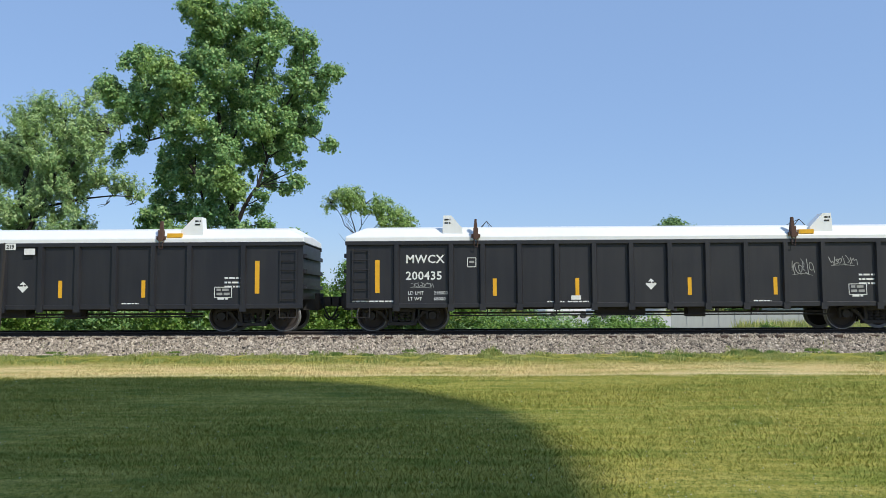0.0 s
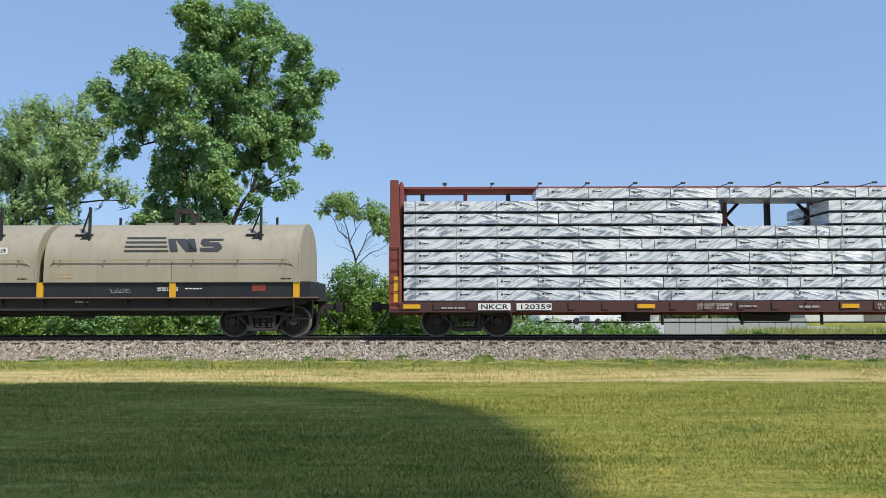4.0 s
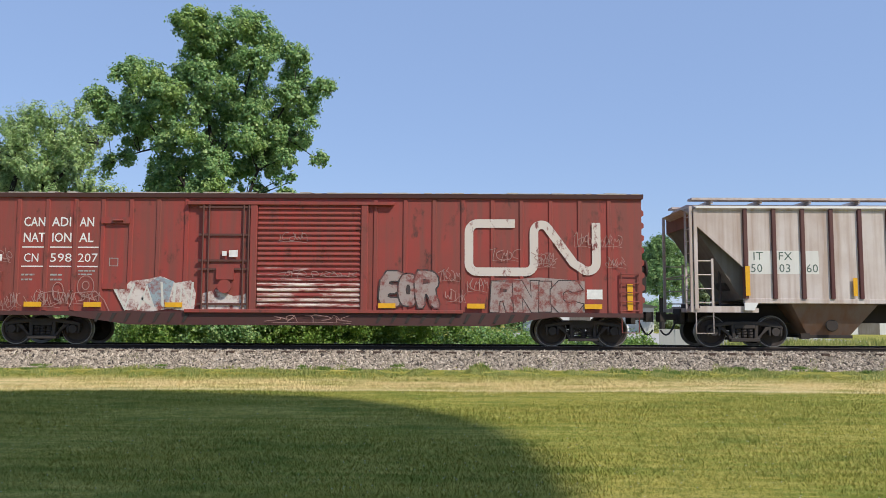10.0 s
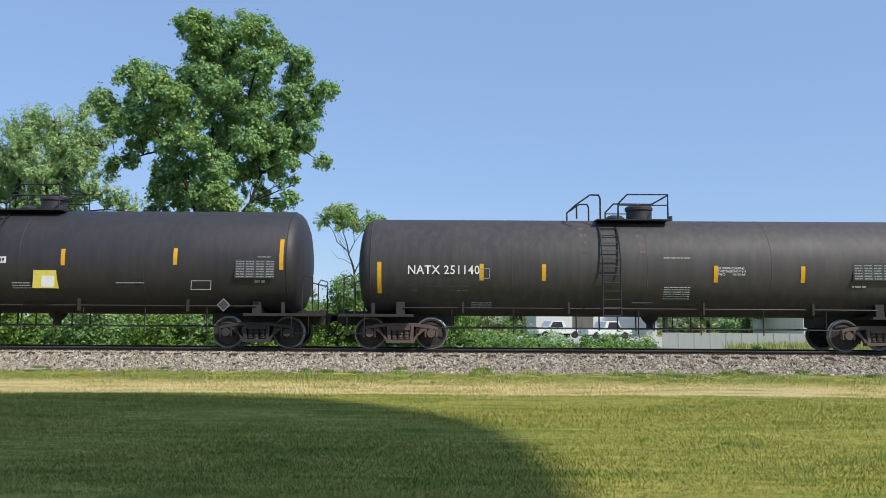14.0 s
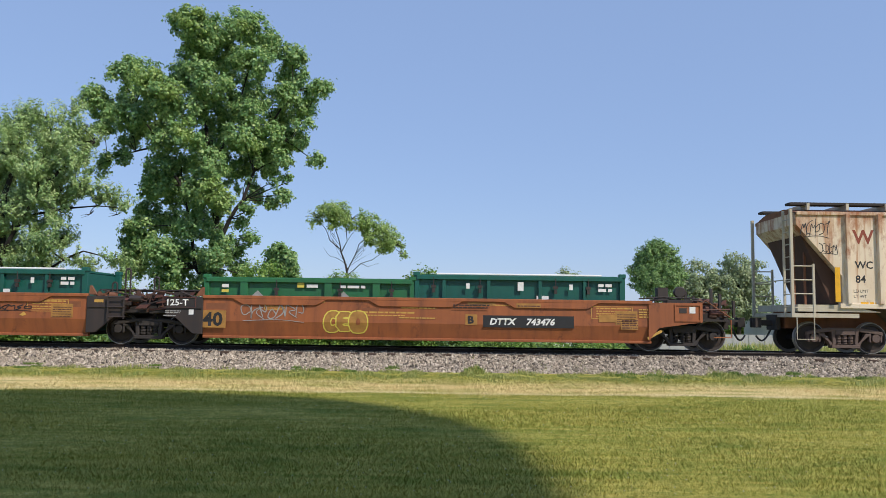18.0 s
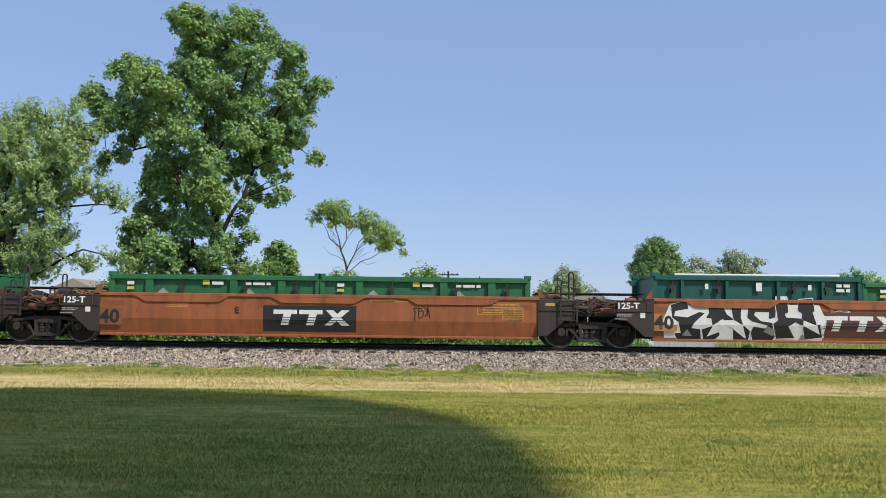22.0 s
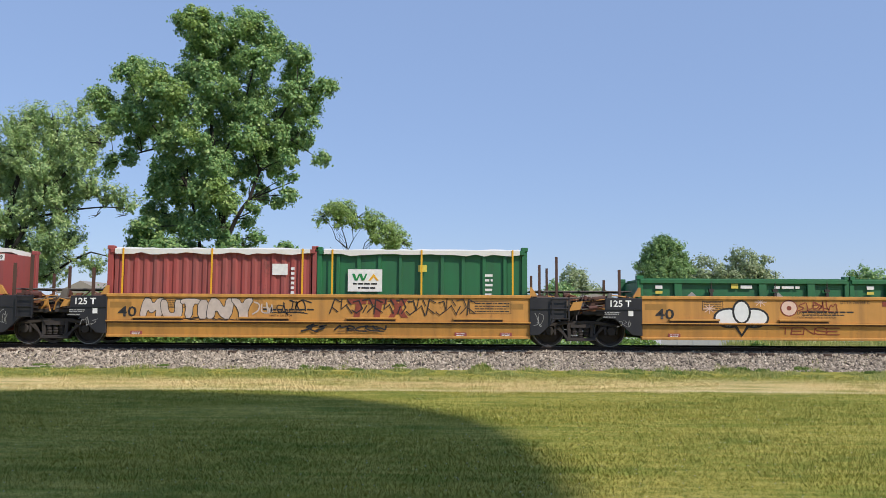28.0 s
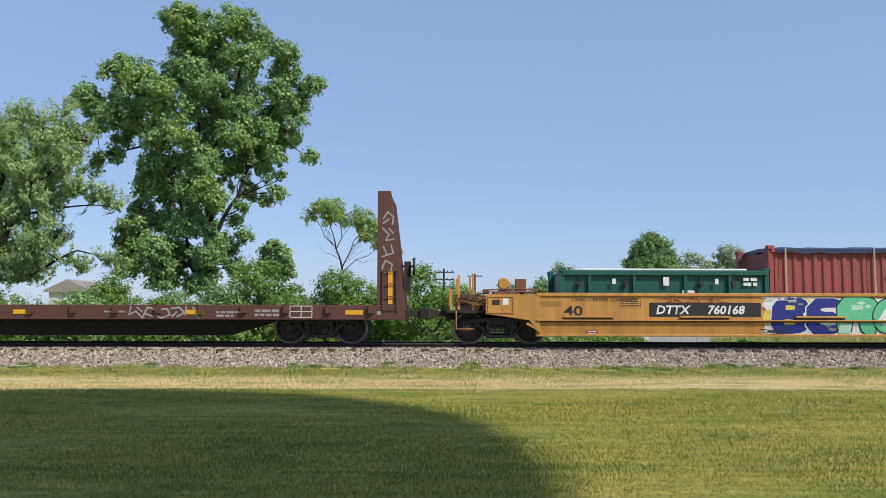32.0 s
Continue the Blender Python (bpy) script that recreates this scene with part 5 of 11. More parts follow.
    # the markings lie on the rounded side
    side = sorted((z_, -y_) for y_, z_ in prof if y_ < 0)
    for ob in g.children_recursive:
        if ob.name.split(".")[0] in ("lettering", "marking", "stencil_frame", "reflector_strip", "graffiti", "info_panel"):
            for v in ob.data.vertices:
                if v.co.z > 1.2 and v.co.y < -1.5:
                    v.co.y = -float(np.interp(v.co.z, [q[0] for q in side], [q[1] for q in side])) + min(v.co.y + 1.535, -0.003)
    truck(g, u, -7.94, mat="truck_rust"), truck(g, u, 7.94, mat="truck_rust")


admx(-75.22)


def itfx(u):
    g = car("covered_hopper", "weathered grey ribbed covered hopper car with maroon ribs", "rail car", u, "covered hopper cars")
    L, H, Y = 8.6, 8.48, 1.45
    side = [(-H, 4.05), (H, 4.05), (H, 3.6), (H - 1.38, 1.38), (-H + 1.38, 1.38), (-H, 3.6)]
    # slope ends: part of their shade is put into this darker colour
    part("body", pr(B(), side, "y", -Y + 0.20, Y - 0.20), "hopper_dirt_shade", g)
    sheet = [(-H, 4.05), (H, 4.05), (H, 3.55), (H - 1.40, 2.28), (H - 1.40, 1.38), (-H + 1.40, 1.38), (-H + 1.40, 2.28), (-H, 3.55)]
    for s in (-1, 1):
        part("side_sheet", pr(B(), sheet, "y", s * Y - 0.03, s * Y + 0.03), "grey_hopper", g)
    bm = pr(B(), [(-Y - 0.02, 4.05), (-Y + 0.1, 4.12), (-0.7, 4.24), (0.7, 4.24), (Y - 0.1, 4.12), (Y + 0.02, 4.05)], "x", -H, H)
    part("roof", bm, "grey_hopper", g)
    xs = [-7.05 + k * 0.826 for k in range(18)]
    for x in xs:
        for s in (-1, 1):
            bm = B()
            pr(bm, [(x - 0.085, s * (Y - 0.01)), (x - 0.05, s * (Y + 0.09)), (x + 0.05, s * (Y + 0.09)), (x + 0.085, s * (Y - 0.01))], "z", 1.42, 4.02)
            part("rib", bm, "maroon", g, "maroon side rib")
    for s in (-1, 1):
        part("side_sill", bx(B(), -H + 1.38, H - 1.38, s * Y - 0.05, s * Y + 0.10, 1.28, 1.42), "grey_hopper", g, bevel=0.01)
        part("roof_rail", bx(B(), -H, H, s * Y - 0.06, s * Y + 0.10, 3.98, 4.08), "grey_hopper", g, bevel=0.01)
    for e in (-1, 1):
        hopper_end(g, e, L, "grey_hopper", 1.02, 4.1, 1.42, 0.6)
        part("end_cap", bx(B(), min(e * H, e * (H + 0.03)), max(e * H, e * (H + 0.03)), -1.42, 1.42, 3.56, 4.02), "rust", g, "rusted end sheet")
        part("side_post", bx(B(), e * H - 0.05, e * H + 0.05, -1.50, -1.42, 1.1, 4.0), "grey_hopper", g)
        bm = pr(B(), [(e * (H - 1.45), 1.20), (e * (H - 0.1), 1.20), (e * (H - 0.1), 1.02), (e * (H - 1.7), 1.02)], "y", -1.46, 1.46)
        part("end_sill", bm, "grey_hopper", g)
        bm = B()
        lathe(bm, [(0.16, -0.45), (0.19, -0.4), (0.19, 0.4), (0.16, 0.45)], "y", (e * (L - 1.35), -0.4, 1.85), 14), bx(bm, e * (L - 1.0) - 0.03, e * (L - 1.0) + 0.03, -0.9, -0.84, 1.1, 3.0)
        part("brake_cylinder", bm, "under", g)
        bm = pr(B(), [(e * (H - 1.75), 1.30), (e * (H - 1.35), 1.30), (e * (H - 1.35), 1.08), (e * (H - 1.62), 1.08)], "y", -1.54, -1.48)
        part("jacking_pad", bm, "white", g)
        tape(g, [(e * 7.03, 1.5)], -1.55, 0.13, 0.85)
        coupler(g, e * L, e)
        bm = B()
        pr(bm, [(e * (L - 0.1), 4.12), (e * (L + 0.15), 4.05), (e * (L - 0.12), 3.9)], "y", -1.0, 1.0)
        part("roof_walk_end", bm, "grey_hopper", g)
    for s in (-1, 1):
        part("roof_walk", bx(B(), -L + 0.1, L - 0.1, s * 1.03 - 0.25, s * 1.03 + 0.17, 4.31, 4.37), "grey_hopper", g)
    for s in (-1, 1):
        part("roof_edge", bx(B(), -H, H, s * (Y + 0.11) - 0.01, s * (Y + 0.11) + 0.01, 4.03, 4.085), "white", g)
    for k in range(12):
        x = -7.9 + k * 1.44
        bm = B()
        bx(bm, x - 0.03, x + 0.03, -1.22, 1.22, 4.2, 4.32)
        part("walk_bracket", bm, "grey_hopper", g)
    for x in (-4.48, -0.02, 4.62):
        bm = loft(B(), [[(x - 1.25, -1.38, 1.27), (x + 1.25, -1.38, 1.27), (x + 1.25, 1.38, 1.27), (x - 1.25, 1.38, 1.27)],
                        [(x - 0.62, -0.95, 0.36), (x + 0.62, -0.95, 0.36), (x + 0.62, 0.95, 0.36), (x - 0.62, 0.95, 0.36)]])
        h = part("outlet_hopper", bm, "outlet", g, "rust-stained outlet hopper")
        bm = B()
        bx(bm, x - 0.68, x + 0.68, -0.98, 0.98, 0.28, 0.37), bx(bm, x - 0.85, x - 0.6, -1.05, -0.9, 0.26, 0.42)
        lathe(bm, [(0.16, 0), (0.19, -0.03), (0.16, -0.05)], "y", (x, -1.12, 0.66), 12)
        part("outlet_gate", bm, "under", h)
    part("centre_sill", bx(B(), -L + 0.2, L - 0.2, -0.35, 0.35, 0.72, 1.27), "under", g)
    y = -Y - 0.03
    part("patch_panel", plate(B(), -6.95, -4.95, 2.13, 2.80, y, 0.004), "panel_white", g, "pale painted-out panel")
    for t, x, z in (("IT", -6.85, 2.53), ("FX", -6.12, 2.53), ("50", -6.92, 2.18), ("03", -6.10, 2.18), ("60", -5.32, 2.18)):
        lettering(t, x, z, 0.24, y - 0.004, g, "letter_green", 1.05)
    tape(g, [(-3.95, 1.5), (-1.47, 1.5), (1.26, 1.5), (3.78, 1.5)], -Y - 0.092, 0.12, 0.52)
    bm = B()
    for a, b, c, d in ((4.92, 1.6, 5.42, 1.62), (4.92, 1.94, 5.42, 1.96), (4.92, 1.6, 4.94, 1.96), (5.40, 1.6, 5.42, 1.96), (5.16, 1.6, 5.18, 1.96), (4.92, 1.77, 5.42, 1.79)):
        plate(bm, a, c, b, d, y, 0.004)
    part("stencil_frame", bm, "letter", g)
    bars([(4.97, 1.82, 0.16, 0.08), (5.2, 1.82, 0.16, 0.08), (4.97, 1.65, 0.4, 0.08)], g, y, "letter")
    truck(g, u, -6.97, mat="truck"), truck(g, u, 6.97, mat="truck_rust")


itfx(-94.92)


def wc_hopper(u):
    g = car("covered_hopper", "rust-stained cream two-bay covered hopper car", "rail car", u, "covered hopper cars")
    L, H, Y = 5.8, 5.66, 1.45
    bm = pr(B(), [(-H, 4.10), (H, 4.10), (H, 3.75), (H - 1.3, 2.25), (H - 1.3, 1.42), (-H + 1.3, 1.42), (-H + 1.3, 2.25), (-H, 3.75)], "y", -Y, Y)
    part("body", bm, "cream", g)
    blots(g, [("rust_wash", [(4.62, 4.02), (H - 0.03, 4.02), (H - 0.03, 3.76), (4.62, 2.60)])], -Y, 0.0, "end panel washed with rust")
    bm = pr(B(), [(-Y - 0.02, 4.10), (-0.7, 4.28), (0.7, 4.28), (Y + 0.02, 4.10)], "x", -H, H)
    part("roof", bm, "rust", g)
    for k in range(10):
        x = -4.19 + k * 0.931
        for s in (-1, 1):
            bm = pr(B(), [(x - 0.085, s * (Y - 0.01)), (x - 0.055, s * (Y + 0.10)), (x + 0.055, s * (Y + 0.10)), (x + 0.085, s * (Y - 0.01))], "z", 1.46, 4.06)
            part("rib", bm, "cream", g)
    for s in (-1, 1):
        part("side_sill", bx(B(), -H + 1.2, H - 1.2, s * Y - 0.05, s * Y + 0.11, 1.32, 1.46), "cream", g, bevel=0.01)
        part("roof_rail", bx(B(), -H, H, s * Y - 0.05, s * Y + 0.10, 4.02, 4.12), "cream", g, bevel=0.01)
    for e in (-1, 1):
        hopper_end(g, e, L, "cream_clean", 1.05, 4.2, 1.42, 0.62)
        bm = pr(B(), [(e * (H - 1.3), 1.42), (e * H, 1.42), (e * H, 1.22), (e * (H - 2.4), 1.22)], "y", -1.44, 1.44)
        part("end_sill", bm, "cream_clean", g)
        coupler(g, e * L, e)
        tape(g, [(e * 4.55, 1.5)], -1.46 - 0.10, 0.15, 1.0)
        bm = B()
        part("slope_sheet", pr(B(), [(e * (H - 0.25), 3.45), (e * (H - 1.28), 2.25), (e * (H - 1.28), 1.45), (e * (H - 1.1), 1.45)], "y", -Y + 0.25, Y - 0.25), "dark_rust", g)
        for q in (0.30, 0.62):
            bx(bm, e * (L - q) - 0.03, e * (L - q) + 0.03, -0.9, -0.84, 1.1, 3.6)
        part("end_post", bm, "rust", g)
    for s in (-1, 1):
        part("roof_walk", bx(B(), -L + 0.1, L - 0.1, s * 1.0 - 0.2, s * 1.0 + 0.17, 4.36, 4.43), "under", g)
    for k in range(10):
        x = -5.2 + k * 1.155
        part("walk_bracket", bx(B(), x - 0.04, x + 0.04, -1.26, 1.26, 4.2, 4.40), "cream_clean", g)
    for x in (-1.62, 1.78):
        bm = loft(B(), [[(x - 1.35, -1.40, 1.32), (x + 1.35, -1.40, 1.32), (x + 1.35, 1.40, 1.32), (x - 1.35, 1.40, 1.32)],
                        [(x - 0.45, -0.7, 0.46), (x + 0.45, -0.7, 0.46), (x + 0.45, 0.7, 0.46), (x - 0.45, 0.7, 0.46)]])
        h = part("outlet_hopper", bm, "grimy_cream", g, "dirty cream outlet hopper")
        bm = B()
        bx(bm, x - 0.48, x + 0.48, -0.75, 0.75, 0.27, 0.45), bx(bm, x - 0.24, x + 0.24, -1.0, -0.9, 0.56, 0.78)
        part("outlet_gate", bm, "hopper_dirt_shade", h, bevel=0.015)
    part("centre_sill", bx(B(), -L + 0.2, L - 0.2, -0.4, 0.4, 0.72, 1.32), "rust", g)
    part("slope_plate", pr(B(), [(-0.45, 1.32), (0.75, 1.32), (0.9, 0.85), (-0.6, 0.85)], "y", -0.9, 0.9), "hopper_dirt_shade", g)
    y = -Y
    for word, z, x0 in (("WISCONSIN", 3.20, -3.72), ("CENTRAL", 2.70, -2.79)):
        for k, ch in enumerate(word):
            lettering(ch, x0 + 0.931 * k, z, 0.40, y, g, "letter_brown", bold=0.012, align="CENTER")
    lettering("WC", -3.98, 2.48, 0.21, y, g, "letter_black", bold=0.006), lettering("84", -3.98, 2.07, 0.21, y, g, "letter_black", bold=0.006), lettering("910", -3.10, 2.07, 0.21, y, g, "letter_black", bold=0.006)
    lettering("LD LMT", -4.05, 1.78, 0.09, y, g, "letter_black"), lettering("LT WT", -4.05, 1.63, 0.09, y, g, "letter_black")
    lettering("205200", -3.05, 1.78, 0.08, y, g, "letter_black"), lettering("57800", -3.0, 1.63, 0.08, y, g, "letter_black")
    bars([(2.45, 2.32, 0.6, 0.04), (2.45, 2.22, 0.5, 0.04), (2.45, 2.12, 0.4, 0.04)], g, y, "letter_black")
    part("info_panel", plate(B(), 2.60, 3.02, 1.58, 1.84, y, 0.006), "letter_black", g), bars([(2.64, 1.72, 0.3, 0.06), (2.64, 1.62, 0.3, 0.04)], g, y - 0.006, "letter")
    part("stencil_plate", plate(B(), -0.28, 0.02, 2.22, 2.40, y, 0.004), "letter", g)
    bars([(-3.85 + 0.931 * k, 1.45, 0.45, 0.06) for k in range(9)], g, y, "yellow")
    tape(g, [(-1.40, 1.45), (1.395, 1.45)], y - 0.105, 0.12, 0.55)
    scrawl(g, -2.05, -1.5, 1.58, 1.85, y, "hopper_dirt_shade", 21, 0.02), scrawl(g, -0.5, 0.1, 1.6, 1.9, y, "hopper_dirt_shade", 22, 0.02), scrawl(g, 0.7, 1.1, 1.6, 2.0, y, "hopper_dirt_shade", 23, 0.02)
    scrawl(g, 1.6, 2.3, 1.6, 1.9, y, "graf_black", 24, 0.02), scrawl(g, -5.5, -4.7, 3.4, 3.9, y, "graf_black", 25, 0.025), scrawl(g, -5.0, -4.5, 2.9, 3.2, y, "graf_black", 26, 0.02)
    truck(g, u, -4.13, mat="truck_rust"), truck(g, u, 4.13, mat="truck_rust")


wc_hopper(-183.45)


# ---- boxcar ----
def boxcar(u):
    g = car("boxcar", "faded red steel boxcar with a plug door and graffiti", "rail car", u)
    L, Y = 9.57, 1.45
    bm = B()
    bx(bm, -L, L, -Y, Y, 0.95, 4.30)
    part("body", bm, "boxcar", g)
    # roof edge takes the dark sill colour, with its shade painted in
    bm = pr(B(), [(-Y - 0.07, 4.29), (-Y - 0.09, 4.42), (-0.2, 4.54), (0.2, 4.54), (Y + 0.09, 4.42), (Y + 0.07, 4.29)], "x", -L - 0.05, L + 0.05)
    roof = part("roof", bm, "sill_oxide", g)
    rnd = random.Random(12)
    for k in range(60):
        x, lift = -L + 0.2 + k * (2 * L - 0.4) / 59 + rnd.uniform(-0.1, 0.1), rnd.uniform(-0.03, 0.03)
        part("roof_rib", pr(B(), [(-Y - 0.094 - 0.0002 * (k % 5), 4.41), (-Y - 0.094 - 0.0002 * (k % 5), 4.435 + 0.6 * lift), (-0.2, 4.56 + lift), (0.2, 4.56 + lift), (Y + 0.096, 4.44 + lift), (Y + 0.096, 4.40)], "x", x - rnd.uniform(0.06, 0.22), x + rnd.uniform(0.06, 0.22)), "roof_pale", roof, "pale weathered roof rib")
    # side posts: on the plain panels at both sides of the doors
    for x in (-9.35, -8.54, -7.70, -6.88, -6.08, -5.26, -4.46, -3.64, 1.86, 2.72, 3.56, 4.40, 5.25, 6.09, 6.94, 7.78, 8.63):
        for s in (-1, 1):
            bm = pr(B(), [(x - 0.07, s * (Y - 0.01)), (x - 0.05, s * (Y + 0.032)), (x + 0.05, s * (Y + 0.032)), (x + 0.07, s * (Y - 0.01))], "z", 1.0, 4.24)
            part("side_post", bm, "boxcar", g)
    for s in (-1, 1):
        bm = pr(B(), [(-L, 0.98), (L, 0.98), (L, 0.86), (7.0, 0.86), (5.2, 0.60), (-5.2, 0.60), (-7.0, 0.86), (-L, 0.86)], "y", s * (Y + 0.03) - 0.03, s * (Y + 0.03) + 0.03)
        part("side_sill", bm, "sill_oxide", g)
        # dark slanting plates laid on for the shade in the sill's slots
        bm = B()
        for k in range(18):
            x = (-6.2 + k * 0.42) if k < 7 else (1.9 + (k - 7) * 0.42)
            pr(bm, [(x, 0.68), (x + 0.07, 0.68), (x + 0.22, 0.93), (x + 0.10, 0.93)], "y", s * (Y + 0.07) - 0.008, s * (Y + 0.07) + 0.008)
        small(part("tie_slot", bm, "under", g))
    # corrugated door
    bm = B()
    bx(bm, -1.58, 1.48, -Y - 0.06, -Y, 1.05, 4.10)
    door = part("sliding_door", bm, "boxcar", g, "corrugated red steel door with scraped white paint")
    for k in range(20):
        z = 1.12 + k * 0.148
        part("door_corrugation", pr(B(), [(-Y - 0.06, z), (-Y - 0.105, z + 0.02), (-Y - 0.105, z + 0.05), (-Y - 0.06, z + 0.10)], "x", -1.53, 1.43), "scraped_red" if k < 5 else ("half_scraped" if k < 8 else "boxcar"), door)
    for x in (-1.66, 1.55):
        part("door_post", bx(B(), x - 0.10, x + 0.10, -Y - 0.13, -Y - 0.02, 0.98, 4.14), "boxcar", g, bevel=0.012)
    for z in (1.0, 4.12):
        part("door_track", bx(B(), -3.6, 4.4 if z < 2 else 2.4, -Y - 0.15, -Y - 0.02, z - 0.05, z + 0.05), "boxcar", g, bevel=0.01)
    # plug door with its gear
    bm = B()
    bx(bm, -3.20, -1.70, -Y - 0.07, -Y, 1.05, 4.05)
    plug = part("plug_door", bm, "boxcar", g, "red plug door with vertical operating rods")
    for x in (-3.12, -2.95, -1.95, -1.80):
        part("door_rod", tube(B(), (x, -Y - 0.12, 1.0), (x, -Y - 0.12, 4.15), 0.025), "bulk_brown", plug)
    for z in (1.2, 2.2, 2.45, 3.2, 4.0):
        part("door_bar", bx(B(), -3.25, -1.65, -Y - 0.12, -Y - 0.06, z - 0.03, z + 0.03), "bulk_brown", plug)
    bm = B()
    bx(bm, -2.7, -2.2, -Y - 0.16, -Y - 0.07, 1.9, 2.25), lathe(bm, [(0.2, 0), (0.2, -0.04)], "y", (-2.45, -Y - 0.16, 1.7), 14)
    part("door_gear", bm, "boxcar", plug)
    part("placard_board", plate(B(), -2.35, -2.10, 2.55, 2.75, -Y - 0.13, 0.01), "letter", plug), part("placard_board", plate(B(), -2.55, -2.42, 2.58, 2.72, -Y - 0.13, 0.01), "letter", plug)
    bm = B()
    bx(bm, -6.1, -5.28, -Y - 0.08, -Y, 3.52, 3.70), tube(bm, (-5.75, -Y - 0.11, 3.61), (-5.45, -Y - 0.11, 3.61), 0.035), bx(bm, -6.02, -5.3, -Y - 0.05, -Y, 1.62, 1.80)
    part("access_frame", bm, "boxcar", g)
    for e in (-1, 1):
        for k in range(8):
            z = 1.25 + k * 0.36
            part("end_rib", pr(B(), [(e * L, z), (e * (L + 0.08), z + 0.05), (e * (L + 0.08), z + 0.16), (e * L, z + 0.22)], "y", -Y + 0.05, Y - 0.05), "boxcar", g)
        ladder(g, e * (L - 0.36), 0.52, 1.05, 2.1, -Y - 0.02, 5, "boxcar")
        coupler(g, e * L, e)
        tape(g, [(e * (L - 0.36), 1.05)], -Y - 0.02, 0.16, 0.8)
        bm = B()
        pipe(bm, [(e * (L - 0.1), -Y, 0.95), (e * (L - 0.1), -Y, 0.42), (e * (L - 0.6), -Y, 0.42), (e * (L - 0.6), -Y, 0.95)], 0.016)
        part("sill_step", bm, "boxcar", g)
    bm = B()
    lathe(bm, [(0.26, 0.02), (0.28, 0.0), (0.28, -0.03), (0.26, -0.05)], "x", (L + 0.3, -0.6, 2.3), 18), bx(bm, L, L + 0.28, -0.8, -0.4, 1.6, 2.35)
    part("hand_brake", bm, "under", g)
    # emblem: one thick white band bent twice
    y = -Y - 0.034
    bm = B()
    def bend(cx, cz, r, a0, a1, n=8):
        return [(cx + r * math.cos(radians(a0 + (a1 - a0) * k / n)), cz + r * math.sin(radians(a0 + (a1 - a0) * k / n))) for k in range(n + 1)]
    path = [(x_ + 1.05, z_ + 0.21) for x_, z_ in [(4.85, 3.35), (3.95, 3.35)] + bend(3.77, 3.10, 0.25, 90, 180) + bend(3.77, 2.20, 0.25, 180, 270) + [(5.0, 1.95)] + bend(5.15, 2.2, 0.25, 270, 360) + [(5.40, 3.1)] + bend(5.62, 3.1, 0.22, 180, 40) + [(6.55, 2.20)] + bend(6.95, 2.23, 0.25, 220, 360) + [(7.20, 3.38)]]
    ribbon(bm, path, 0.25, y)
    small(part("emblem", bm, "letter_worn", g, "bent white band emblem, paint worn"))
    for z_, words in ((3.44, ("CAN", "ADI", "AN")), (2.98, ("NAT", "ION", "AL"))):
        for x_, w_, word in zip((-8.40, -7.57, -6.76), (0.62, 0.56, 0.42), words):
            lettering(word, x_, z_, 0.27, -Y - 0.002, g, "letter", width=w_, bold=0.004)
    for z_ in (2.81, 2.25):
        for x_, w_ in ((-8.42, 0.64), (-7.60, 0.64), (-6.79, 0.60)):
            part("lettering", plate(B(), x_, x_ + w_, z_, z_ + 0.035, -Y - 0.0, 0.003), "letter", g)
    part("stencil_frame", frame_outline(-5.86, -5.60, 2.28, 2.52, -Y - 0.002), "letter_dim", g)
    lettering("CN", -8.36, 2.40, 0.25, -Y - 0.002, g, width=0.42), lettering("598", -7.60, 2.40, 0.25, -Y - 0.002, g, width=0.62), lettering("207", -6.79, 2.40, 0.25, -Y - 0.002, g, width=0.58)
    bars([(-8.4, 2.0, 0.38, 0.05), (-7.56, 2.0, 0.34, 0.05), (-6.75, 2.12, 0.5, 0.04), (-8.4, 1.86, 0.35, 0.05), (-7.56, 1.86, 0.34, 0.05), (-6.75, 2.02, 0.4, 0.04)], g, -Y - 0.002, "letter_dim")
    blots(g, [("fade_grey", [(5.2, 0.98), (5.2, 1.9), (6.6, 2.0), (7.9, 1.9), (7.9, 1.0)])], -Y - 0.034, 0.0, "worn grey sprayed ground")
    slabs(g, [("E", 2.0, 2.62, 1.12, 2.16, 0.10), ("O", 2.52, 3.12, 1.16, 2.10, 0.0), ("R", 3.02, 3.72, 1.12, 2.18, -0.08)], -Y - 0.036, "fade_grey", "fade_black", 0.045, round_=1, hole="fade_black")
    slabs(g, [("R", 5.20, 5.92, 1.0, 1.88, 0.05), ("N", 5.84, 6.62, 1.0, 1.90, -0.05), ("I", 6.54, 6.98, 1.02, 1.88, 0.0), ("C", 6.92, 7.86, 1.0, 1.90, 0.0)], -Y - 0.037, "fade_grey", "fade_black", 0.03, hole="fade_black")
    blots(g, [("fade_white", [(-5.75, 1.75), (-5.45, 1.62), (-5.2, 1.85), (-4.75, 1.9), (-4.3, 2.0), (-3.9, 1.8), (-3.45, 1.88), (-3.3, 1.5), (-3.35, 0.98), (-4.1, 1.05), (-4.6, 0.97), (-5.35, 1.02), (-5.5, 1.35)]),
              ("fade_blue", [(-4.75, 1.75), (-4.4, 1.98), (-3.95, 1.85), (-4.1, 1.2), (-4.5, 1.1)])], -Y - 0.036, 0.0, "worn white and blue sprayed ground")
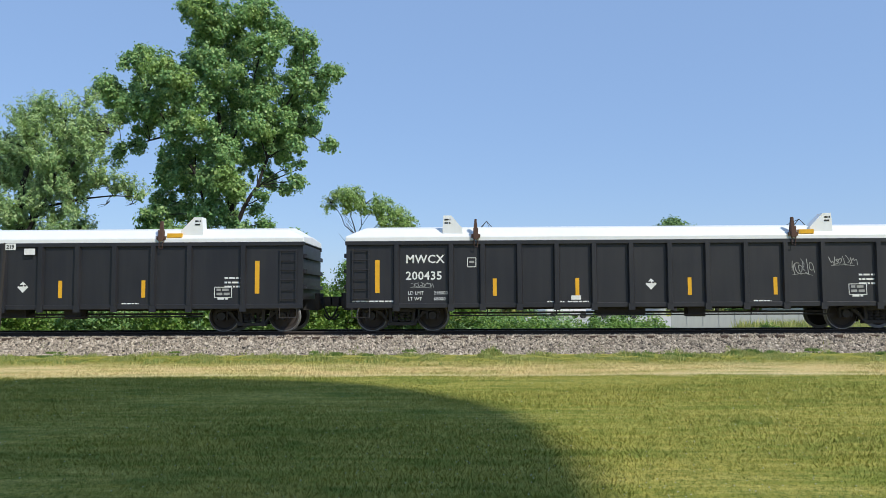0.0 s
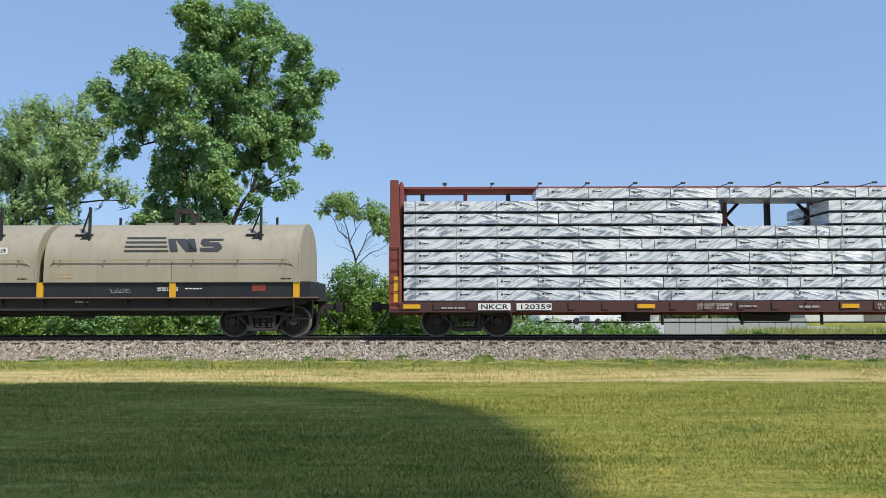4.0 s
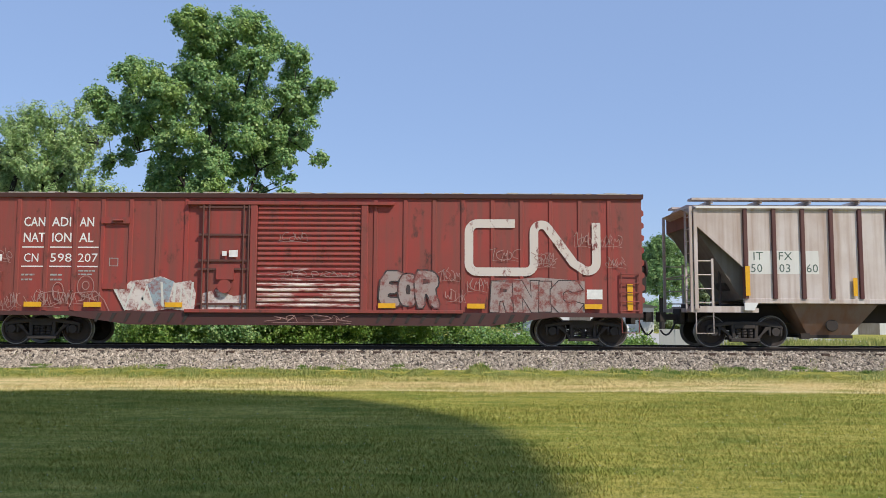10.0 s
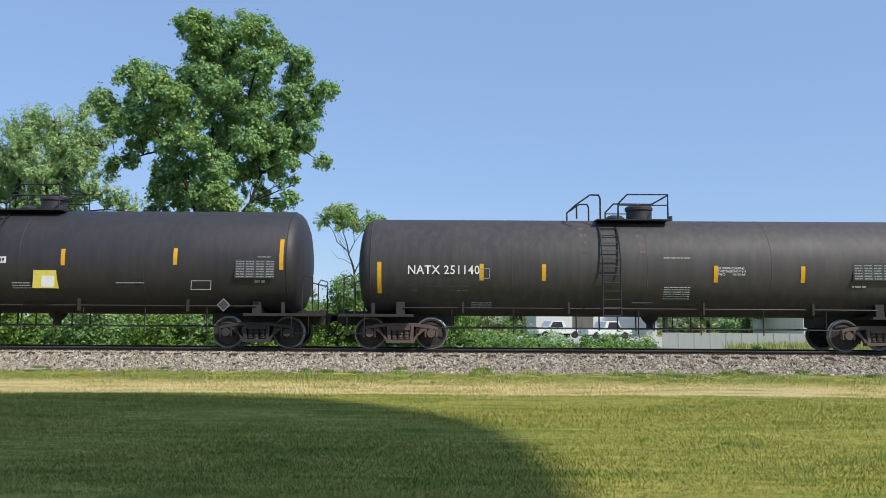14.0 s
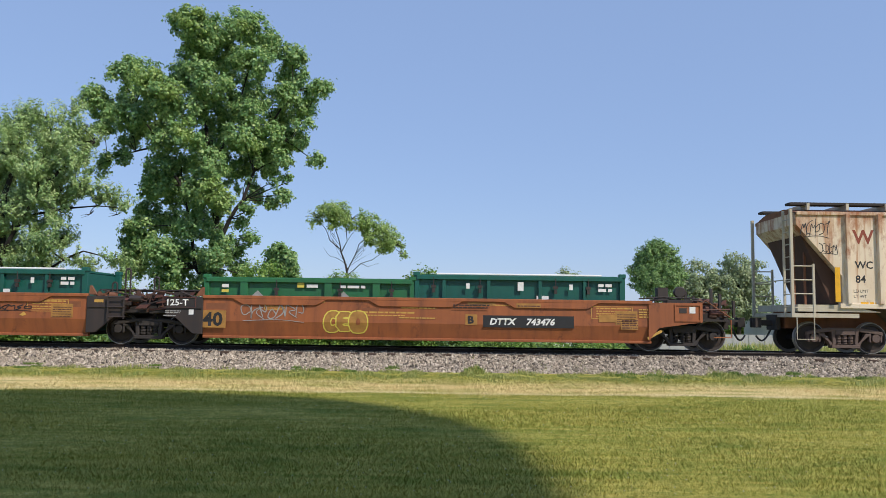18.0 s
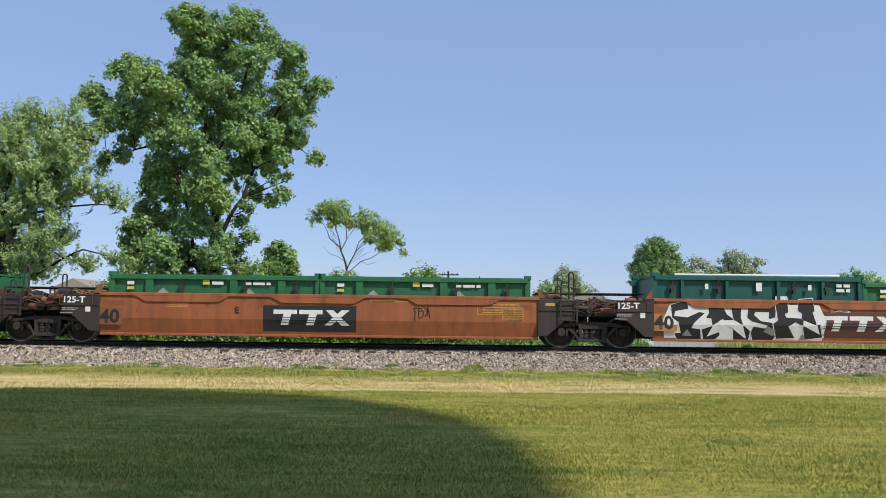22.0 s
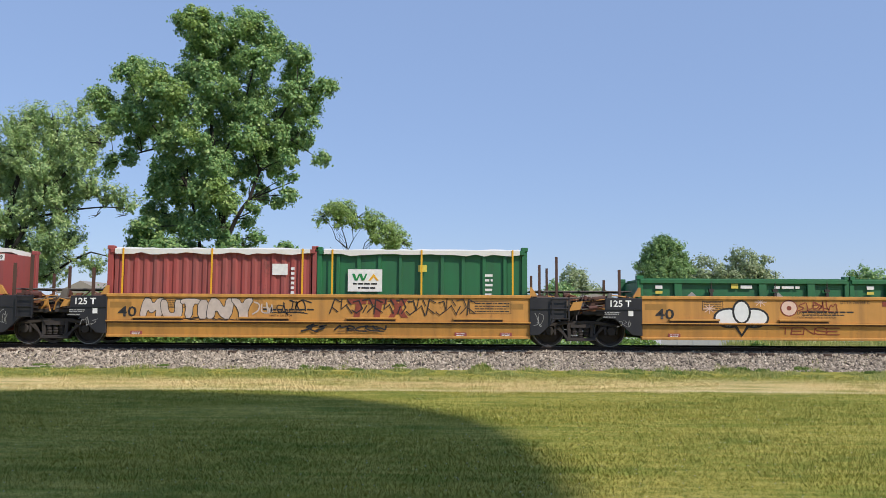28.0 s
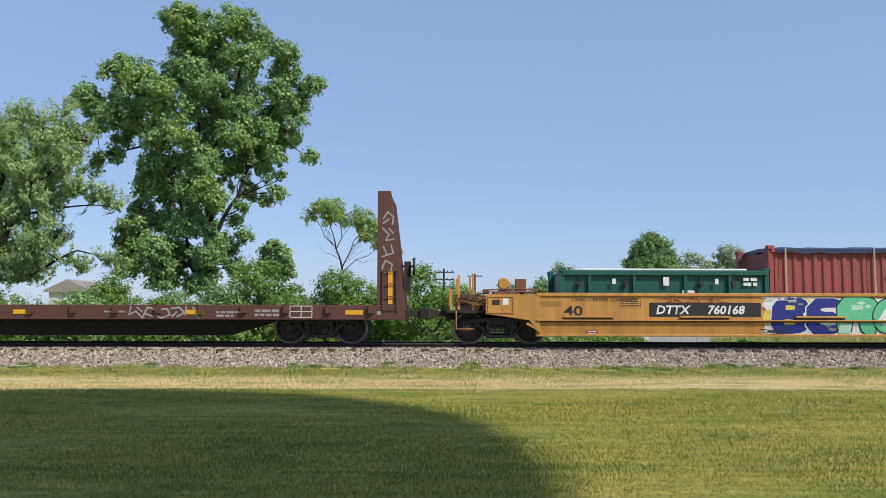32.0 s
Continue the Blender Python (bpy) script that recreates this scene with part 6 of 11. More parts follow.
    lines(g, [[(-5.7, 1.7), (-5.35, 1.05), (-5.1, 1.75)], [(-4.95, 1.05), (-4.72, 1.7), (-4.5, 1.1), (-4.85, 1.35)], [(-4.3, 1.8), (-4.25, 1.15), (-3.95, 1.1), (-3.9, 1.75)], [(-3.75, 1.08), (-3.72, 1.75), (-3.45, 1.15), (-3.4, 1.8)]], 0.07, -Y - 0.039, "graf_pale", label="pale sprayed letters")
    for k, (a, b, z0, z1) in enumerate(((-8.8, -8.4, 1.1, 1.9), (-8.0, -7.6, 1.2, 1.6), (-7.4, -6.9, 1.2, 1.9), (4.5, 5.1, 1.6, 2.1), (6.5, 7.1, 2.3, 2.6), (-1.0, -0.1, 3.0, 3.3), (7.6, 8.1, 2.9, 3.5))):
        scrawl(g, a, b, z0, min(z1, z0 + 0.4), -Y - (0.11 if -1.6 < a < 1.4 else 0.036), "scratch", 40 + k, 0.02, 5)
    for k, (a, b, z0, z1) in enumerate(((-9.3, -8.7, 2.4, 3.9), (-9.2, -8.6, 1.0, 2.2), (-8.2, -7.2, 1.1, 1.6), (-6.9, -6.1, 1.2, 1.8), (-0.9, 0.2, 1.95, 2.2), (0.3, 1.3, 2.0, 2.15), (3.7, 4.3, 1.9, 2.4), (3.9, 4.5, 1.3, 1.8), (5.2, 6.0, 2.5, 3.2), (6.4, 7.0, 2.4, 2.9), (8.4, 9.0, 2.9, 3.3), (8.5, 9.1, 2.3, 2.6), (2.1, 3.5, 0.70, 0.9), (-1.2, 1.2, 0.68, 0.9))):
        scrawl(g, a, b, z0, min(z1, z0 + 0.36), -Y - (0.11 if -1.6 < a < 1.4 else 0.040), "scratch", 400 + k, 0.018, 5)
    for x in (-8.0, -6.27, -3.93, 2.21, 4.77, 8.14):
        part("reflector_strip", plate(B(), x - 0.25, x + 0.25, 1.10, 1.24, -Y - 0.058, 0.024), "yellow", g, "amber reflective strip")
    part("stencil_plate", plate(B(), 7.97, 8.42, 1.38, 1.66, -Y - 0.0, 0.004), "letter", g)
    blots(g, [("fade_white", [(-3.15, 1.02), (-3.1, 1.5), (-2.7, 1.62), (-2.2, 1.42), (-1.85, 1.5), (-1.8, 1.02)])], -Y - 0.071, 0.0, "worn white spray paint")
    # looping outline figures low on the panels
    ring = lambda cx, cz, rx, rz: [(cx + rx * math.cos(2 * math.pi * k / 14), cz + rz * math.sin(2 * math.pi * k / 14)) for k in range(15)]
    lines(g, [ring(-7.3, 1.55, 0.16, 0.26), ring(-6.5, 1.70, 0.24, 0.30), ring(-6.5, 1.72, 0.10, 0.12), [(-7.9, 1.1), (-7.85, 1.45), (-7.5, 1.55), (-7.1, 1.5), (-7.0, 1.2)], [(-6.95, 1.1), (-6.8, 1.5), (-6.2, 1.55), (-5.95, 1.3), (-5.8, 1.0)], [(-6.6, 1.4), (-6.3, 1.35), (-6.1, 1.45)]], 0.022, -Y - 0.036, "scratch", label="thin white sprayed outline figure")
    truck(g, u, -7.92), truck(g, u, 7.92)


boxcar(-114.52)


# ---- tank cars ----
def tank_car(u, half, r, zc, truck_x, dome_x, mark, mark_x, mark_z, mark_w, tapes, marks, label, rod_mat="under", shield=False, coat="tank"):
    g = car("tank_car", label, "rail car", u, "tank cars")
    prof = [(0.02, -half), (0.45 * r, -half + 0.04), (0.72 * r, -half + 0.12), (0.88 * r, -half + 0.22), (0.96 * r, -half + 0.33), (r, -half + 0.50)]
    prof += [(p, -d) for p, d in prof[::-1]]
    shell = part("tank_shell", lathe(B(), prof, "x", (0, 0, zc), 64), coat, g, smooth=True)
    for x in (-half + 0.46, -half * 0.45, half * 0.02, half * 0.45, half - 0.46):
        part("weld_band", lathe(B(), [(r, x - 0.012), (r + 0.005, x - 0.006), (r + 0.005, x + 0.006), (r, x + 0.012)], "x", (0, 0, zc), 64), coat, shell, smooth=True)
    zb = zc - r
    for e in (-1, 1):
        part("stub_sill", bx(B(), min(e * (half - 2.9), e * (half + 0.45)), max(e * (half - 2.9), e * (half + 0.45)), -0.33, 0.33, 0.68, max(zb + 0.12, 0.98)), "under", g)
    for e in (-1, 1):
        bm = B()
        bx(bm, min(e * (half - 1.7), e * (half + 0.45)), max(e * (half - 1.7), e * (half + 0.45)), -1.42, 1.42, 0.94, 1.02)
        part("end_platform", bm, "under", g)
        bm = pr(B(), [(-1.12, 1.02), (-1.08, 1.38), (-0.9, 1.25), (-0.4, 1.05), (0.4, 1.05), (0.9, 1.25), (1.08, 1.38), (1.12, 1.02)], "x", e * truck_x - 0.12, e * truck_x + 0.12)
        part("saddle", bm, "under", g)
        bm = B()
        x = e * (half + 0.30)
        for s in (-1, 1):
            pipe(bm, [(x, s * 1.40, 1.0), (x, s * 1.40, 2.05), (x - e * 0.22, s * 1.40, 2.12), (x - e * 0.30, s * 1.40, 2.0), (x - e * 0.30, s * 1.40, 1.0)], 0.020)
            pipe(bm, [(x - e * 0.1, s * 1.42, 1.0), (x - e * 0.1, s * 1.42, 0.45), (x - e * 0.6, s * 1.42, 0.45), (x - e * 0.6, s * 1.42, 1.0)], 0.018)
        tube(bm, (x, -1.4, 1.9), (x, 1.4, 1.9), 0.02)
        part("end_rail", bm, "black", g)
        bm = B()
        bx(bm, e * (half - 0.55) - 0.05, e * (half - 0.55) + 0.05, -1.40, -1.36, 1.02, 1.34)
        part("bracket", bm, "letter_dim" if shield else "under", g)
        coupler(g, e * (half + 0.45), e)
    # long walkway line and hanging rods under the shell
    bm = B()
    for s in (-1, 1):
        tube(bm, (-half + 1.4, s * 1.12, zc - 0.88 * r + 0.05), (half - 1.4, s * 1.12, zc - 0.88 * r + 0.05), 0.022)
        tube(bm, (-half + 1.6, s * 0.95, 0.62), (half - 1.6, s * 0.95, 0.62), 0.016)
    for k in range(7):
        x = -truck_x + 1.5 + k * (2 * truck_x - 3.0) / 6
        tube(bm, (x, -0.95, 0.45), (x, -0.95, zb + 0.25), 0.018)
    part("piping", bm, rod_mat, g)
    bm = B()
    lathe(bm, [(0.30, zb + 0.08), (0.22, zb - 0.10), (0.10, zb - 0.22), (0.10, zb - 0.34)], "z", (dome_x + 0.4, 0, 0), 14)
    part("outlet_valve", bm, "under", g)
    bm = B()
    for k in range(6):
        tube(bm, (dome_x - 1.2 + 0.55 * k, -0.35, 0.56), (dome_x - 1.2 + 0.55 * k, -0.35, zb + 0.1), 0.022)
    small(part("brake_rigging", bm, "under", g))
    for x in (-half * 0.62, -half * 0.25, half * 0.22, half * 0.6):
        a = math.asin(0.88)
        bm = B()
        bx(bm, x - 0.03, x + 0.03, -1.02 * r * math.cos(a) - 0.05 - 0.5, -r * math.cos(a) + 0.03 - 0.5, zc - 0.95 * r, zc - 0.72 * r)
        part("clip", bm, "under", g)
    # ladder that follows the shell, platform with rails, manway dome
    def on(z, out=0.0):
        d = max(-1.0, min(1.0, (z - zc) / r))
        return -(r + out) * math.sqrt(max(0.0, 1 - d * d)) if z > zc else -(r + out)
    bm = B()
    lx = dome_x - 1.05
    zs = [1.0 + k * (zc + 0.93 * r - 1.0) / 12 for k in range(13)]
    for z0, z1 in zip(zs, zs[1:]):
        for s in (-0.26, 0.26):
            tube(bm, (lx + s, on(z0, 0.10), z0), (lx + s, on(z1, 0.10), z1), 0.026)
    for z in zs:
        tube(bm, (lx - 0.26, on(z, 0.10), z), (lx + 0.26, on(z, 0.10), z), 0.016)
    part("ladder", bm, "black", g)
    top = zc + r
    bm = B()
    bx(bm, dome_x - 1.35, dome_x + 0.80, -1.0, 1.0, top - 0.09, top - 0.05)
    part("platform", bm, "black", g)
    bm = B()
    for s in (-1, 1):
        y = s * 0.98
        pipe(bm, [(dome_x - 1.95, y, top - 0.05), (dome_x - 1.95, y, top + 0.38), (dome_x - 1.55, y, top + 0.66), (dome_x - 1.3, y, top + 0.66), (dome_x - 1.25, y, top + 0.55), (dome_x - 1.25, y, top - 0.05)], 0.026)
        pipe(bm, [(dome_x - 0.72, y, top - 0.05), (dome_x - 0.72, y, top + 0.40), (dome_x - 0.45, y, top + 0.68), (dome_x + 0.75, y, top + 0.68), (dome_x + 0.75, y, top - 0.05)], 0.026)
        tube(bm, (dome_x - 0.72, y, top + 0.36), (dome_x + 0.75, y, top + 0.36), 0.018)
    tube(bm, (dome_x + 0.75, -0.98, top + 0.66), (dome_x + 0.75, 0.98, top + 0.66), 0.026), tube(bm, (dome_x - 1.95, -0.98, top + 0.38), (dome_x - 1.95, 0.98, top + 0.38), 0.026)
    part("platform_rail", bm, "black", g)
    bm = B()
    lathe(bm, [(0.38, top - 0.15), (0.38, top + 0.30), (0.42, top + 0.32), (0.42, top + 0.40), (0.36, top + 0.46), (0.05, top + 0.52)], "z", (dome_x + 0.12, 0, 0), 24)
    part("manway_dome", bm, "tank", g, smooth=True)
    bm = B()
    lathe(bm, [(0.30, top - 0.12), (0.30, top + 0.08), (0.20, top + 0.16)], "z", (dome_x - 0.62, 0, 0), 18), tube(bm, (dome_x + 1.1, 0, top - 0.1), (dome_x + 1.1, 0, top + 0.16), 0.06)
    small(part("valve", bm, "tank", g))
    # writing lies on the shell: set at its widest line
    def face(z):
        return -math.sqrt(max(0.01, r * r - (z - zc) ** 2)) - 0.012
    lettering(mark, mark_x, mark_z, 0.25, -r - 0.004, g, spread=1.08, bold=0.004, width=mark_w)
    for x, z, h in tapes:
        n = 4
        bm = B()
        for k in range(n):
            za, zb2 = z + h * k / n, z + h * (k + 1) / n
            v = [bm.verts.new(p) for p in ((x - 0.06, face(za) + 0.002, za), (x + 0.06, face(za) + 0.002, za), (x + 0.06, face(zb2) + 0.002, zb2), (x - 0.06, face(zb2) + 0.002, zb2))]
            bm.faces.new(v)
        part("reflector_strip", bm, "yellow", g, "amber reflective strip")
    for x, z, length, h in marks:
        bars([(x, z, length, h * 0.8)], g, face(z + h / 2) + 0.006, "letter_dim")
    if coat == "tank_soot":
        for x, w in ((lx - 0.75, 0.34), (lx + 0.95, 0.55)):
            bm = B()
            zs = [zc + r * math.sin(radians(a)) for a in (14, 26, 38, 50, 62, 74)]
            rows = [[bm.verts.new((x + q * w * (0.35 + 0.13 * i), face(z) + 0.006, z)) for q in (-0.5, 0.5)] for i, z in enumerate(zs)]
            for a, b in zip(rows, rows[1:]):
                bm.faces.new((a[0], a[1], b[1], b[0]))
            small(part("spill_stain", bm, "soot_stain", g, "brown spill running down the shell"))
    truck(g, u, -truck_x, mat="truck_rust" if coat == "tank_soot" else "truck"), truck(g, u, truck_x, mat="truck_rust" if coat == "tank_soot" else "truck")
    return g


def table(rows, x, z, w, dz=0.085, h=0.035):
    return [(x, z - dz * k, w, h) for k in range(rows)]


mulx = tank_car(-132.48, 6.65, 1.47, 2.45, 5.45, 0.48, "MULX 702344", -6.05, 2.02, 2.36,
                [(-6.24, 1.65, 0.95), (-3.41, 2.1, 0.50), (-1.43, 2.1, 0.50), (1.52, 2.1, 0.5), (4.17, 2.1, 0.5), (6.27, 1.65, 0.95)],
                table(1, -2.74, 2.54, 0.85) + table(4, -2.74, 2.36, 0.75, 0.075) + table(5, -2.73, 1.84, 0.92, 0.075) + table(2, 0.94, 2.78, 0.46) + table(4, 0.69, 2.24, 0.6, 0.075) + table(3, 0.7, 1.40, 0.5, 0.07) + table(3, 2.0, 1.58, 0.8, 0.07) + table(4, 3.78, 1.55, 0.28, 0.06) + table(3, 4.87, 2.06, 0.8, 0.08) + [(4.87, 2.78, 0.4, 0.03)],
                "black tank car with white lettering and a ladder", shield=True)
lettering("LD LMT  212900 LB   96550 KG", -5.26, 1.86, 0.075, -1.47 + 0.12, mulx, "letter_dim", width=1.92), lettering("LT WT   73100 LB   33160 KG", -5.26, 1.74, 0.075, -1.47 + 0.16, mulx, "letter_dim", width=1.92)
scrawl(mulx, -4.85, -3.6, 1.48, 1.78, -1.47 + 0.20, "letter", 51, 0.03, 8), scrawl(mulx, -6.1, -5.85, 1.50, 1.72, -1.47 + 0.22, "letter", 52, 0.02, 2)
natx = tank_car(-149.42, 8.30, 1.47, 2.45, 6.98, 0.16, "NATX 251140", -6.77, 2.18, 2.07,
                [(-7.58, 1.62, 0.90), (-4.62, 2.0, 0.48), (-2.82, 2.0, 0.48), (2.13, 1.98, 0.48), (4.63, 1.98, 0.48), (7.52, 1.66, 0.92)],
                [(0.63, 2.66, 0.8, 0.05)] + table(6, 0.66, 1.82, 0.76, 0.065) + table(3, -4.9, 1.35, 0.6, 0.06) + [(6.06, 1.86, 0.42, 0.06)] + table(1, -0.2, 1.38, 0.6),
                "sooty black tank car with white lettering and a ladder", rod_mat="black", coat="tank_soot")
lettering("LD LMT   187300 LB   84960 KG", -6.72, 1.95, 0.075, -1.47 + 0.10, natx, "letter_dim", width=1.7), lettering("LTWT    75700 LB   34350 KG", -6.72, 1.83, 0.075, -1.47 + 0.14, natx, "letter_dim", width=1.7), lettering("NEW                07-2006", -6.72, 1.71, 0.075, -1.47 + 0.20, natx, "letter_dim", width=1.7)
lettering("EXTERIOR COATING", 2.18, 2.36, 0.065, -1.47 - 0.004, natx, "letter", width=0.75), lettering("THERMALBOND P-614", 2.18, 2.27, 0.065, -1.47 - 0.002, natx, "letter", width=0.8), lettering("PRO      10-2016", 2.18, 2.18, 0.065, -1.47 + 0.02, natx, "letter", width=0.78)
shpx = tank_car(-167.61, 8.38, 1.58, 2.56, 6.99, 0.22, "SHPX 212349", -6.83, 1.95, 2.27,
                [(-7.88, 2.10, 0.90), (-4.91, 2.30, 0.48), (-1.79, 2.33, 0.48), (1.46, 2.36, 0.48), (4.72, 2.40, 0.48), (7.79, 2.26, 0.90)],
                table(3, -0.08, 1.84, 0.55, 0.07) + [(2.96, 1.86, 0.83, 0.03), (7.0, 1.9, 0.3, 0.1), (-7.1, 1.75, 0.25, 0.1), (-7.1, 1.9, 0.2, 0.1)] + table(1, 7.1, 2.62, 0.4),
                "glossy black tank car with white lettering and a ladder")
lettering("LD LMT  202700 LB  91900 KG", -6.81, 1.78, 0.08, -1.58 + 0.18, shpx, "letter_dim", width=1.68), lettering("LT WT   83200 LB  37900 KG", -6.81, 1.65, 0.08, -1.58 + 0.24, shpx, "letter_dim", width=1.68)
part("label_plate", pr(B(), [(0.61, 1.70), (1.26, 1.70), (1.26, 2.22), (0.61, 2.22)], "y", -1.57, -1.33), "graf_yellow", shpx, "yellow notice")
part("label_plate", plate(B(), 0.86, 1.22, 1.74, 2.06, -1.572, 0.004), "letter", shpx, "white print on the notice")
part("label_plate", pr(B(), [(-2.33, 1.50), (-1.62, 1.50), (-1.62, 1.86), (-2.33, 1.86)], "y", -1.48, -1.15), "yellow", shpx, "orange notice")


def data_table(g, x0, x1, z0, z1, y):
    """A pale plate ruled into cells of small print."""
    p = part("data_plate", plate(B(), x0, x1, z0, z1, y, 0.004), "emblem_grey", g, "dark plate of small pale print")
    rows = int((z1 - z0) / 0.075)
    bars([(x0 + 0.04 + c * (x1 - x0) / 4, z0 + 0.03 + k * (z1 - z0 - 0.03) / rows, (x1 - x0) / 4 - 0.06, 0.03) for k in range(rows) for c in range(4)], p, y - 0.004, "letter_dim")


def diamond(g, x, z, r, y):
    p = part("placard", pr(B(), [(x - r, z), (x, z + r), (x + r, z), (x, z - r)], "y", y - 0.006, y), "letter_dim", g, "grey diamond placard")
    part("placard_face", pr(B(), [(x - r * 0.86, z), (x, z + r * 0.86), (x + r * 0.86, z), (x, z - r * 0.86)], "y", y - 0.009, y - 0.006), "emblem_grey", p)


data_table(mulx, 4.87, 6.0, 2.17, 2.65, -1.475), data_table(natx, 6.06, 7.18, 2.06, 2.55, -1.475), data_table(shpx, 6.45, 7.60, 2.02, 2.56, -1.585)
diamond(mulx, 5.48, 1.40, 0.19, -1.40), diamond(natx, 7.2, 1.25, 0.19, -1.40), diamond(shpx, 6.1, 1.25, 0.19, -1.38)
bm = B()
for g_, x, z, y in ((natx, -4.54, 2.05, -1.475),):
    for q in ((x - 0.15, x + 0.15, z, z + 0.02), (x - 0.15, x + 0.15, z + 0.28, z + 0.30), (x - 0.15, x - 0.13, z, z + 0.3), (x + 0.13, x + 0.15, z, z + 0.3)):
        plate(bm, *q, y, 0.004)
part("stencil_frame", bm, "letter_dim", natx)
bm = B()
for q in ((-4.33, -4.04, 1.95, 1.97), (-4.33, -4.04, 2.18, 2.20), (-4.33, -4.31, 1.95, 2.2), (-4.06, -4.04, 1.95, 2.2), (5.17, 5.76, 1.68, 1.70), (5.17, 5.76, 1.93, 1.95), (5.17, 5.19, 1.7, 1.93), (5.74, 5.76, 1.7, 1.93)):
    plate(bm, *q, -1.50, 0.004)
part("stencil_frame", bm, "letter_dim", shpx)


# ---- articulated well cars ----
def machinery(g, xa, xb, z0, z1, mats, seed):
    """Brake gear crowded over a truck: levers, cylinders, pipes and brackets."""
    rnd = random.Random(seed)
    a, b = min(xa, xb), max(xa, xb)
    for k in range(28):
        x, z, y = rnd.uniform(a, b), rnd.uniform(z0 + 0.1, z1 + 0.08), rnd.uniform(-1.38, -0.85)
        w, hh = rnd.uniform(0.06, 0.22), rnd.uniform(0.05, 0.16)
        bm = B()
        kind = k % 4
        if kind == 0:
            pr(bm, [(x - w, z - hh), (x + w * 0.6, z - hh * 0.7), (x + w, z + hh), (x - w * 0.3, z + hh * 0.8)], "y", y - 0.05, y + 0.05)
        elif kind == 1:
            tube(bm, (x - w, y, z), (x + w, y, z + rnd.uniform(-0.05, 0.05)), rnd.uniform(0.05, 0.11), 12)
        elif kind == 2:
            pipe(bm, [(a, y, rnd.uniform(z0, z1)), (x, y - 0.08, z), (x + 0.1, y - 0.08, z + 0.12), (b, y, rnd.uniform(z0, z1))], 0.022, 7)
        else:
            bx(bm, x - w, x + w, y - 0.06, y + 0.06, z - hh * 0.4, z + hh * 0.4), bx(bm, x - 0.03, x + 0.03, y - 0.08, y + 0.08, z - hh, z + hh)
        part("brake_gear", bm, mats[k % len(mats)], g)
    part("cross_beam", bx(B(), a, b, -0.45, -0.35, z0 - 0.24, z1), "under", g)


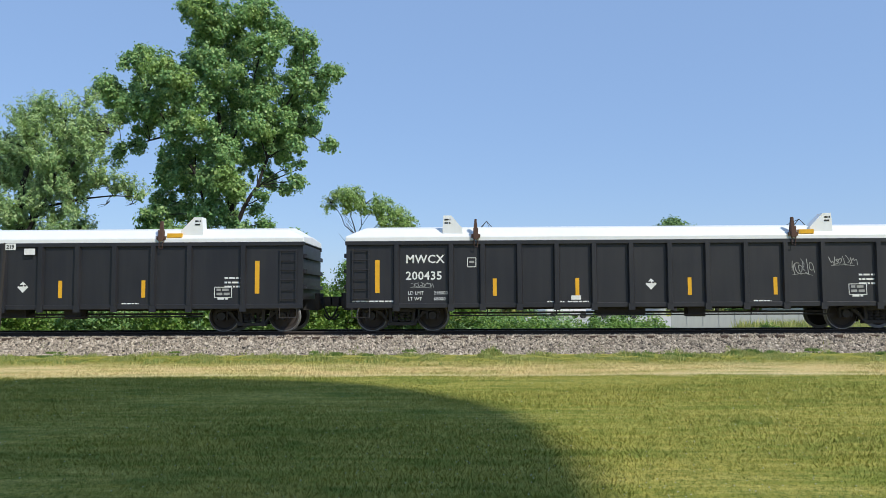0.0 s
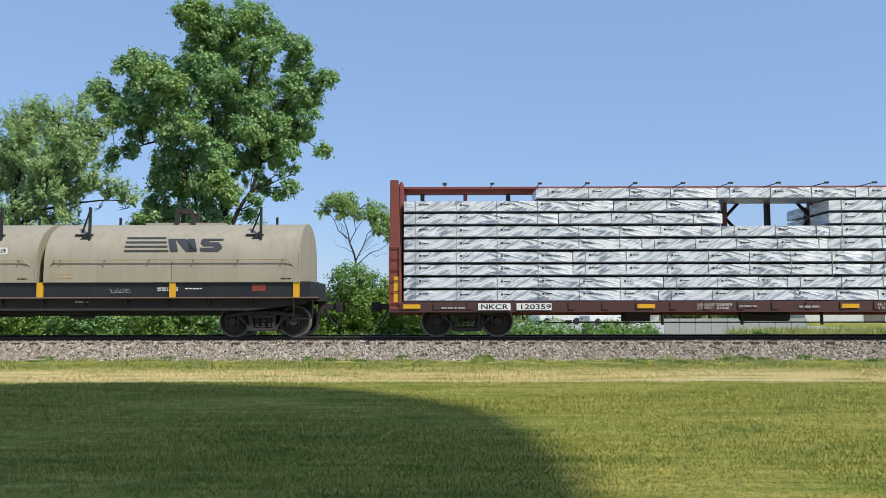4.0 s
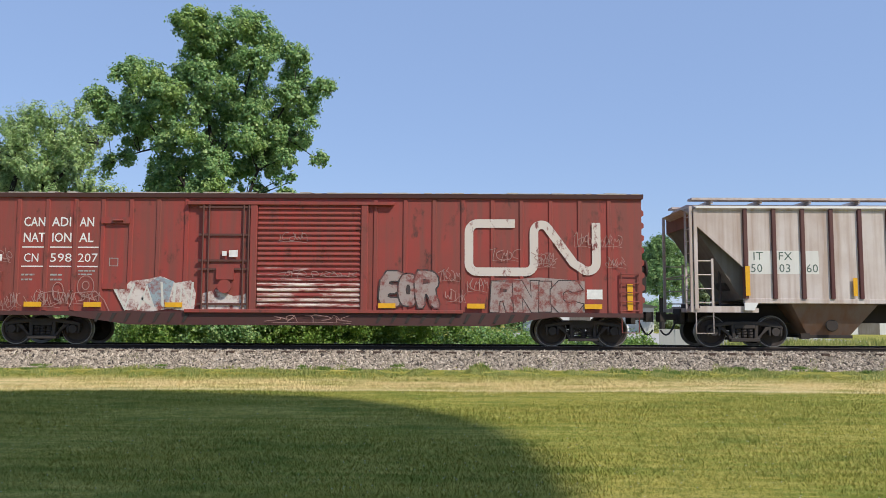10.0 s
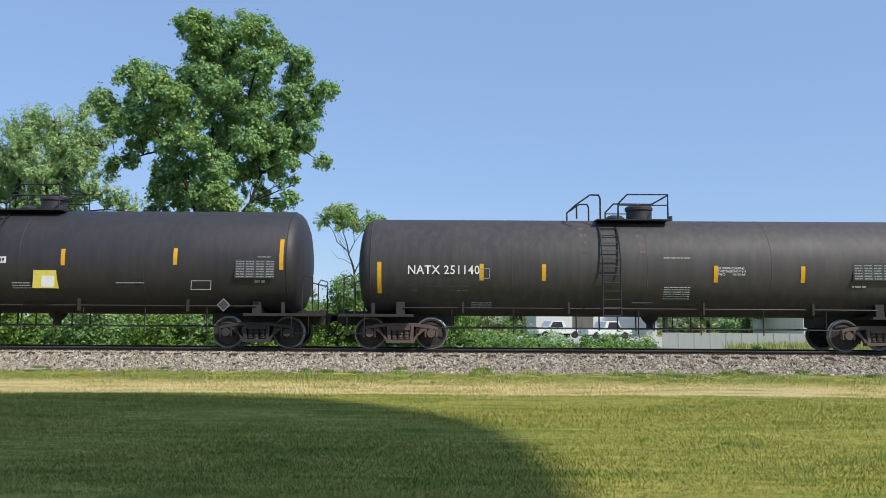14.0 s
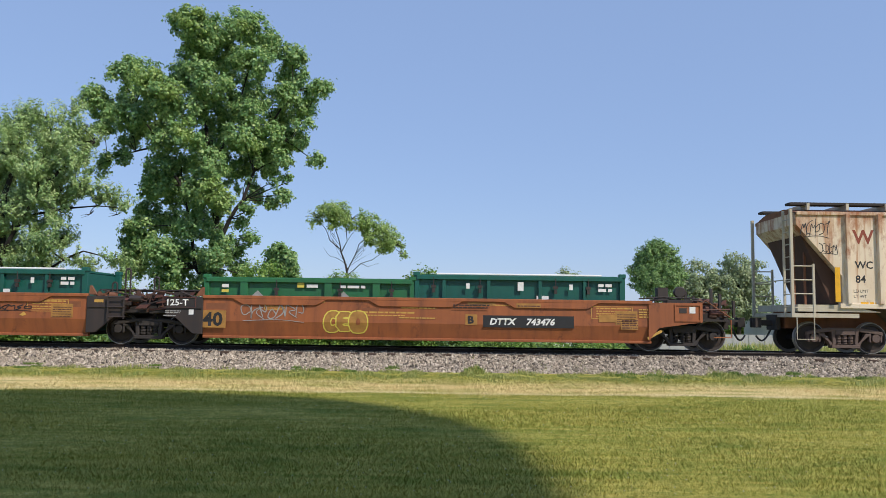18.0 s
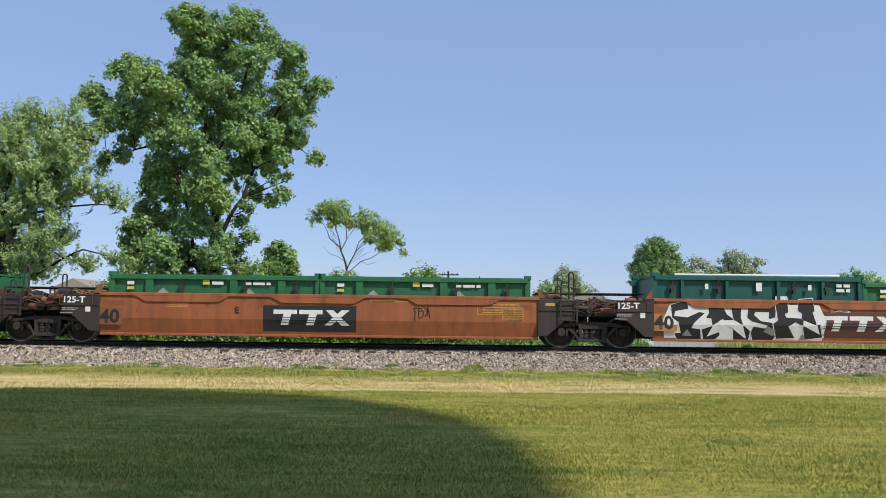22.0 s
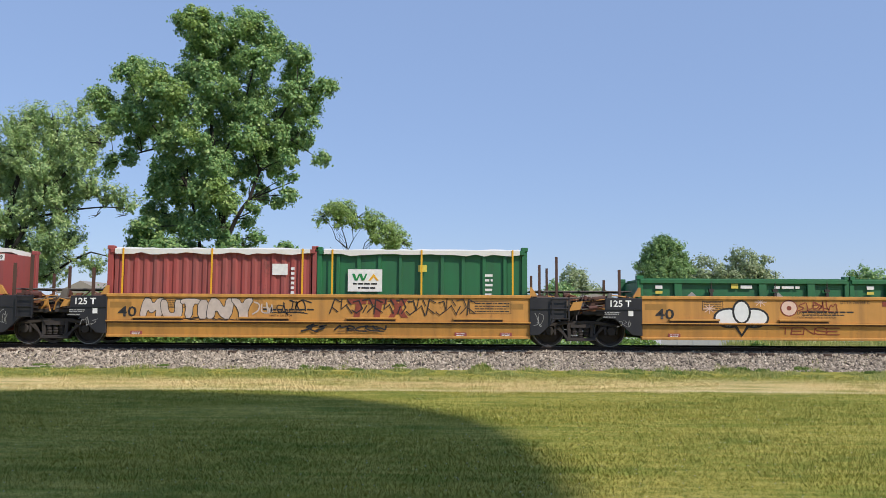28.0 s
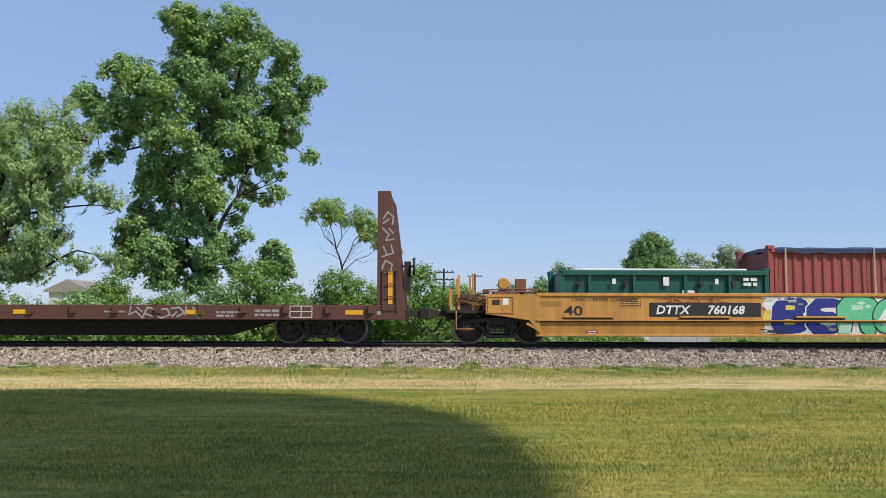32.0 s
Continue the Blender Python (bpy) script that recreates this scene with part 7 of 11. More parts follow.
def well(u0, u1, paint, left_end, right_end, letter, seed):
    """One well of an articulated set, between the truck centres u0 (left) and u1 (right)."""
    u = (u0 + u1) / 2
    words = "brown" if paint == "well_brown" else "yellow-ochre"
    g = car("well_car", words + " steel container well car unit, weathered and tagged", "rail car", u, words + " articulated well cars")
    h = (u1 - u0) / 2
    xl, xr = -h + 1.68, h - (1.50 if paint == "well_yellow" else 1.62)
    Y = 1.48
    xl0, xr0 = xl, xr
    if left_end:
        xl = -h + 1.0
    if right_end:
        xr = h - 1.0
    lo, hi = 0.28, 1.50
    tuck = FOLD[paint][1] * (0.76 - lo)
    for s in (-1, 1):
        # upper side plate upright, lower plate leaning in, heavy top chord and bottom sill
        bm = pr(B(), [(s * Y, hi), (s * (Y - 0.10), hi), (s * (Y - 0.10), 0.76), (s * (Y - 0.10 - tuck), lo), (s * (Y - tuck), lo), (s * Y, 0.76)], "x", xl, xr)
        side = part("side_wall", bm, paint, g)
        part("top_chord", bx(B(), xl, xr, s * Y - 0.05, s * Y + 0.045, hi - 0.05, hi + 0.05), paint, g, bevel=0.012)
        part("bottom_sill", bx(B(), xl, xr, s * (Y - 0.035 - tuck) - 0.09, s * (Y - 0.035 - tuck) + 0.09, lo - 0.05, lo + 0.03), paint, g, bevel=0.012)
        if paint == "well_yellow":
            part("guide_rail", bx(B(), xl, xr, s * (Y + 0.03) - 0.045, s * (Y + 0.03) + 0.045, 0.70, 0.74), paint, g, bevel=0.008)
            # dark strip standing in for the shadow line below the guide rail
            part("rail_gap", bx(B(), xl, xr, s * (Y + 0.01) - 0.02, s * (Y + 0.01) + 0.02, 0.665, 0.70), "dark_rust", g)
            for k in range(4):
                x = xl + 1.5 + k * (xr - xl - 3.0) / 3
                part("guide_step", bx(B(), x - 0.72, x + 0.72, s * (Y + 0.05) - 0.05, s * (Y + 0.05) + 0.05, 0.80, 0.86), paint, g, bevel=0.01)
                # dark strip standing in for the shade under each step
                part("guide_slot", bx(B(), x - 0.70, x + 0.70, s * (Y + 0.03) - 0.032, s * (Y + 0.03) + 0.032, 0.745, 0.795), "dark_rust", g)
            for x in (-5.15, 4.2, 5.5) if s < 0 else ():
                jack = part("jack_plate", plate(B(), x - 0.17, x + 0.17, 0.29, 0.42, -Y + 0.09, 0.06), "red_box", g, "small red plate with white print")
                bars([(x - 0.12, 0.32, 0.22, 0.02), (x - 0.12, 0.37, 0.24, 0.02)], jack, -Y + 0.027, "letter")
        else:
            for k in range(3):
                x = (-3.9, 0.0, 3.9)[k]
                bm = pr(B(), [(x - 1.4, hi - 0.02), (x + 1.4, hi - 0.02), (x + 1.05, hi - 0.23), (x - 1.05, hi - 0.23)], "y", s * (Y + 0.02) - 0.025, s * (Y + 0.02) + 0.025)
                part("stiffener", bm, paint, g, bevel=0.008)
    for k in range(6):
        x = xl0 + 0.3 + k * (xr0 - xl0 - 0.6) / 5
        part("floor_beam", bx(B(), x - 0.15, x + 0.15, -Y + 0.25, Y - 0.25, lo - 0.02, lo + 0.10), "under", g)
    for e, x0, is_end in ((-1, xl, left_end), (1, xr, right_end)):
        xt = e * h
        yellow = paint == "well_yellow"
        dark = "black" if yellow else "well_dark"
        gear = ("rust", "dark_rust", "well_yellow", "dark_rust", "hopper_dirt_shade", "bulk_brown") if yellow else ("bulk_brown", "rust", "dark_rust", "well_dark", "bulk_brown")
        machinery(g, x0 + e * 0.1, xt + e * (1.3 if is_end else -0.02), 1.0, 1.5, gear, seed * 7 + e)
        if is_end:
            for s in (-1, 1):
                part("end_plate", pr(B(), [(x0, hi), (xt + e * 0.45, hi), (xt + e * 0.45, 0.90), (xt + e * 0.1, 0.86), (xt - e * 0.80, 0.72), (x0 - e * 0.1, 0.32), (x0 - e * 0.1, hi)], "y", s * (Y - 0.015) - 0.05, s * (Y - 0.015) + 0.05), paint, g)
            bm = B()
            bx(bm, min(x0, xt + e * 1.55), max(x0, xt + e * 1.55), -1.3, 1.3, 0.94, 1.00), bx(bm, min(xt, xt + e * 1.6), max(xt, xt + e * 1.6), -0.3, 0.3, 0.72, 0.94)
            part("end_platform", bm, "under", g)
            for q, hh in ((0.80, 2.05), (1.22, 2.0), (1.45, 1.6)) if yellow else ((0.80, 1.85), (1.05, 1.7), (1.45, 1.5)):
                for s in (-1, 1):
                    part("guide_post", bx(B(), xt + e * q - 0.035, xt + e * q + 0.035, s * 1.21 - 0.04, s * 1.21 + 0.04, 1.0, hh), paint if yellow else "well_dark", g)
            # framed panel on the end plate with a sticker and a flat dark plate for a shaded hollow
            bm = B()
            px = xt + e * 0.02
            for q in ((px - 0.38, px + 0.38, 1.42, 1.46), (px - 0.38, px + 0.38, 0.93, 0.97), (px - 0.38, px - 0.34, 0.97, 1.42), (px + 0.34, px + 0.38, 0.97, 1.42)):
                plate(bm, *q, -Y - 0.035, 0.025)
            part("control_box", bm, paint, g)
            part("tag_plate", plate(B(), px + 0.05, px + 0.22, 1.18, 1.38, -Y - 0.036, 0.005), "letter", g), part("recess", plate(B(), px - 0.25, px - 0.03, 1.18, 1.34, -Y - 0.036, 0.004), "well_dark", g)
            bm = B()
            if yellow and e > 0:
                cx, cz = xt + 0.62, 1.58
                part("gear_box", bx(B(), xt - 0.75, xt - 0.05, -1.25, -0.8, 1.5, 1.86), paint, g, bevel=0.02)
                for k in range(12):
                    a0, a1 = 2 * math.pi * k / 12, 2 * math.pi * (k + 1) / 12
                    tube(bm, (cx + 0.33 * math.cos(a0), -1.2, cz + 0.33 * math.sin(a0)), (cx + 0.33 * math.cos(a1), -1.2, cz + 0.33 * math.sin(a1)), 0.035, 6)
                    if k % 2:
                        tube(bm, (cx, -1.2, cz), (cx + 0.33 * math.cos(a0), -1.2, cz + 0.33 * math.sin(a0)), 0.05, 6)
                lathe(bm, [(0.10, -0.04), (0.12, 0.0), (0.10, 0.06)], "y", (cx, -1.2, cz), 14)
            else:
                lathe(bm, [(0.15, -0.05), (0.18, -0.02), (0.18, 0.03), (0.09, 0.06)], "y", (xt - e * 0.1, -1.15, 1.84), 22)
            part("hand_brake", bm, "orange" if yellow and e > 0 else ("well_yellow" if yellow else "well_dark"), g, smooth=True)
            bm = B()
            bx(bm, xt - e * 0.1 - 0.05, xt - e * 0.1 + 0.05, -1.12, -1.0, 1.5, 2.0), bx(bm, xt - e * 0.6 - 0.15, xt - e * 0.6 + 0.15, -1.2, -0.9, 1.6, 1.98)
            pipe(bm, [(xt + e * 0.45, -1.2, 1.64), (xt - e * 0.6, -1.2, 1.68), (xt - e * 1.3, -1.2, 1.62)], 0.022), pipe(bm, [(xt + e * 0.7, -1.25, 1.5), (xt + e * 0.4, -1.25, 1.58), (x0, -1.25, 1.58)], 0.02), bx(bm, min(xt - e * 0.5, xt + e * 0.2), max(xt - e * 0.5, xt + e * 0.2), -1.3, -0.8, 1.5, 1.60)
            part("brake_gear", bm, dark if not yellow else "rust", g)
            coupler(g, xt + e * 1.55, e)
            truck(g, u, xt)
            bm = B()
            pipe(bm, [(xt + e * 1.3, -1.4, 1.0), (xt + e * 1.3, -1.4, 0.45), (xt + e * 0.8, -1.4, 0.45)], 0.018)
            part("sill_step", bm, paint, g)
            bm = B()
            pr(bm, [(xt - e * 0.75, 0.66), (xt - e * 1.15, 0.42), (xt - e * 1.12, 0.36), (xt - e * 0.70, 0.60)], "y", -Y - 0.03, -Y + 0.02)
            part("jack_pad", bm, "letter_gold" if not yellow else paint, g)
        else:
            for s in (-1, 1):
                bm = pr(B(), [(x0 - e * 0.02, hi - 0.02), (x0 + e * 1.04, hi - 0.02), (x0 + e * 1.04, 0.86), (x0 + e * 0.76, 0.84), (x0 + e * 0.26, 0.36), (x0 - e * 0.02, 0.34)], "y", s * (Y - 0.0) - 0.045, s * (Y - 0.0) + 0.045)
                part("end_plate", bm, dark, g, bevel=0.012)
            part("ledge", bx(B(), min(x0, x0 + e * 1.04), max(x0, x0 + e * 1.04), -Y - 0.075, -Y - 0.045, 1.13, 1.16), dark, g)
            bm = B()
            bx(bm, min(x0, xt - e * 0.06), max(x0, xt - e * 0.06), -0.9, 0.9, 0.95, 1.10)
            for s in (-1, 1):
                bx(bm, min(x0 + e * 0.8, xt - e * 0.05), max(x0 + e * 0.8, xt - e * 0.05), s * 1.1 - 0.12, s * 1.1 + 0.12, 0.98, 1.08)
            part("end_platform", bm, "under", g)
            # thin walkway plate over the joint
            part("walkway", bx(B(), min(x0 + e * 0.1, xt - e * 0.03), max(x0 + e * 0.1, xt - e * 0.03), -0.75, 0.9, 1.68, 1.72), "hopper_dirt_shade" if yellow else "well_dark", g, bevel=0.008)
            posts = ((0.30, 2.38), (0.80, 2.62)) if e > 0 and yellow else ((0.62, 2.55), (1.0, 2.95)) if e > 0 else ((0.55, 2.25),)
            for q, hh in posts:
                if not yellow:
                    for s in (-1, 1):
                        xq, zt = x0 + e * q, hh - 0.75 - (0.12 if s > 0 else 0.0)
                        part("guide_post", pipe(B(), [(xq - 0.07, s * 1.16, 1.1), (xq - 0.07, s * 1.16, zt - 0.05), (xq - 0.03, s * 1.16, zt), (xq + 0.03, s * 1.16, zt), (xq + 0.07, s * 1.16, zt - 0.05), (xq + 0.07, s * 1.16, 1.1)], 0.026, 7), "well_dark", g)
                for s in (-1, 1) if yellow else ():
                    part("guide_post", bx(B(), x0 + e * q - 0.035, x0 + e * q + 0.035, s * 1.16 - 0.04, s * 1.16 + 0.04, 1.1, hh - (0.2 if s > 0 else 0.0)), "dark_rust", g)
            if e > 0:
                ladder(g, x0 + 0.86, 0.46, 0.84, 1.44, -Y - 0.05, 3, dark, 0.018, 0.09)
            bm = pr(B(), [(x0 + e * 0.0, 1.52), (x0 + e * 0.22, 1.52), (x0 + e * 0.05, 1.80), (x0, 1.80)], "y", -Y + 0.05, -Y + 0.15)
            part("guide_plate", bm, "well_yellow" if yellow else "rust", g)
            if e < 0:
                truck(g, u, xt, mat="truck")
    y = -Y
    # bars of faded print and patches of newer paint
    ink = "letter_black" if paint == "well_yellow" else "letter_gold"
    bars([(-1.5, 1.06, 1.5, 0.05), (-1.5, 0.98, 1.2, 0.03), (xr - 1.6, 1.28, 1.0, 0.04), (xr - 1.6, 1.20, 1.0, 0.03), (xr - 1.6, 1.12, 0.9, 0.03), (xr - 1.6, 1.04, 1.0, 0.03), (1.6, 1.34, 1.2, 0.03)], g, y - 0.0, ink)
    sz = 0.30 if paint == "well_yellow" else 0.40
    nx = xl + (0.80 if left_end else {11: 0.62, 12: 0.34}.get(seed, 0.40)) if paint == "well_yellow" else xl + (0.62 if left_end else 0.02)
    if paint == "well_brown":
        part("number_patch", plate(B(), nx - 0.05, nx + 0.66, 0.55, 1.08, y, 0.003), "patch_gold" if seed in (0, 2, 4) else "patch_brown", g, "patch of newer paint")
    lettering("40", nx, 0.86 if paint == "well_yellow" else 0.62, sz, y - 0.006, g, "letter_black", bold=0.007 if paint == "well_yellow" else 0.018, width=0.54 if paint == "well_yellow" else 0.58)
    lettering(letter, 1.0 if paint == "well_yellow" else -2.4, 0.94, 0.20, y - 0.005, g, "letter_black", bold=0.008) if letter else None
    # framed notices and squares of touched-up paint
    note = "letter_black" if paint == "well_yellow" else "letter_gold"
    bm = B()
    for a, b, c, d in ((-4.35, 1.12, -3.75, 1.40), (xr - 1.75, 0.98, xr - 0.55, 1.36)):
        for q in ((a, c, b, b + 0.015), (a, c, d - 0.015, d), (a, a + 0.015, b, d), (c - 0.015, c, b, d)):
            plate(bm, *q, y - 0.001, 0.003)
    small(part("stencil_frame", bm, note, g))
    if paint == "well_brown":
        for a, b, c, d in ((1.5, 2.3, 1.33, 1.43), (3.9, 4.9, 1.30, 1.42), (-3.3, -2.6, 1.36, 1.44), (xr - 1.05, xr - 0.42, 0.80, 1.22)):
            p = part("notice", plate(B(), a, b, c, d, y - 0.004, 0.003), "patch_gold", g, "ochre notice with small print")
            bars([(a + 0.05, c + 0.02 + 0.07 * q, (b - a) * 0.85, 0.025) for q in range(int((d - c) / 0.07))], p, y - 0.008, "bulk_brown")
    bars([(-4.3, 1.34 - 0.06 * k, 0.5, 0.025) for k in range(4)], g, y, note)
    for k, x in enumerate((xl + 0.1, -1.5, xr - 0.7)):
        part("paint_patch", plate(B(), x, x + (0.62, 0.45, 0.5)[k], 1.12, 1.30 if k != 1 else 1.22, y, 0.002), "patch_ochre" if paint == "well_yellow" else "patch_brown", g)
    if not left_end:
        yb = -Y - 0.045
        lettering("125 T" if paint == "well_yellow" else "125-T", -h + (0.74 if paint == "well_yellow" else 0.62), 1.22, 0.19, yb, g, "letter", bold=0.006)
        part("tag_plate", plate(B(), -h + 1.30, -h + 1.44, 0.94, 1.10, yb, 0.005), "letter", g)
        bars([(-h + 0.62, 1.03, 0.45, 0.03), (-h + 0.62, 0.98, 0.42, 0.03), (-h + 0.58, 0.89, 0.35, 0.03)], g, yb, "letter_dim")
        if paint == "well_brown":
            bm = B()
            for q in ((-h + 0.54, -h + 1.5, 1.15, 1.17), (-h + 0.54, -h + 1.5, 1.46, 1.48), (-h + 0.54, -h + 0.56, 1.17, 1.46), (-h + 1.48, -h + 1.5, 1.17, 1.46)):
                plate(bm, *q, yb, 0.02)
            part("board_frame", bm, "bulk_brown", g)
        else:
            scrawl(g, -h + 1.0, -h + 1.4, 0.60, 0.86, yb, "letter_dim", seed + 200, 0.014, 3)
    if not right_end:
        scrawl(g, h - 1.4, h - 1.15, 0.62, 1.05, -Y - 0.045, "letter_dim", seed + 220, 0.014, 3) if paint == "well_yellow" else part("tag_plate", plate(B(), h - 1.42, h - 1.16, 1.28, 1.37, -Y - 0.045, 0.005), "letter_gold", g)
    return g


SET_A = [(-271.17, -255.42), (-255.42, -239.5), (-239.5, -223.78), (-223.78, -207.93), (-207.93, -192.33)]
SET_B = [(-353.42, -337.9), (-337.9, -322.1), (-322.1, -306.7), (-306.7, -291.15), (-291.15, -275.43)]
UNIT = {}
for k, (a, b) in enumerate(SET_A):
    UNIT["A", k] = well(a, b, "well_brown", k == 0, k == 4, ("A", "E", "", "C", "")[k], k)
for k, (a, b) in enumerate(SET_B):
    UNIT["B", k] = well(a, b, "well_yellow", k == 0, k == 4, ("", "E", "", "C", "")[k], 10 + k)


def number_board(g, x, z, text_a, text_b, gap, h=0.17):
    w = gap + 1.5 + (h - 0.17) * 3
    b = part("number_board", plate(B(), x, x + w, z - 0.09, z + h + 0.09, -1.482, 0.004), "letter_black", g, "black board with white numbers")
    lettering(text_a, x + 0.18, z, h, -1.488, b, "letter", bold=0.010, slant=0.2), lettering(text_b, x + 0.18 + gap, z, h, -1.488, b, "letter", bold=0.010, slant=0.2)


def slab_emblem(g, x, z, w, h, board="letter_black"):
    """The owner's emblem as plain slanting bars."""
    if board:
        bm = plate(B(), x - 0.30, x + w + 0.18, z - 0.20, z + h + 0.13, -1.482, 0.004)
        drape(bm, FOLD["well_brown"])
        part("emblem_board", bm, board, g, "dark emblem board")
    bm = B()
    y = -1.489
    col = "letter" if board else "letter_brown"
    u = w / 3
    for k in range(2):
        plate(bm, x + k * u, x + (k + 0.92) * u, z + 0.72 * h, z + h, y, 0.003)
        pr(bm, [(x + (k + 0.28) * u, z), (x + (k + 0.58) * u, z), (x + (k + 0.70) * u, z + 0.72 * h), (x + (k + 0.40) * u, z + 0.72 * h)], "y", y - 0.003, y)
    pr(bm, [(x + 2.0 * u, z), (x + 2.28 * u, z), (x + 2.98 * u, z + h), (x + 2.66 * u, z + h)], "y", y - 0.003, y)
    pr(bm, [(x + 2.66 * u, z), (x + 2.98 * u, z), (x + 2.34 * u, z + h), (x + 2.04 * u, z + h)], "y", y - 0.0062, y - 0.003)
    if board:
        drape(bm, FOLD["well_brown"])
    small(part("emblem", bm, col, g, "slanting bar emblem"))
    if board:
        bm = B()
        for k in range(3):
            plate(bm, x - 0.05 + 0.04 * k, x + w * (0.98 - 0.03 * k), z + h * (0.16 + 0.16 * k), z + h * (0.20 + 0.16 * k), y - 0.008, 0.003)
        drape(bm, FOLD["well_brown"])
        small(part("emblem_stripe", bm, "letter_black", g))


# markings and spray paint of each unit
part("number_patch", plate(B(), 1.44, 1.78, 0.74, 1.06, -1.48, 0.003), "patch_gold", UNIT["A", 4], "ochre patch")
lettering("B", 1.50, 0.79, 0.22, -1.486, UNIT["A", 4], "letter_black", bold=0.014)
for a, b, c, d, back, ink in ((-0.45, 0.67, 1.19, 1.33, "", "letter_gold"), (-0.5, 0.68, 0.88, 1.0, "", "letter_gold"), (1.05, 2.2, 1.22, 1.40, "", "letter_black"), (2.9, 3.6, 1.29, 1.42, "patch_gold", "bulk_brown"),
                              (5.27, 5.78, 0.88, 1.11, "patch_gold", ""), (5.9, 6.4, 0.66, 1.0, "patch_gold", "bulk_brown"), (6.38, 7.3, 1.0, 1.30, "", "letter_gold")):
    p = UNIT["A", 4]
    if back:
        p = part("notice", plate(B(), a, b, c, d, -1.487 if c < 1.2 else -1.528, 0.004), back, p, "ochre notice with small print")
    if ink:
        bars([(a + 0.04, c + 0.03 + 0.075 * q, (b - a) * 0.9, 0.035) for q in range(max(1, int((d - c) / 0.075)))], p, -1.492 if c < 1.2 else -1.533, ink)
number_board(UNIT["A", 4], 1.95, 0.76, "DTTX", "743476", 1.05, 0.19)
slab_emblem(UNIT["A", 3], -1.25, 0.60, 2.2, 0.47), slab_emblem(UNIT["A", 2], -1.27, 0.60, 2.2, 0.47, "bulk_brown"), slab_emblem(UNIT["A", 1], -1.27, 0.60, 2.2, 0.47)
number_board(UNIT["A", 0], -4.37, 0.80, "DTTX", "743476", 1.05)
Q, K = -1.484, FOLD["well_brown"]
A2 = UNIT["A", 2]
blots(A2, [("graf_white", [(-5.85, 0.34), (-5.9, 0.9), (-5.7, 1.36), (-3.0, 1.40), (-1.4, 1.40), (-1.2, 0.9), (-1.3, 0.30), (-3.0, 0.27)])], Q, K, "white sprayed ground under black letters")
jags(A2, [
    [(-5.67, 1.36), (-5.21, 1.5), (-5.17, 1.24), (-5.55, 1.17), (-5.58, 1.02), (-5.2, 0.98), (-4.85, 1.15), (-4.7, 1.11), (-5.01, 0.81), (-5.08, 0.65), (-4.83, 0.62), (-4.78, 0.27), (-5.46, 0.27), (-5.56, 0.48), (-5.38, 0.5), (-5.46, 0.83), (-5.64, 0.97)],
    [(-4.6, 1.37), (-4.23, 1.45), (-4.07, 1.09), (-3.88, 0.94), (-3.94, 1.34), (-3.78, 1.45), (-3.6, 1.44), (-3.67, 1.1), (-3.58, 0.75), (-3.39, 0.57), (-3.43, 0.27), (-3.86, 0.27), (-3.88, 0.61), (-4.21, 0.93), (-4.29, 0.87), (-4.24, 0.46), (-4.42, 0.27), (-4.71, 0.27), (-4.78, 0.61), (-4.49, 0.72), (-4.51, 0.95), (-4.67, 0.98), (-4.58, 1.1)],
    [(-3.44, 1.43), (-2.64, 1.37), (-2.68, 1), (-2.87, 0.95), (-2.85, 1.16), (-3.23, 1.17), (-3.29, 1.08), (-3.09, 0.89), (-2.58, 0.81), (-2.63, 0.46), (-2.76, 0.27), (-3.3, 0.27), (-3.37, 0.54), (-3.3, 0.72), (-2.96, 0.66), (-2.9, 0.75), (-3.34, 0.87), (-3.48, 0.98)],
    [(-2.67, 1.45), (-2.32, 1.57), (-2.3, 1.17), (-2.4, 1.11), (-2.36, 1.01), (-1.92, 0.98), (-1.91, 1.13), (-2.03, 1.23), (-1.99, 1.56), (-1.6, 1.6), (-1.54, 1.23), (-1.6, 1.17), (-1.49, 0.8), (-1.38, 0.8), (-1.28, 0.41), (-1.81, 0.33), (-1.88, 0.73), (-2.1, 0.86), (-2.3, 0.73), (-2.1, 0.38), (-2.63, 0.35), (-2.74, 0.8), (-2.6, 0.92)]], Q - 0.004, "graf_black", "graf_white", 0.022, K)
blots(A2, [("graf_silver", [(-3.0, 0.56), (-2.9, 0.74), (-2.66, 0.60), (-2.72, 0.42)]), ("graf_silver", [(-5.35, 0.42), (-5.2, 0.62), (-5.05, 0.40)]), ("graf_silver", [(-1.98, 0.30), (-1.88, 0.52), (-1.76, 0.30)])], Q - 0.012, K, "grey sprayed shading")
blots(A2, [("graf_white", [(1.2, 0.32), (1.32, 1.30), (2.2, 1.36), (4.4, 1.34), (5.4, 1.36), (5.7, 0.62), (5.5, 0.28)])], Q, K, "white sprayed ground under black letters")
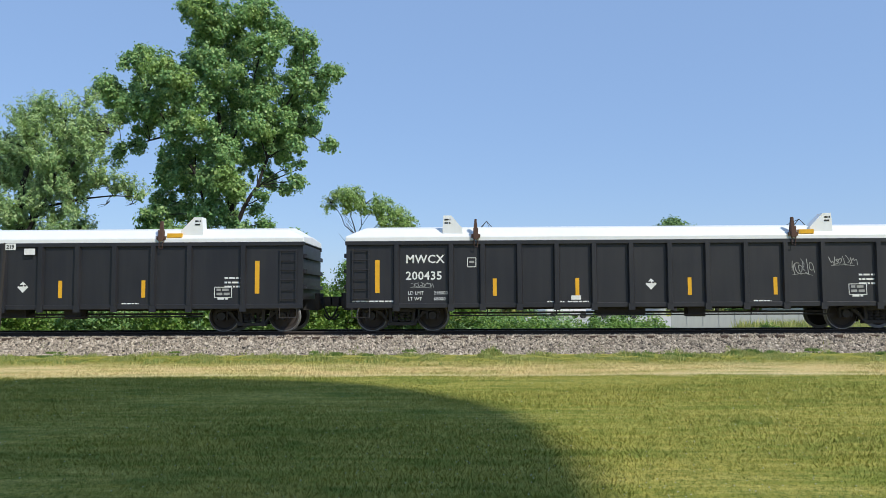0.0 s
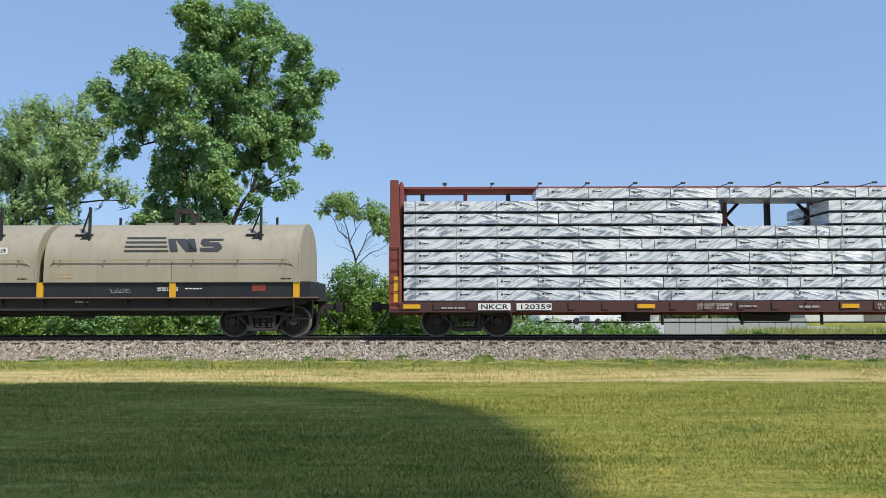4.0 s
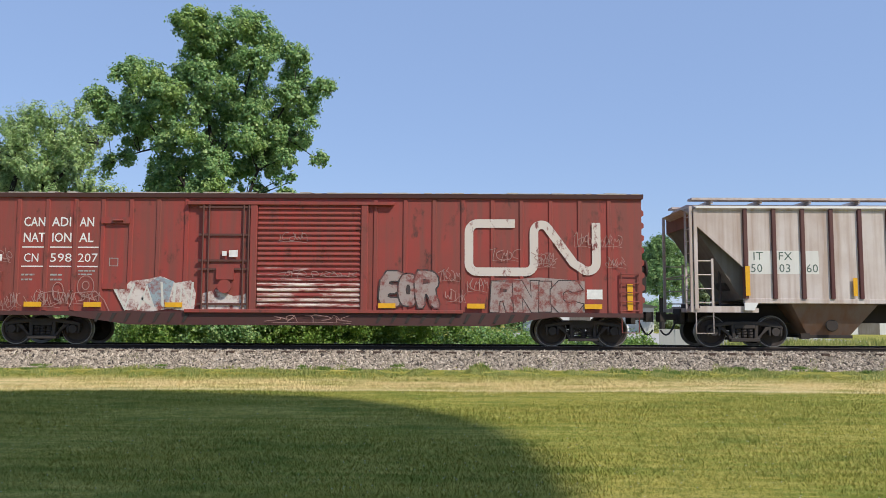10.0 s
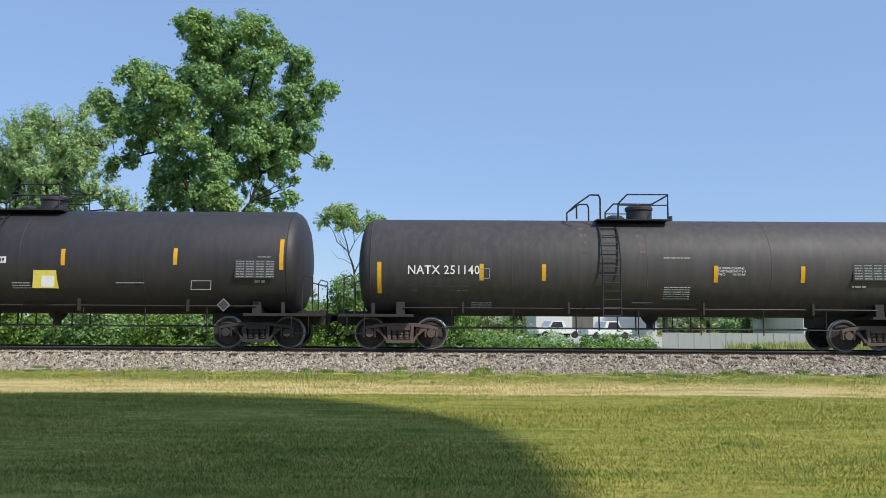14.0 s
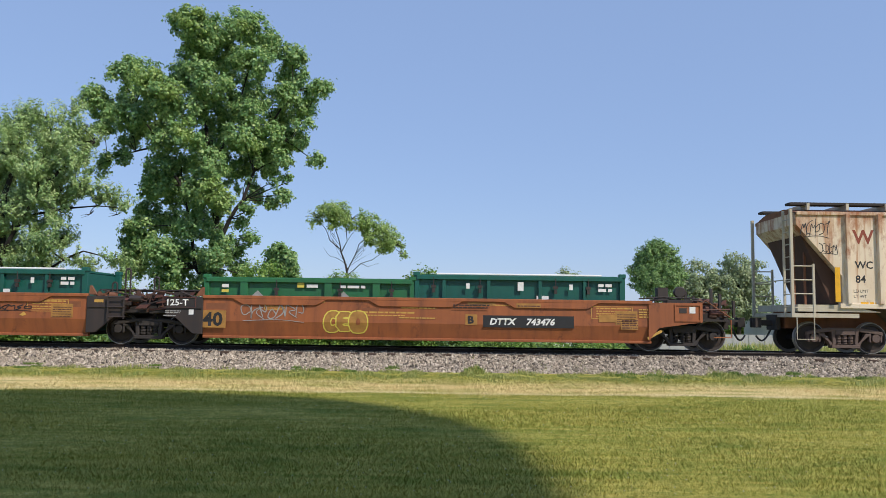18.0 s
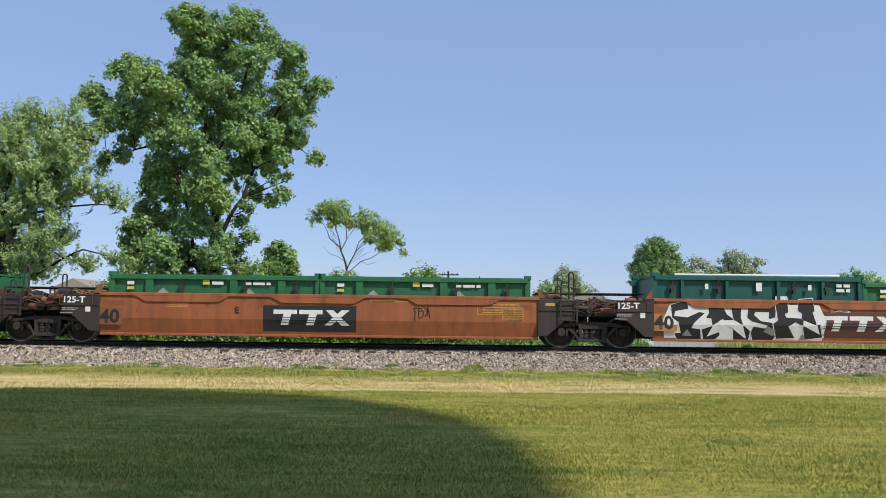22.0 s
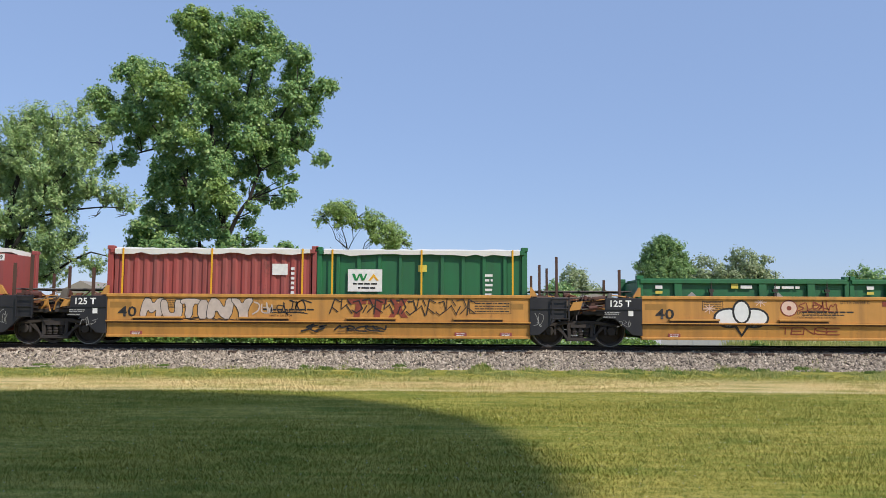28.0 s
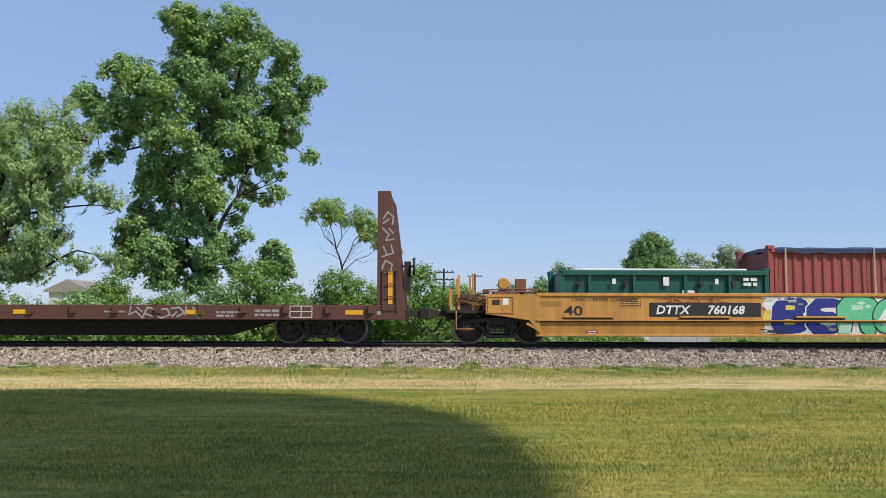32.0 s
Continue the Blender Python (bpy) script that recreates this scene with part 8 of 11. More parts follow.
jags(A2, [
    [(1.4, 1.28), (1.72, 1.47), (1.87, 1.28), (1.86, 0.98), (2.2, 0.98), (2.21, 1.41), (2.36, 1.45), (2.5, 0.92), (2.36, 0.67), (2.47, 0.33), (2.26, 0.29), (2.15, 0.73), (1.99, 0.72), (2.19, 0.58), (1.95, 0.28), (1.54, 0.29), (1.48, 0.61), (1.64, 0.63), (1.5, 0.98)],
    [(2.43, 1.32), (2.88, 1.28), (3.17, 1.41), (3.43, 1.34), (3.61, 1.25), (3.32, 1.21), (2.91, 1.18), (2.69, 1.1), (2.69, 0.95), (3.02, 0.97), (3.08, 0.86), (2.82, 0.81), (2.76, 0.72), (3.11, 0.75), (3.23, 0.51), (3.23, 0.31), (2.94, 0.28), (2.91, 0.45), (2.79, 0.29), (2.61, 0.31), (2.7, 0.61), (2.5, 1.05)],
    [(2.97, 1.11), (3.35, 1.21), (3.63, 1.11), (3.61, 0.89), (3.49, 0.8), (3.64, 0.55), (3.52, 0.33), (3.29, 0.31), (3.23, 0.61), (3.11, 0.8), (2.98, 0.92)],
    [(3.67, 1.27), (3.81, 1.47), (4.14, 1.31), (4.31, 1.17), (4.28, 1.02), (4.17, 0.92), (4.28, 0.73), (4.11, 0.36), (3.87, 0.29), (3.79, 0.61), (3.73, 0.92)],
    [(4.43, 1.27), (4.6, 1.49), (4.87, 1.36), (4.93, 0.86), (4.81, 0.29), (4.58, 0.29), (4.52, 0.51), (4.31, 0.28), (4.05, 0.28), (4.28, 0.67), (4.37, 0.98)],
    [(4.87, 1.44), (5.19, 1.47), (5.22, 1.05), (5.16, 0.73), (5.66, 0.91), (5.63, 0.41), (5.16, 0.29), (4.96, 0.48), (5.04, 0.92)]], Q - 0.004, "graf_black", "graf_white", 0.022, K, holes=[[(4.48, 0.72), (4.59, 1.17), (4.63, 0.72)], [(3.92, 1), (3.92, 1.1), (4.05, 1.06)], [(3.93, 0.63), (3.93, 0.8), (4.04, 0.71)]])
scrawl(A2, -1.10, -0.55, 1.2, 1.36, Q, "graf_white", 60, 0.025, 4)
part("notice", plate(B(), 5.06, 5.66, 0.98, 1.44, Q + 0.003, 0.003), "patch_gold", A2, "ochre notice under a tag"), scrawl(A2, 5.1, 5.6, 1.05, 1.4, Q - 0.012, "graf_black", 59, 0.03, 4)
A3 = UNIT["A", 3]
blots(A3, [("graf_black", [(-5.41, 0.31), (-4.96, 0.62), (-4.76, 0.56), (-4.82, 0.31)]),
           ("graf_black", [(-2.96, 0.31), (-2.66, 0.5), (-2.37, 0.53), (-2.37, 0.39), (-2.78, 0.31)]),
           ("graf_black", [(-4.99, 1.41), (-4.83, 1.37), (-4.88, 1.03), (-5.09, 1), (-4.96, 1.15)]),
           ("graf_black", [(-3.78, 0.78), (-3.67, 0.84), (-3.49, 0.56), (-3.75, 0.68)]),
           ("graf_black", [(-2.16, 0.72), (-1.89, 0.9), (-1.84, 0.75), (-2.04, 0.73)])], Q, K, "black sprayed drop shadow")
lines(A3, [
    [(-5.14, 1.47), (-4.67, 1.31), (-4.08, 1.37), (-3.84, 1.25), (-3.4, 1.25), (-3.37, 1.03), (-3.49, 0.9)],
    [(-2.96, 1.19), (-2.43, 1.22), (-2.13, 1.42), (-1.89, 1.25), (-1.51, 1.19), (-1.54, 0.68), (-1.72, 0.72)],
    [(-5.11, 1.09), (-4.93, 0.87), (-4.61, 0.87), (-4.61, 1.09), (-4.17, 0.84), (-4.37, 0.53), (-4.55, 0.75), (-4.85, 0.75)],
    [(-3.78, 0.72), (-4.08, 0.56), (-4.14, 0.5), (-3.99, 0.84), (-3.67, 1), (-3.75, 0.68), (-3.78, 0.34)],
    [(-3.67, 0.56), (-3.4, 0.53), (-3.19, 0.84), (-3.31, 0.97), (-3.43, 1.15)],
    [(-3.08, 1.09), (-2.9, 0.78), (-2.75, 0.5), (-2.37, 0.75), (-2.22, 1), (-2.48, 0.94), (-2.6, 0.72)],
    [(-2.16, 0.68), (-1.89, 1), (-1.72, 0.9), (-1.84, 0.75), (-2.1, 0.7), (-2.19, 0.53), (-1.63, 0.53), (-1.6, 0.34)],
    [(-3.75, 0.9), (-3.49, 1)],
    [(-2.84, 1.22), (-2.99, 1.03)],
    [(-4.96, 1.34), (-5.11, 1)]], 0.07, Q - 0.003, "graf_black", K, "black sprayed outline graffiti")
part("number_patch", plate(B(), -3.32, -3.06, 0.86, 1.08, Q - 0.012, 0.002), "letter_brown", A3), lettering("C", -3.27, 0.89, 0.16, Q - 0.015, A3, "letter_gold", bold=0.012)
for a, b, z in ((1.05, 1.25, 1.05), (1.6, 2.3, 0.86), (4.35, 4.55, 0.86)):
    part("paint_smudge", pr(B(), [(a, z), (a + 0.1, z + 0.08), (b - 0.08, z + 0.10), (b, z + 0.02), ((a + b) / 2, z - 0.03)], "y", Q - 0.002, Q), "letter_gold", A3, "ochre paint smudge")
scrawl(A3, 3.75, 4.7, 1.0, 1.2, Q, "graf_black", 64, 0.03, 4)
scrawl(UNIT["A", 4], -5.0, -3.2, 0.8, 1.35, Q, "letter_dim", 65, 0.03, 7)
slabs(UNIT["A", 4], [("C", -2.62, -2.15, 0.46, 1.10, 0.05), ("E", -2.26, -1.82, 0.50, 1.08, 0.0), ("O", -1.92, -1.36, 0.44, 1.12, 0.0)], Q, "patch_gold", "graf_yellow", 0.035, K, 1, label="yellow sprayed outline letters", hole="well_brown")
scrawl(UNIT["A", 1], 2.7, 3.2, 0.8, 1.3, Q, "graf_black", 67, 0.03, 3)
K = FOLD["well_yellow"]
number_board(UNIT["B", 4], -0.95, 0.98, "DTTX", "760168", 1.55, 0.25)
lettering("GWG521", 0.9, 1.38, 0.10, -1.488, UNIT["B", 4], "letter_black"), lettering("S-2054-11 REEFER CLEARANCE", 2.4, 1.38, 0.10, -1.488, UNIT["B", 4], "letter_black"), lettering("B", -1.95, 1.06, 0.20, -1.488, UNIT["B", 4], "letter_black", bold=0.006)
B3, B2, B1, B0 = UNIT["B", 3], UNIT["B", 2], UNIT["B", 1], UNIT["B", 0]
slab_emblem(B3, 0.8, 0.86, 1.75, 0.56, "")
blots(B3, [("graf_pale", [(3.5, 0.42), (3.45, 1.25), (5.6, 1.25), (5.75, 0.42)])], Q + 0.002, K)
slabs(B3, [("G", 2.70, 3.66, 0.32, 1.44, 0.0), ("O", 3.50, 4.30, 0.50, 1.40, 0.0), ("N", 4.14, 5.02, 0.26, 1.44, 0.0), ("E", 4.88, 5.66, 0.30, 1.42, 0.0)], Q - 0.001, "graf_pale", "graf_black", 0.03, K, 2)
part("graffiti", plate(B(), 2.80, 6.30, 0.702, 0.738, -1.554, 0.003), "graf_pale", B3, "pale spray paint on the guide rail")
slabs(B3, [("S", 5.52, 6.50, 0.28, 1.46, 0.05)], Q - 0.050, "graf_pale", "graf_black", 0.03, K, 2)
ring_ = lambda cx, cz, rx, rz, n=16: [(cx + rx * math.cos(2 * math.pi * k / n), cz + rz * math.sin(2 * math.pi * k / n)) for k in range(n)]
blots(B3, [("graf_black", ring_(-3.58, 0.90, 0.46, 0.31)), ("graf_black", ring_(-2.88, 0.90, 0.44, 0.31)), ("graf_white", ring_(-3.58, 0.90, 0.40, 0.25)), ("graf_white", ring_(-2.88, 0.90, 0.38, 0.25)),
           ("graf_black", ring_(-3.23, 1.08, 0.27, 0.37)), ("graf_white", ring_(-3.23, 1.08, 0.21, 0.31)), ("graf_black", [(-3.5, 0.72), (-2.96, 0.72), (-3.22, 0.32)]), ("well_yellow", [(-3.38, 0.69), (-3.08, 0.69), (-3.22, 0.42)])], Q, K)
blots(B3, [("letter_brown", ring_(-1.87, 1.20, 0.25, 0.25)), ("graf_pink", ring_(-1.87, 1.20, 0.22, 0.22)), ("letter_brown", ring_(-1.87, 1.20, 0.07, 0.07))], Q)
scrawl(B3, -1.6, -0.55, 1.12, 1.42, Q, "letter_brown", 73, 0.03, 6)
for cx, cz in ((-4.15, 1.17), (-2.68, 1.38), (2.4, 0.44)):
    bm = B()
    for k in range(4):
        a = math.pi * k / 4
        stroke(bm, [(cx - 0.16 * math.cos(a), cz - 0.13 * math.sin(a)), (cx + 0.16 * math.cos(a), cz + 0.13 * math.sin(a))], 0.025, Q - 0.003 - 0.0005 * k)
    drape(bm, K)
    part("graffiti", bm, "graf_pink", B3, "small sprayed starburst")
graffiti(B3, "TENSE", -2.15, -0.45, 0.40, 0.63, Q, "letter_brown", 74, 0.12, K)
lettering("LMT 123,100 PER UNIT", -1.65, 1.02, 0.085, -1.488, B3, "letter_black"), lettering("CONTAINER LIMIT 61,550 EACH", -1.65, 0.90, 0.055, -1.488, B3, "letter_black"), lettering("DTTX 760168 C", -0.4, 1.34, 0.085, -1.488, B3, "letter_black")
slabs(B2, [("M", -5.02, -4.36, 0.82, 1.42, 0.10), ("U", -4.44, -3.82, 0.80, 1.36, -0.06), ("T", -3.90, -3.34, 0.82, 1.40, 0.05), ("I", -3.42, -3.02, 0.80, 1.36, 0.0), ("N", -3.10, -2.36, 0.80, 1.42, 0.08), ("Y", -2.44, -1.72, 0.80, 1.42, -0.06)], Q, "graf_chalk", "graf_black", 0.018, 0.0, 1)
scrawl(B2, -1.75, -1.2, 0.9, 1.3, Q, "graf_chalk", 179, 0.05, 3), scrawl(B2, -4.6, -1.9, 0.74, 0.84, Q, "graf_black", 180, 0.02, 7)
slab_emblem(B2, 0.95, 0.86, 1.75, 0.56, "")
scrawl(B2, -1.1, -0.2, 1.0, 1.4, Q, "graf_black", 79, 0.035, 5)
graffiti(B2, "143214", 0.45, 2.3, 0.96, 1.44, Q - 0.012, "graf_black", 76, 0.10), graffiti(B2, "23413421", 2.35, 4.65, 0.92, 1.44, Q - 0.012, "graf_black", 77, 0.10)
scrawl(B2, 0.6, 2.0, 0.45, 0.62, Q + 0.018, "graf_black", 78, 0.04, 5), scrawl(B2, -0.35, 0.25, 0.42, 0.64, Q + 0.018, "graf_black", 178, 0.045, 3)
lettering("123,100 PER UNIT", -1.3, 0.98, 0.085, -1.488, B2, "letter_black"), lettering("LIMIT 61,550 EACH", -1.3, 0.88, 0.055, -1.488, B2, "letter_black")
# the turquoise and red piece: slanting slabs over a white cloud, with black shadows
blots(B1, [("graf_white", [(-0.30, 0.29), (-0.03, 0.68), (0.38, 0.79), (0.49, 1.28), (0.74, 1.36), (2.20, 1.40), (2.86, 1.42), (4.76, 1.42), (4.82, 1.05), (5.52, 0.73), (5.85, 0.68), (5.63, 0.29), (4.27, 0.29)]),
           ("graf_black", [(0.38, 0.76), (0.65, 1.31), (1.28, 1.36), (1.52, 1.31), (1.14, 0.72)]),
           ("graf_teal", [(0.53, 0.90), (0.80, 1.27), (1.25, 1.31), (1.01, 1.07), (1.03, 0.80), (0.60, 0.78)]),
           ("graf_black", [(1.25, 0.85), (1.47, 1.34), (2.26, 1.36), (2.29, 0.75)])], Q - 0.000, K)
blots(B1, [("graf_red", [(1.17, 0.74), (1.50, 1.30), (1.77, 1.34), (1.66, 1.01), (1.82, 0.99), (1.80, 0.75)]),
           ("graf_red", [(1.82, 0.75), (1.88, 1.32), (2.04, 1.37), (2.20, 1.28), (2.23, 0.75)]),
           ("graf_red", [(1.17, 0.68), (2.29, 0.69), (2.45, 0.30), (2.10, 0.29), (1.93, 0.53), (1.23, 0.53)]),
           ("graf_black", [(1.28, 0.50), (1.93, 0.53), (2.10, 0.29), (1.82, 0.32), (1.61, 0.45)])], Q - 0.003, K)
blots(B1, [("graf_teal", [(0.08, 0.30), (0.27, 0.63), (1.12, 0.66), (1.17, 0.50), (0.79, 0.44), (0.65, 0.30)]),
           ("graf_black", [(-0.11, 0.29), (0.14, 0.65), (0.25, 0.65), (0.07, 0.29)]),
           ("graf_black", [(0.71, 0.29), (0.84, 0.45), (1.06, 0.46), (1.28, 0.29)]),
           ("graf_white", [(0.82, 0.29), (0.93, 0.40), (1.06, 0.36), (1.16, 0.29)])], Q - 0.006, K)
blots(B1, [("graf_black", [(2.23, 0.73), (2.40, 1.20), (2.59, 1.34), (2.86, 1.38), (3.16, 1.15), (3.01, 0.91), (3.21, 0.65), (3.43, 0.40), (2.91, 0.38), (2.42, 0.51)]),
           ("graf_pale", [(2.26, 0.74), (2.42, 1.19), (2.60, 1.31), (2.86, 1.35), (3.12, 1.14), (2.97, 0.92), (3.18, 0.63), (3.39, 0.42), (2.91, 0.41), (2.43, 0.54)]),
           ("graf_black", [(2.63, 1.07), (2.94, 1.14), (2.92, 1.06), (2.67, 1.02)]),
           ("graf_black", [(2.55, 1.20), (2.72, 1.28), (2.77, 1.19), (2.60, 1.13)]),
           ("graf_white", [(2.59, 1.20), (2.71, 1.25), (2.74, 1.20), (2.61, 1.16)])], Q - 0.006, K)
blots(B1, [("graf_black", [(2.94, 0.97), (3.12, 1.29), (3.29, 1.27), (3.51, 1.11), (3.43, 1.25), (4.16, 1.29), (4.41, 0.92), (4.27, 0.71), (3.73, 0.56), (3.54, 0.39), (3.32, 0.43)]),
           ("graf_teal", [(3.00, 0.98), (3.14, 1.24), (3.27, 1.20), (3.39, 0.87), (3.55, 0.70), (3.76, 0.63), (3.51, 0.43), (3.35, 0.48)]),
           ("graf_teal", [(3.48, 1.20), (4.11, 1.24), (4.33, 0.93), (4.22, 0.76), (3.73, 0.63), (3.67, 0.70), (3.88, 0.82), (3.78, 0.97), (3.47, 1.10)]),
           ("graf_white", [(3.37, 1.11), (3.73, 0.97), (3.83, 0.83), (3.59, 0.74), (3.45, 0.88)])], Q - 0.009, K)
blots(B1, [("graf_teal", [(3.78, 0.33), (3.89, 0.61), (4.60, 0.64), (5.03, 0.62), (5.25, 0.35), (4.60, 0.33), (4.38, 0.50), (4.11, 0.47), (4.00, 0.34)]),
           ("graf_black", [(3.99, 0.30), (4.15, 0.51), (4.44, 0.49), (4.64, 0.31)]),
           ("graf_white", [(4.11, 0.29), (4.22, 0.44), (4.38, 0.42), (4.53, 0.30)]),
           ("graf_black", [(5.03, 0.62), (5.21, 0.62), (5.55, 0.29), (5.31, 0.29)]),
           ("graf_teal", [(4.30, 0.74), (4.38, 0.83), (4.82, 0.83), (4.87, 0.75)]),
           ("graf_black", [(4.38, 1.31), (4.46, 1.39), (4.76, 1.41), (4.74, 1.31), (4.52, 1.26), (4.44, 1.10)])], Q - 0.009, K)
blots(B1, [("graf_aqua", [(-4.11, 1.20), (-3.73, 1.18), (-3.40, 0.93), (-3.21, 0.64), (-3.28, 0.29), (-4.08, 0.31), (-3.95, 0.64), (-4.03, 0.96)]),
           ("graf_white", [(-4.44, 1.31), (-4.11, 1.30), (-4.01, 1.12), (-4.22, 1.17), (-4.47, 1.20)]),
           ("graf_white", [(-4.55, 0.91), (-4.38, 1.12), (-4.17, 1.07), (-3.84, 0.80), (-3.95, 0.69), (-4.22, 0.93), (-4.55, 0.80)]),
           ("graf_white", [(-4.08, 0.31), (-3.92, 0.64), (-3.83, 0.64), (-3.96, 0.31)]),
           ("graf_white", [(-3.37, 0.88), (-3.21, 0.64), (-3.28, 0.31), (-3.35, 0.31), (-3.28, 0.64)])], Q - 0.000, K)
scrawl(B1, -2.2, -0.4, 1.12, 1.42, Q, "graf_black", 83, 0.025, 4), scrawl(B1, 4.3, 4.7, 1.2, 1.4, Q - 0.012, "graf_black", 183, 0.03, 3), scrawl(B1, -0.2, 0.4, 0.95, 1.3, Q - 0.012, "graf_black", 184, 0.025, 3), scrawl(B1, 2.5, 3.0, 0.5, 0.72, Q, "graf_black", 185, 0.03, 3)
lettering("LD LMT  123,100  PER UNIT", -1.85, 0.98, 0.085, -1.488, B1, "letter_black"), lettering("20 FT CONTAINER LIMIT 61,550 EACH", -1.75, 0.88, 0.055, -1.488, B1, "letter_black"), lettering("DTTX 760168 E", -0.35, 1.34, 0.085, -1.488, B1, "letter_black")
number_board(B0, -3.5, 0.92, "DTTX", "760168", 1.48, 0.25)
lettering("S-2054-11 REEFER CLEARANCE", -5.75, 1.30, 0.10, -1.488, B0, "letter_black")
blots(B0, [("graf_white", [(-0.25, 1.2), (-0.1, 1.44), (0.9, 1.44), (1.9, 1.40), (3.9, 1.40), (4.1, 0.5), (3.9, 0.28), (-0.3, 0.28), (0.0, 0.9)]), ("graf_yellow", ring_(0.0, 0.8, 0.24, 0.26)), ("graf_yellow", ring_(4.2, 1.2, 0.22, 0.2)), ("graf_yellow", ring_(0.95, 1.28, 0.25, 0.14)), ("graf_yellow", ring_(1.6, 0.4, 0.3, 0.12))], Q, K)
slabs(B0, [("B", 0.02, 1.16, 0.32, 1.44, 0.12), ("E", 1.02, 2.06, 0.30, 1.40, 0.06)], Q - 0.008, "graf_blue", "graf_white", 0.035, K, 1, hole="graf_yellow")
slabs(B0, [("R", 1.92, 3.12, 0.30, 1.46, 0.04), ("G", 2.96, 4.34, 0.30, 1.44, 0.02)], Q - 0.012, "graf_mint", "graf_black", 0.035, K, 1, hole="graf_pale_mint")
blots(B0, [("graf_pale_mint", ring_(2.62, 1.26, 0.12, 0.05, 10)), ("graf_pale_mint", ring_(2.82, 1.16, 0.09, 0.05, 10)), ("graf_pale_mint", [(1.95, 0.34), (2.0, 0.66), (2.34, 0.60), (2.30, 0.33)]), ("graf_pale_mint", [(3.5, 0.33), (3.35, 0.50), (3.9, 0.56), (4.25, 0.42), (4.0, 0.33)]),
           ("graf_silver", ring_(0.62, 1.30, 0.14, 0.05, 10)), ("graf_silver", ring_(0.86, 1.22, 0.08, 0.04, 10)), ("graf_silver", ring_(1.78, 0.46, 0.12, 0.05, 10)), ("graf_silver", ring_(1.66, 0.56, 0.07, 0.04, 10))], Q - 0.016, K, "pale sprayed highlights")
scrawl(B0, -0.25, 0.75, 1.34, 1.46, Q - 0.016, "graf_white", 186, 0.025, 5), scrawl(B0, -0.35, 0.45, 0.36, 0.46, Q - 0.012, "graf_black", 187, 0.025, 5), scrawl(B0, 3.75, 4.4, 1.28, 1.42, Q - 0.02, "graf_white", 188, 0.03, 3)
scrawl(B0, -3.3, -1.3, 1.26, 1.42, Q, "letter_brown", 86, 0.025, 8)


def settle(unit, grow):
    """Brings the sides, ends and markings of a unit to the true height of its top chord."""
    for ob in unit.children_recursive:
        kind = ob.name.split(".")[0]
        if ob.type == "MESH" and ob.data.users == 1 and kind not in ("coupler", "air_hose", "guide_post", "truck_frame"):
            ob.data.transform(Matrix.Translation((0, 0, 0.28)) @ Matrix.Diagonal((1, 1, grow, 1)) @ Matrix.Translation((0, 0, -0.28)))


for (which, k), unit in UNIT.items():
    settle(unit, 0.93 if which == "A" else 0.95)


# ---- containers ----
def glyph_row(keys, x, z, w, h, step, thick, y):
    """A row of painted shapes that are no letters."""
    bm = B()
    for k, key in enumerate(keys):
        for i, st in enumerate(GLYPH[key]):
            stroke(bm, [(x + step * k + w * a, z + h * b) for a, b in st], thick, y - 0.003 - 0.0006 * i)
    return bm


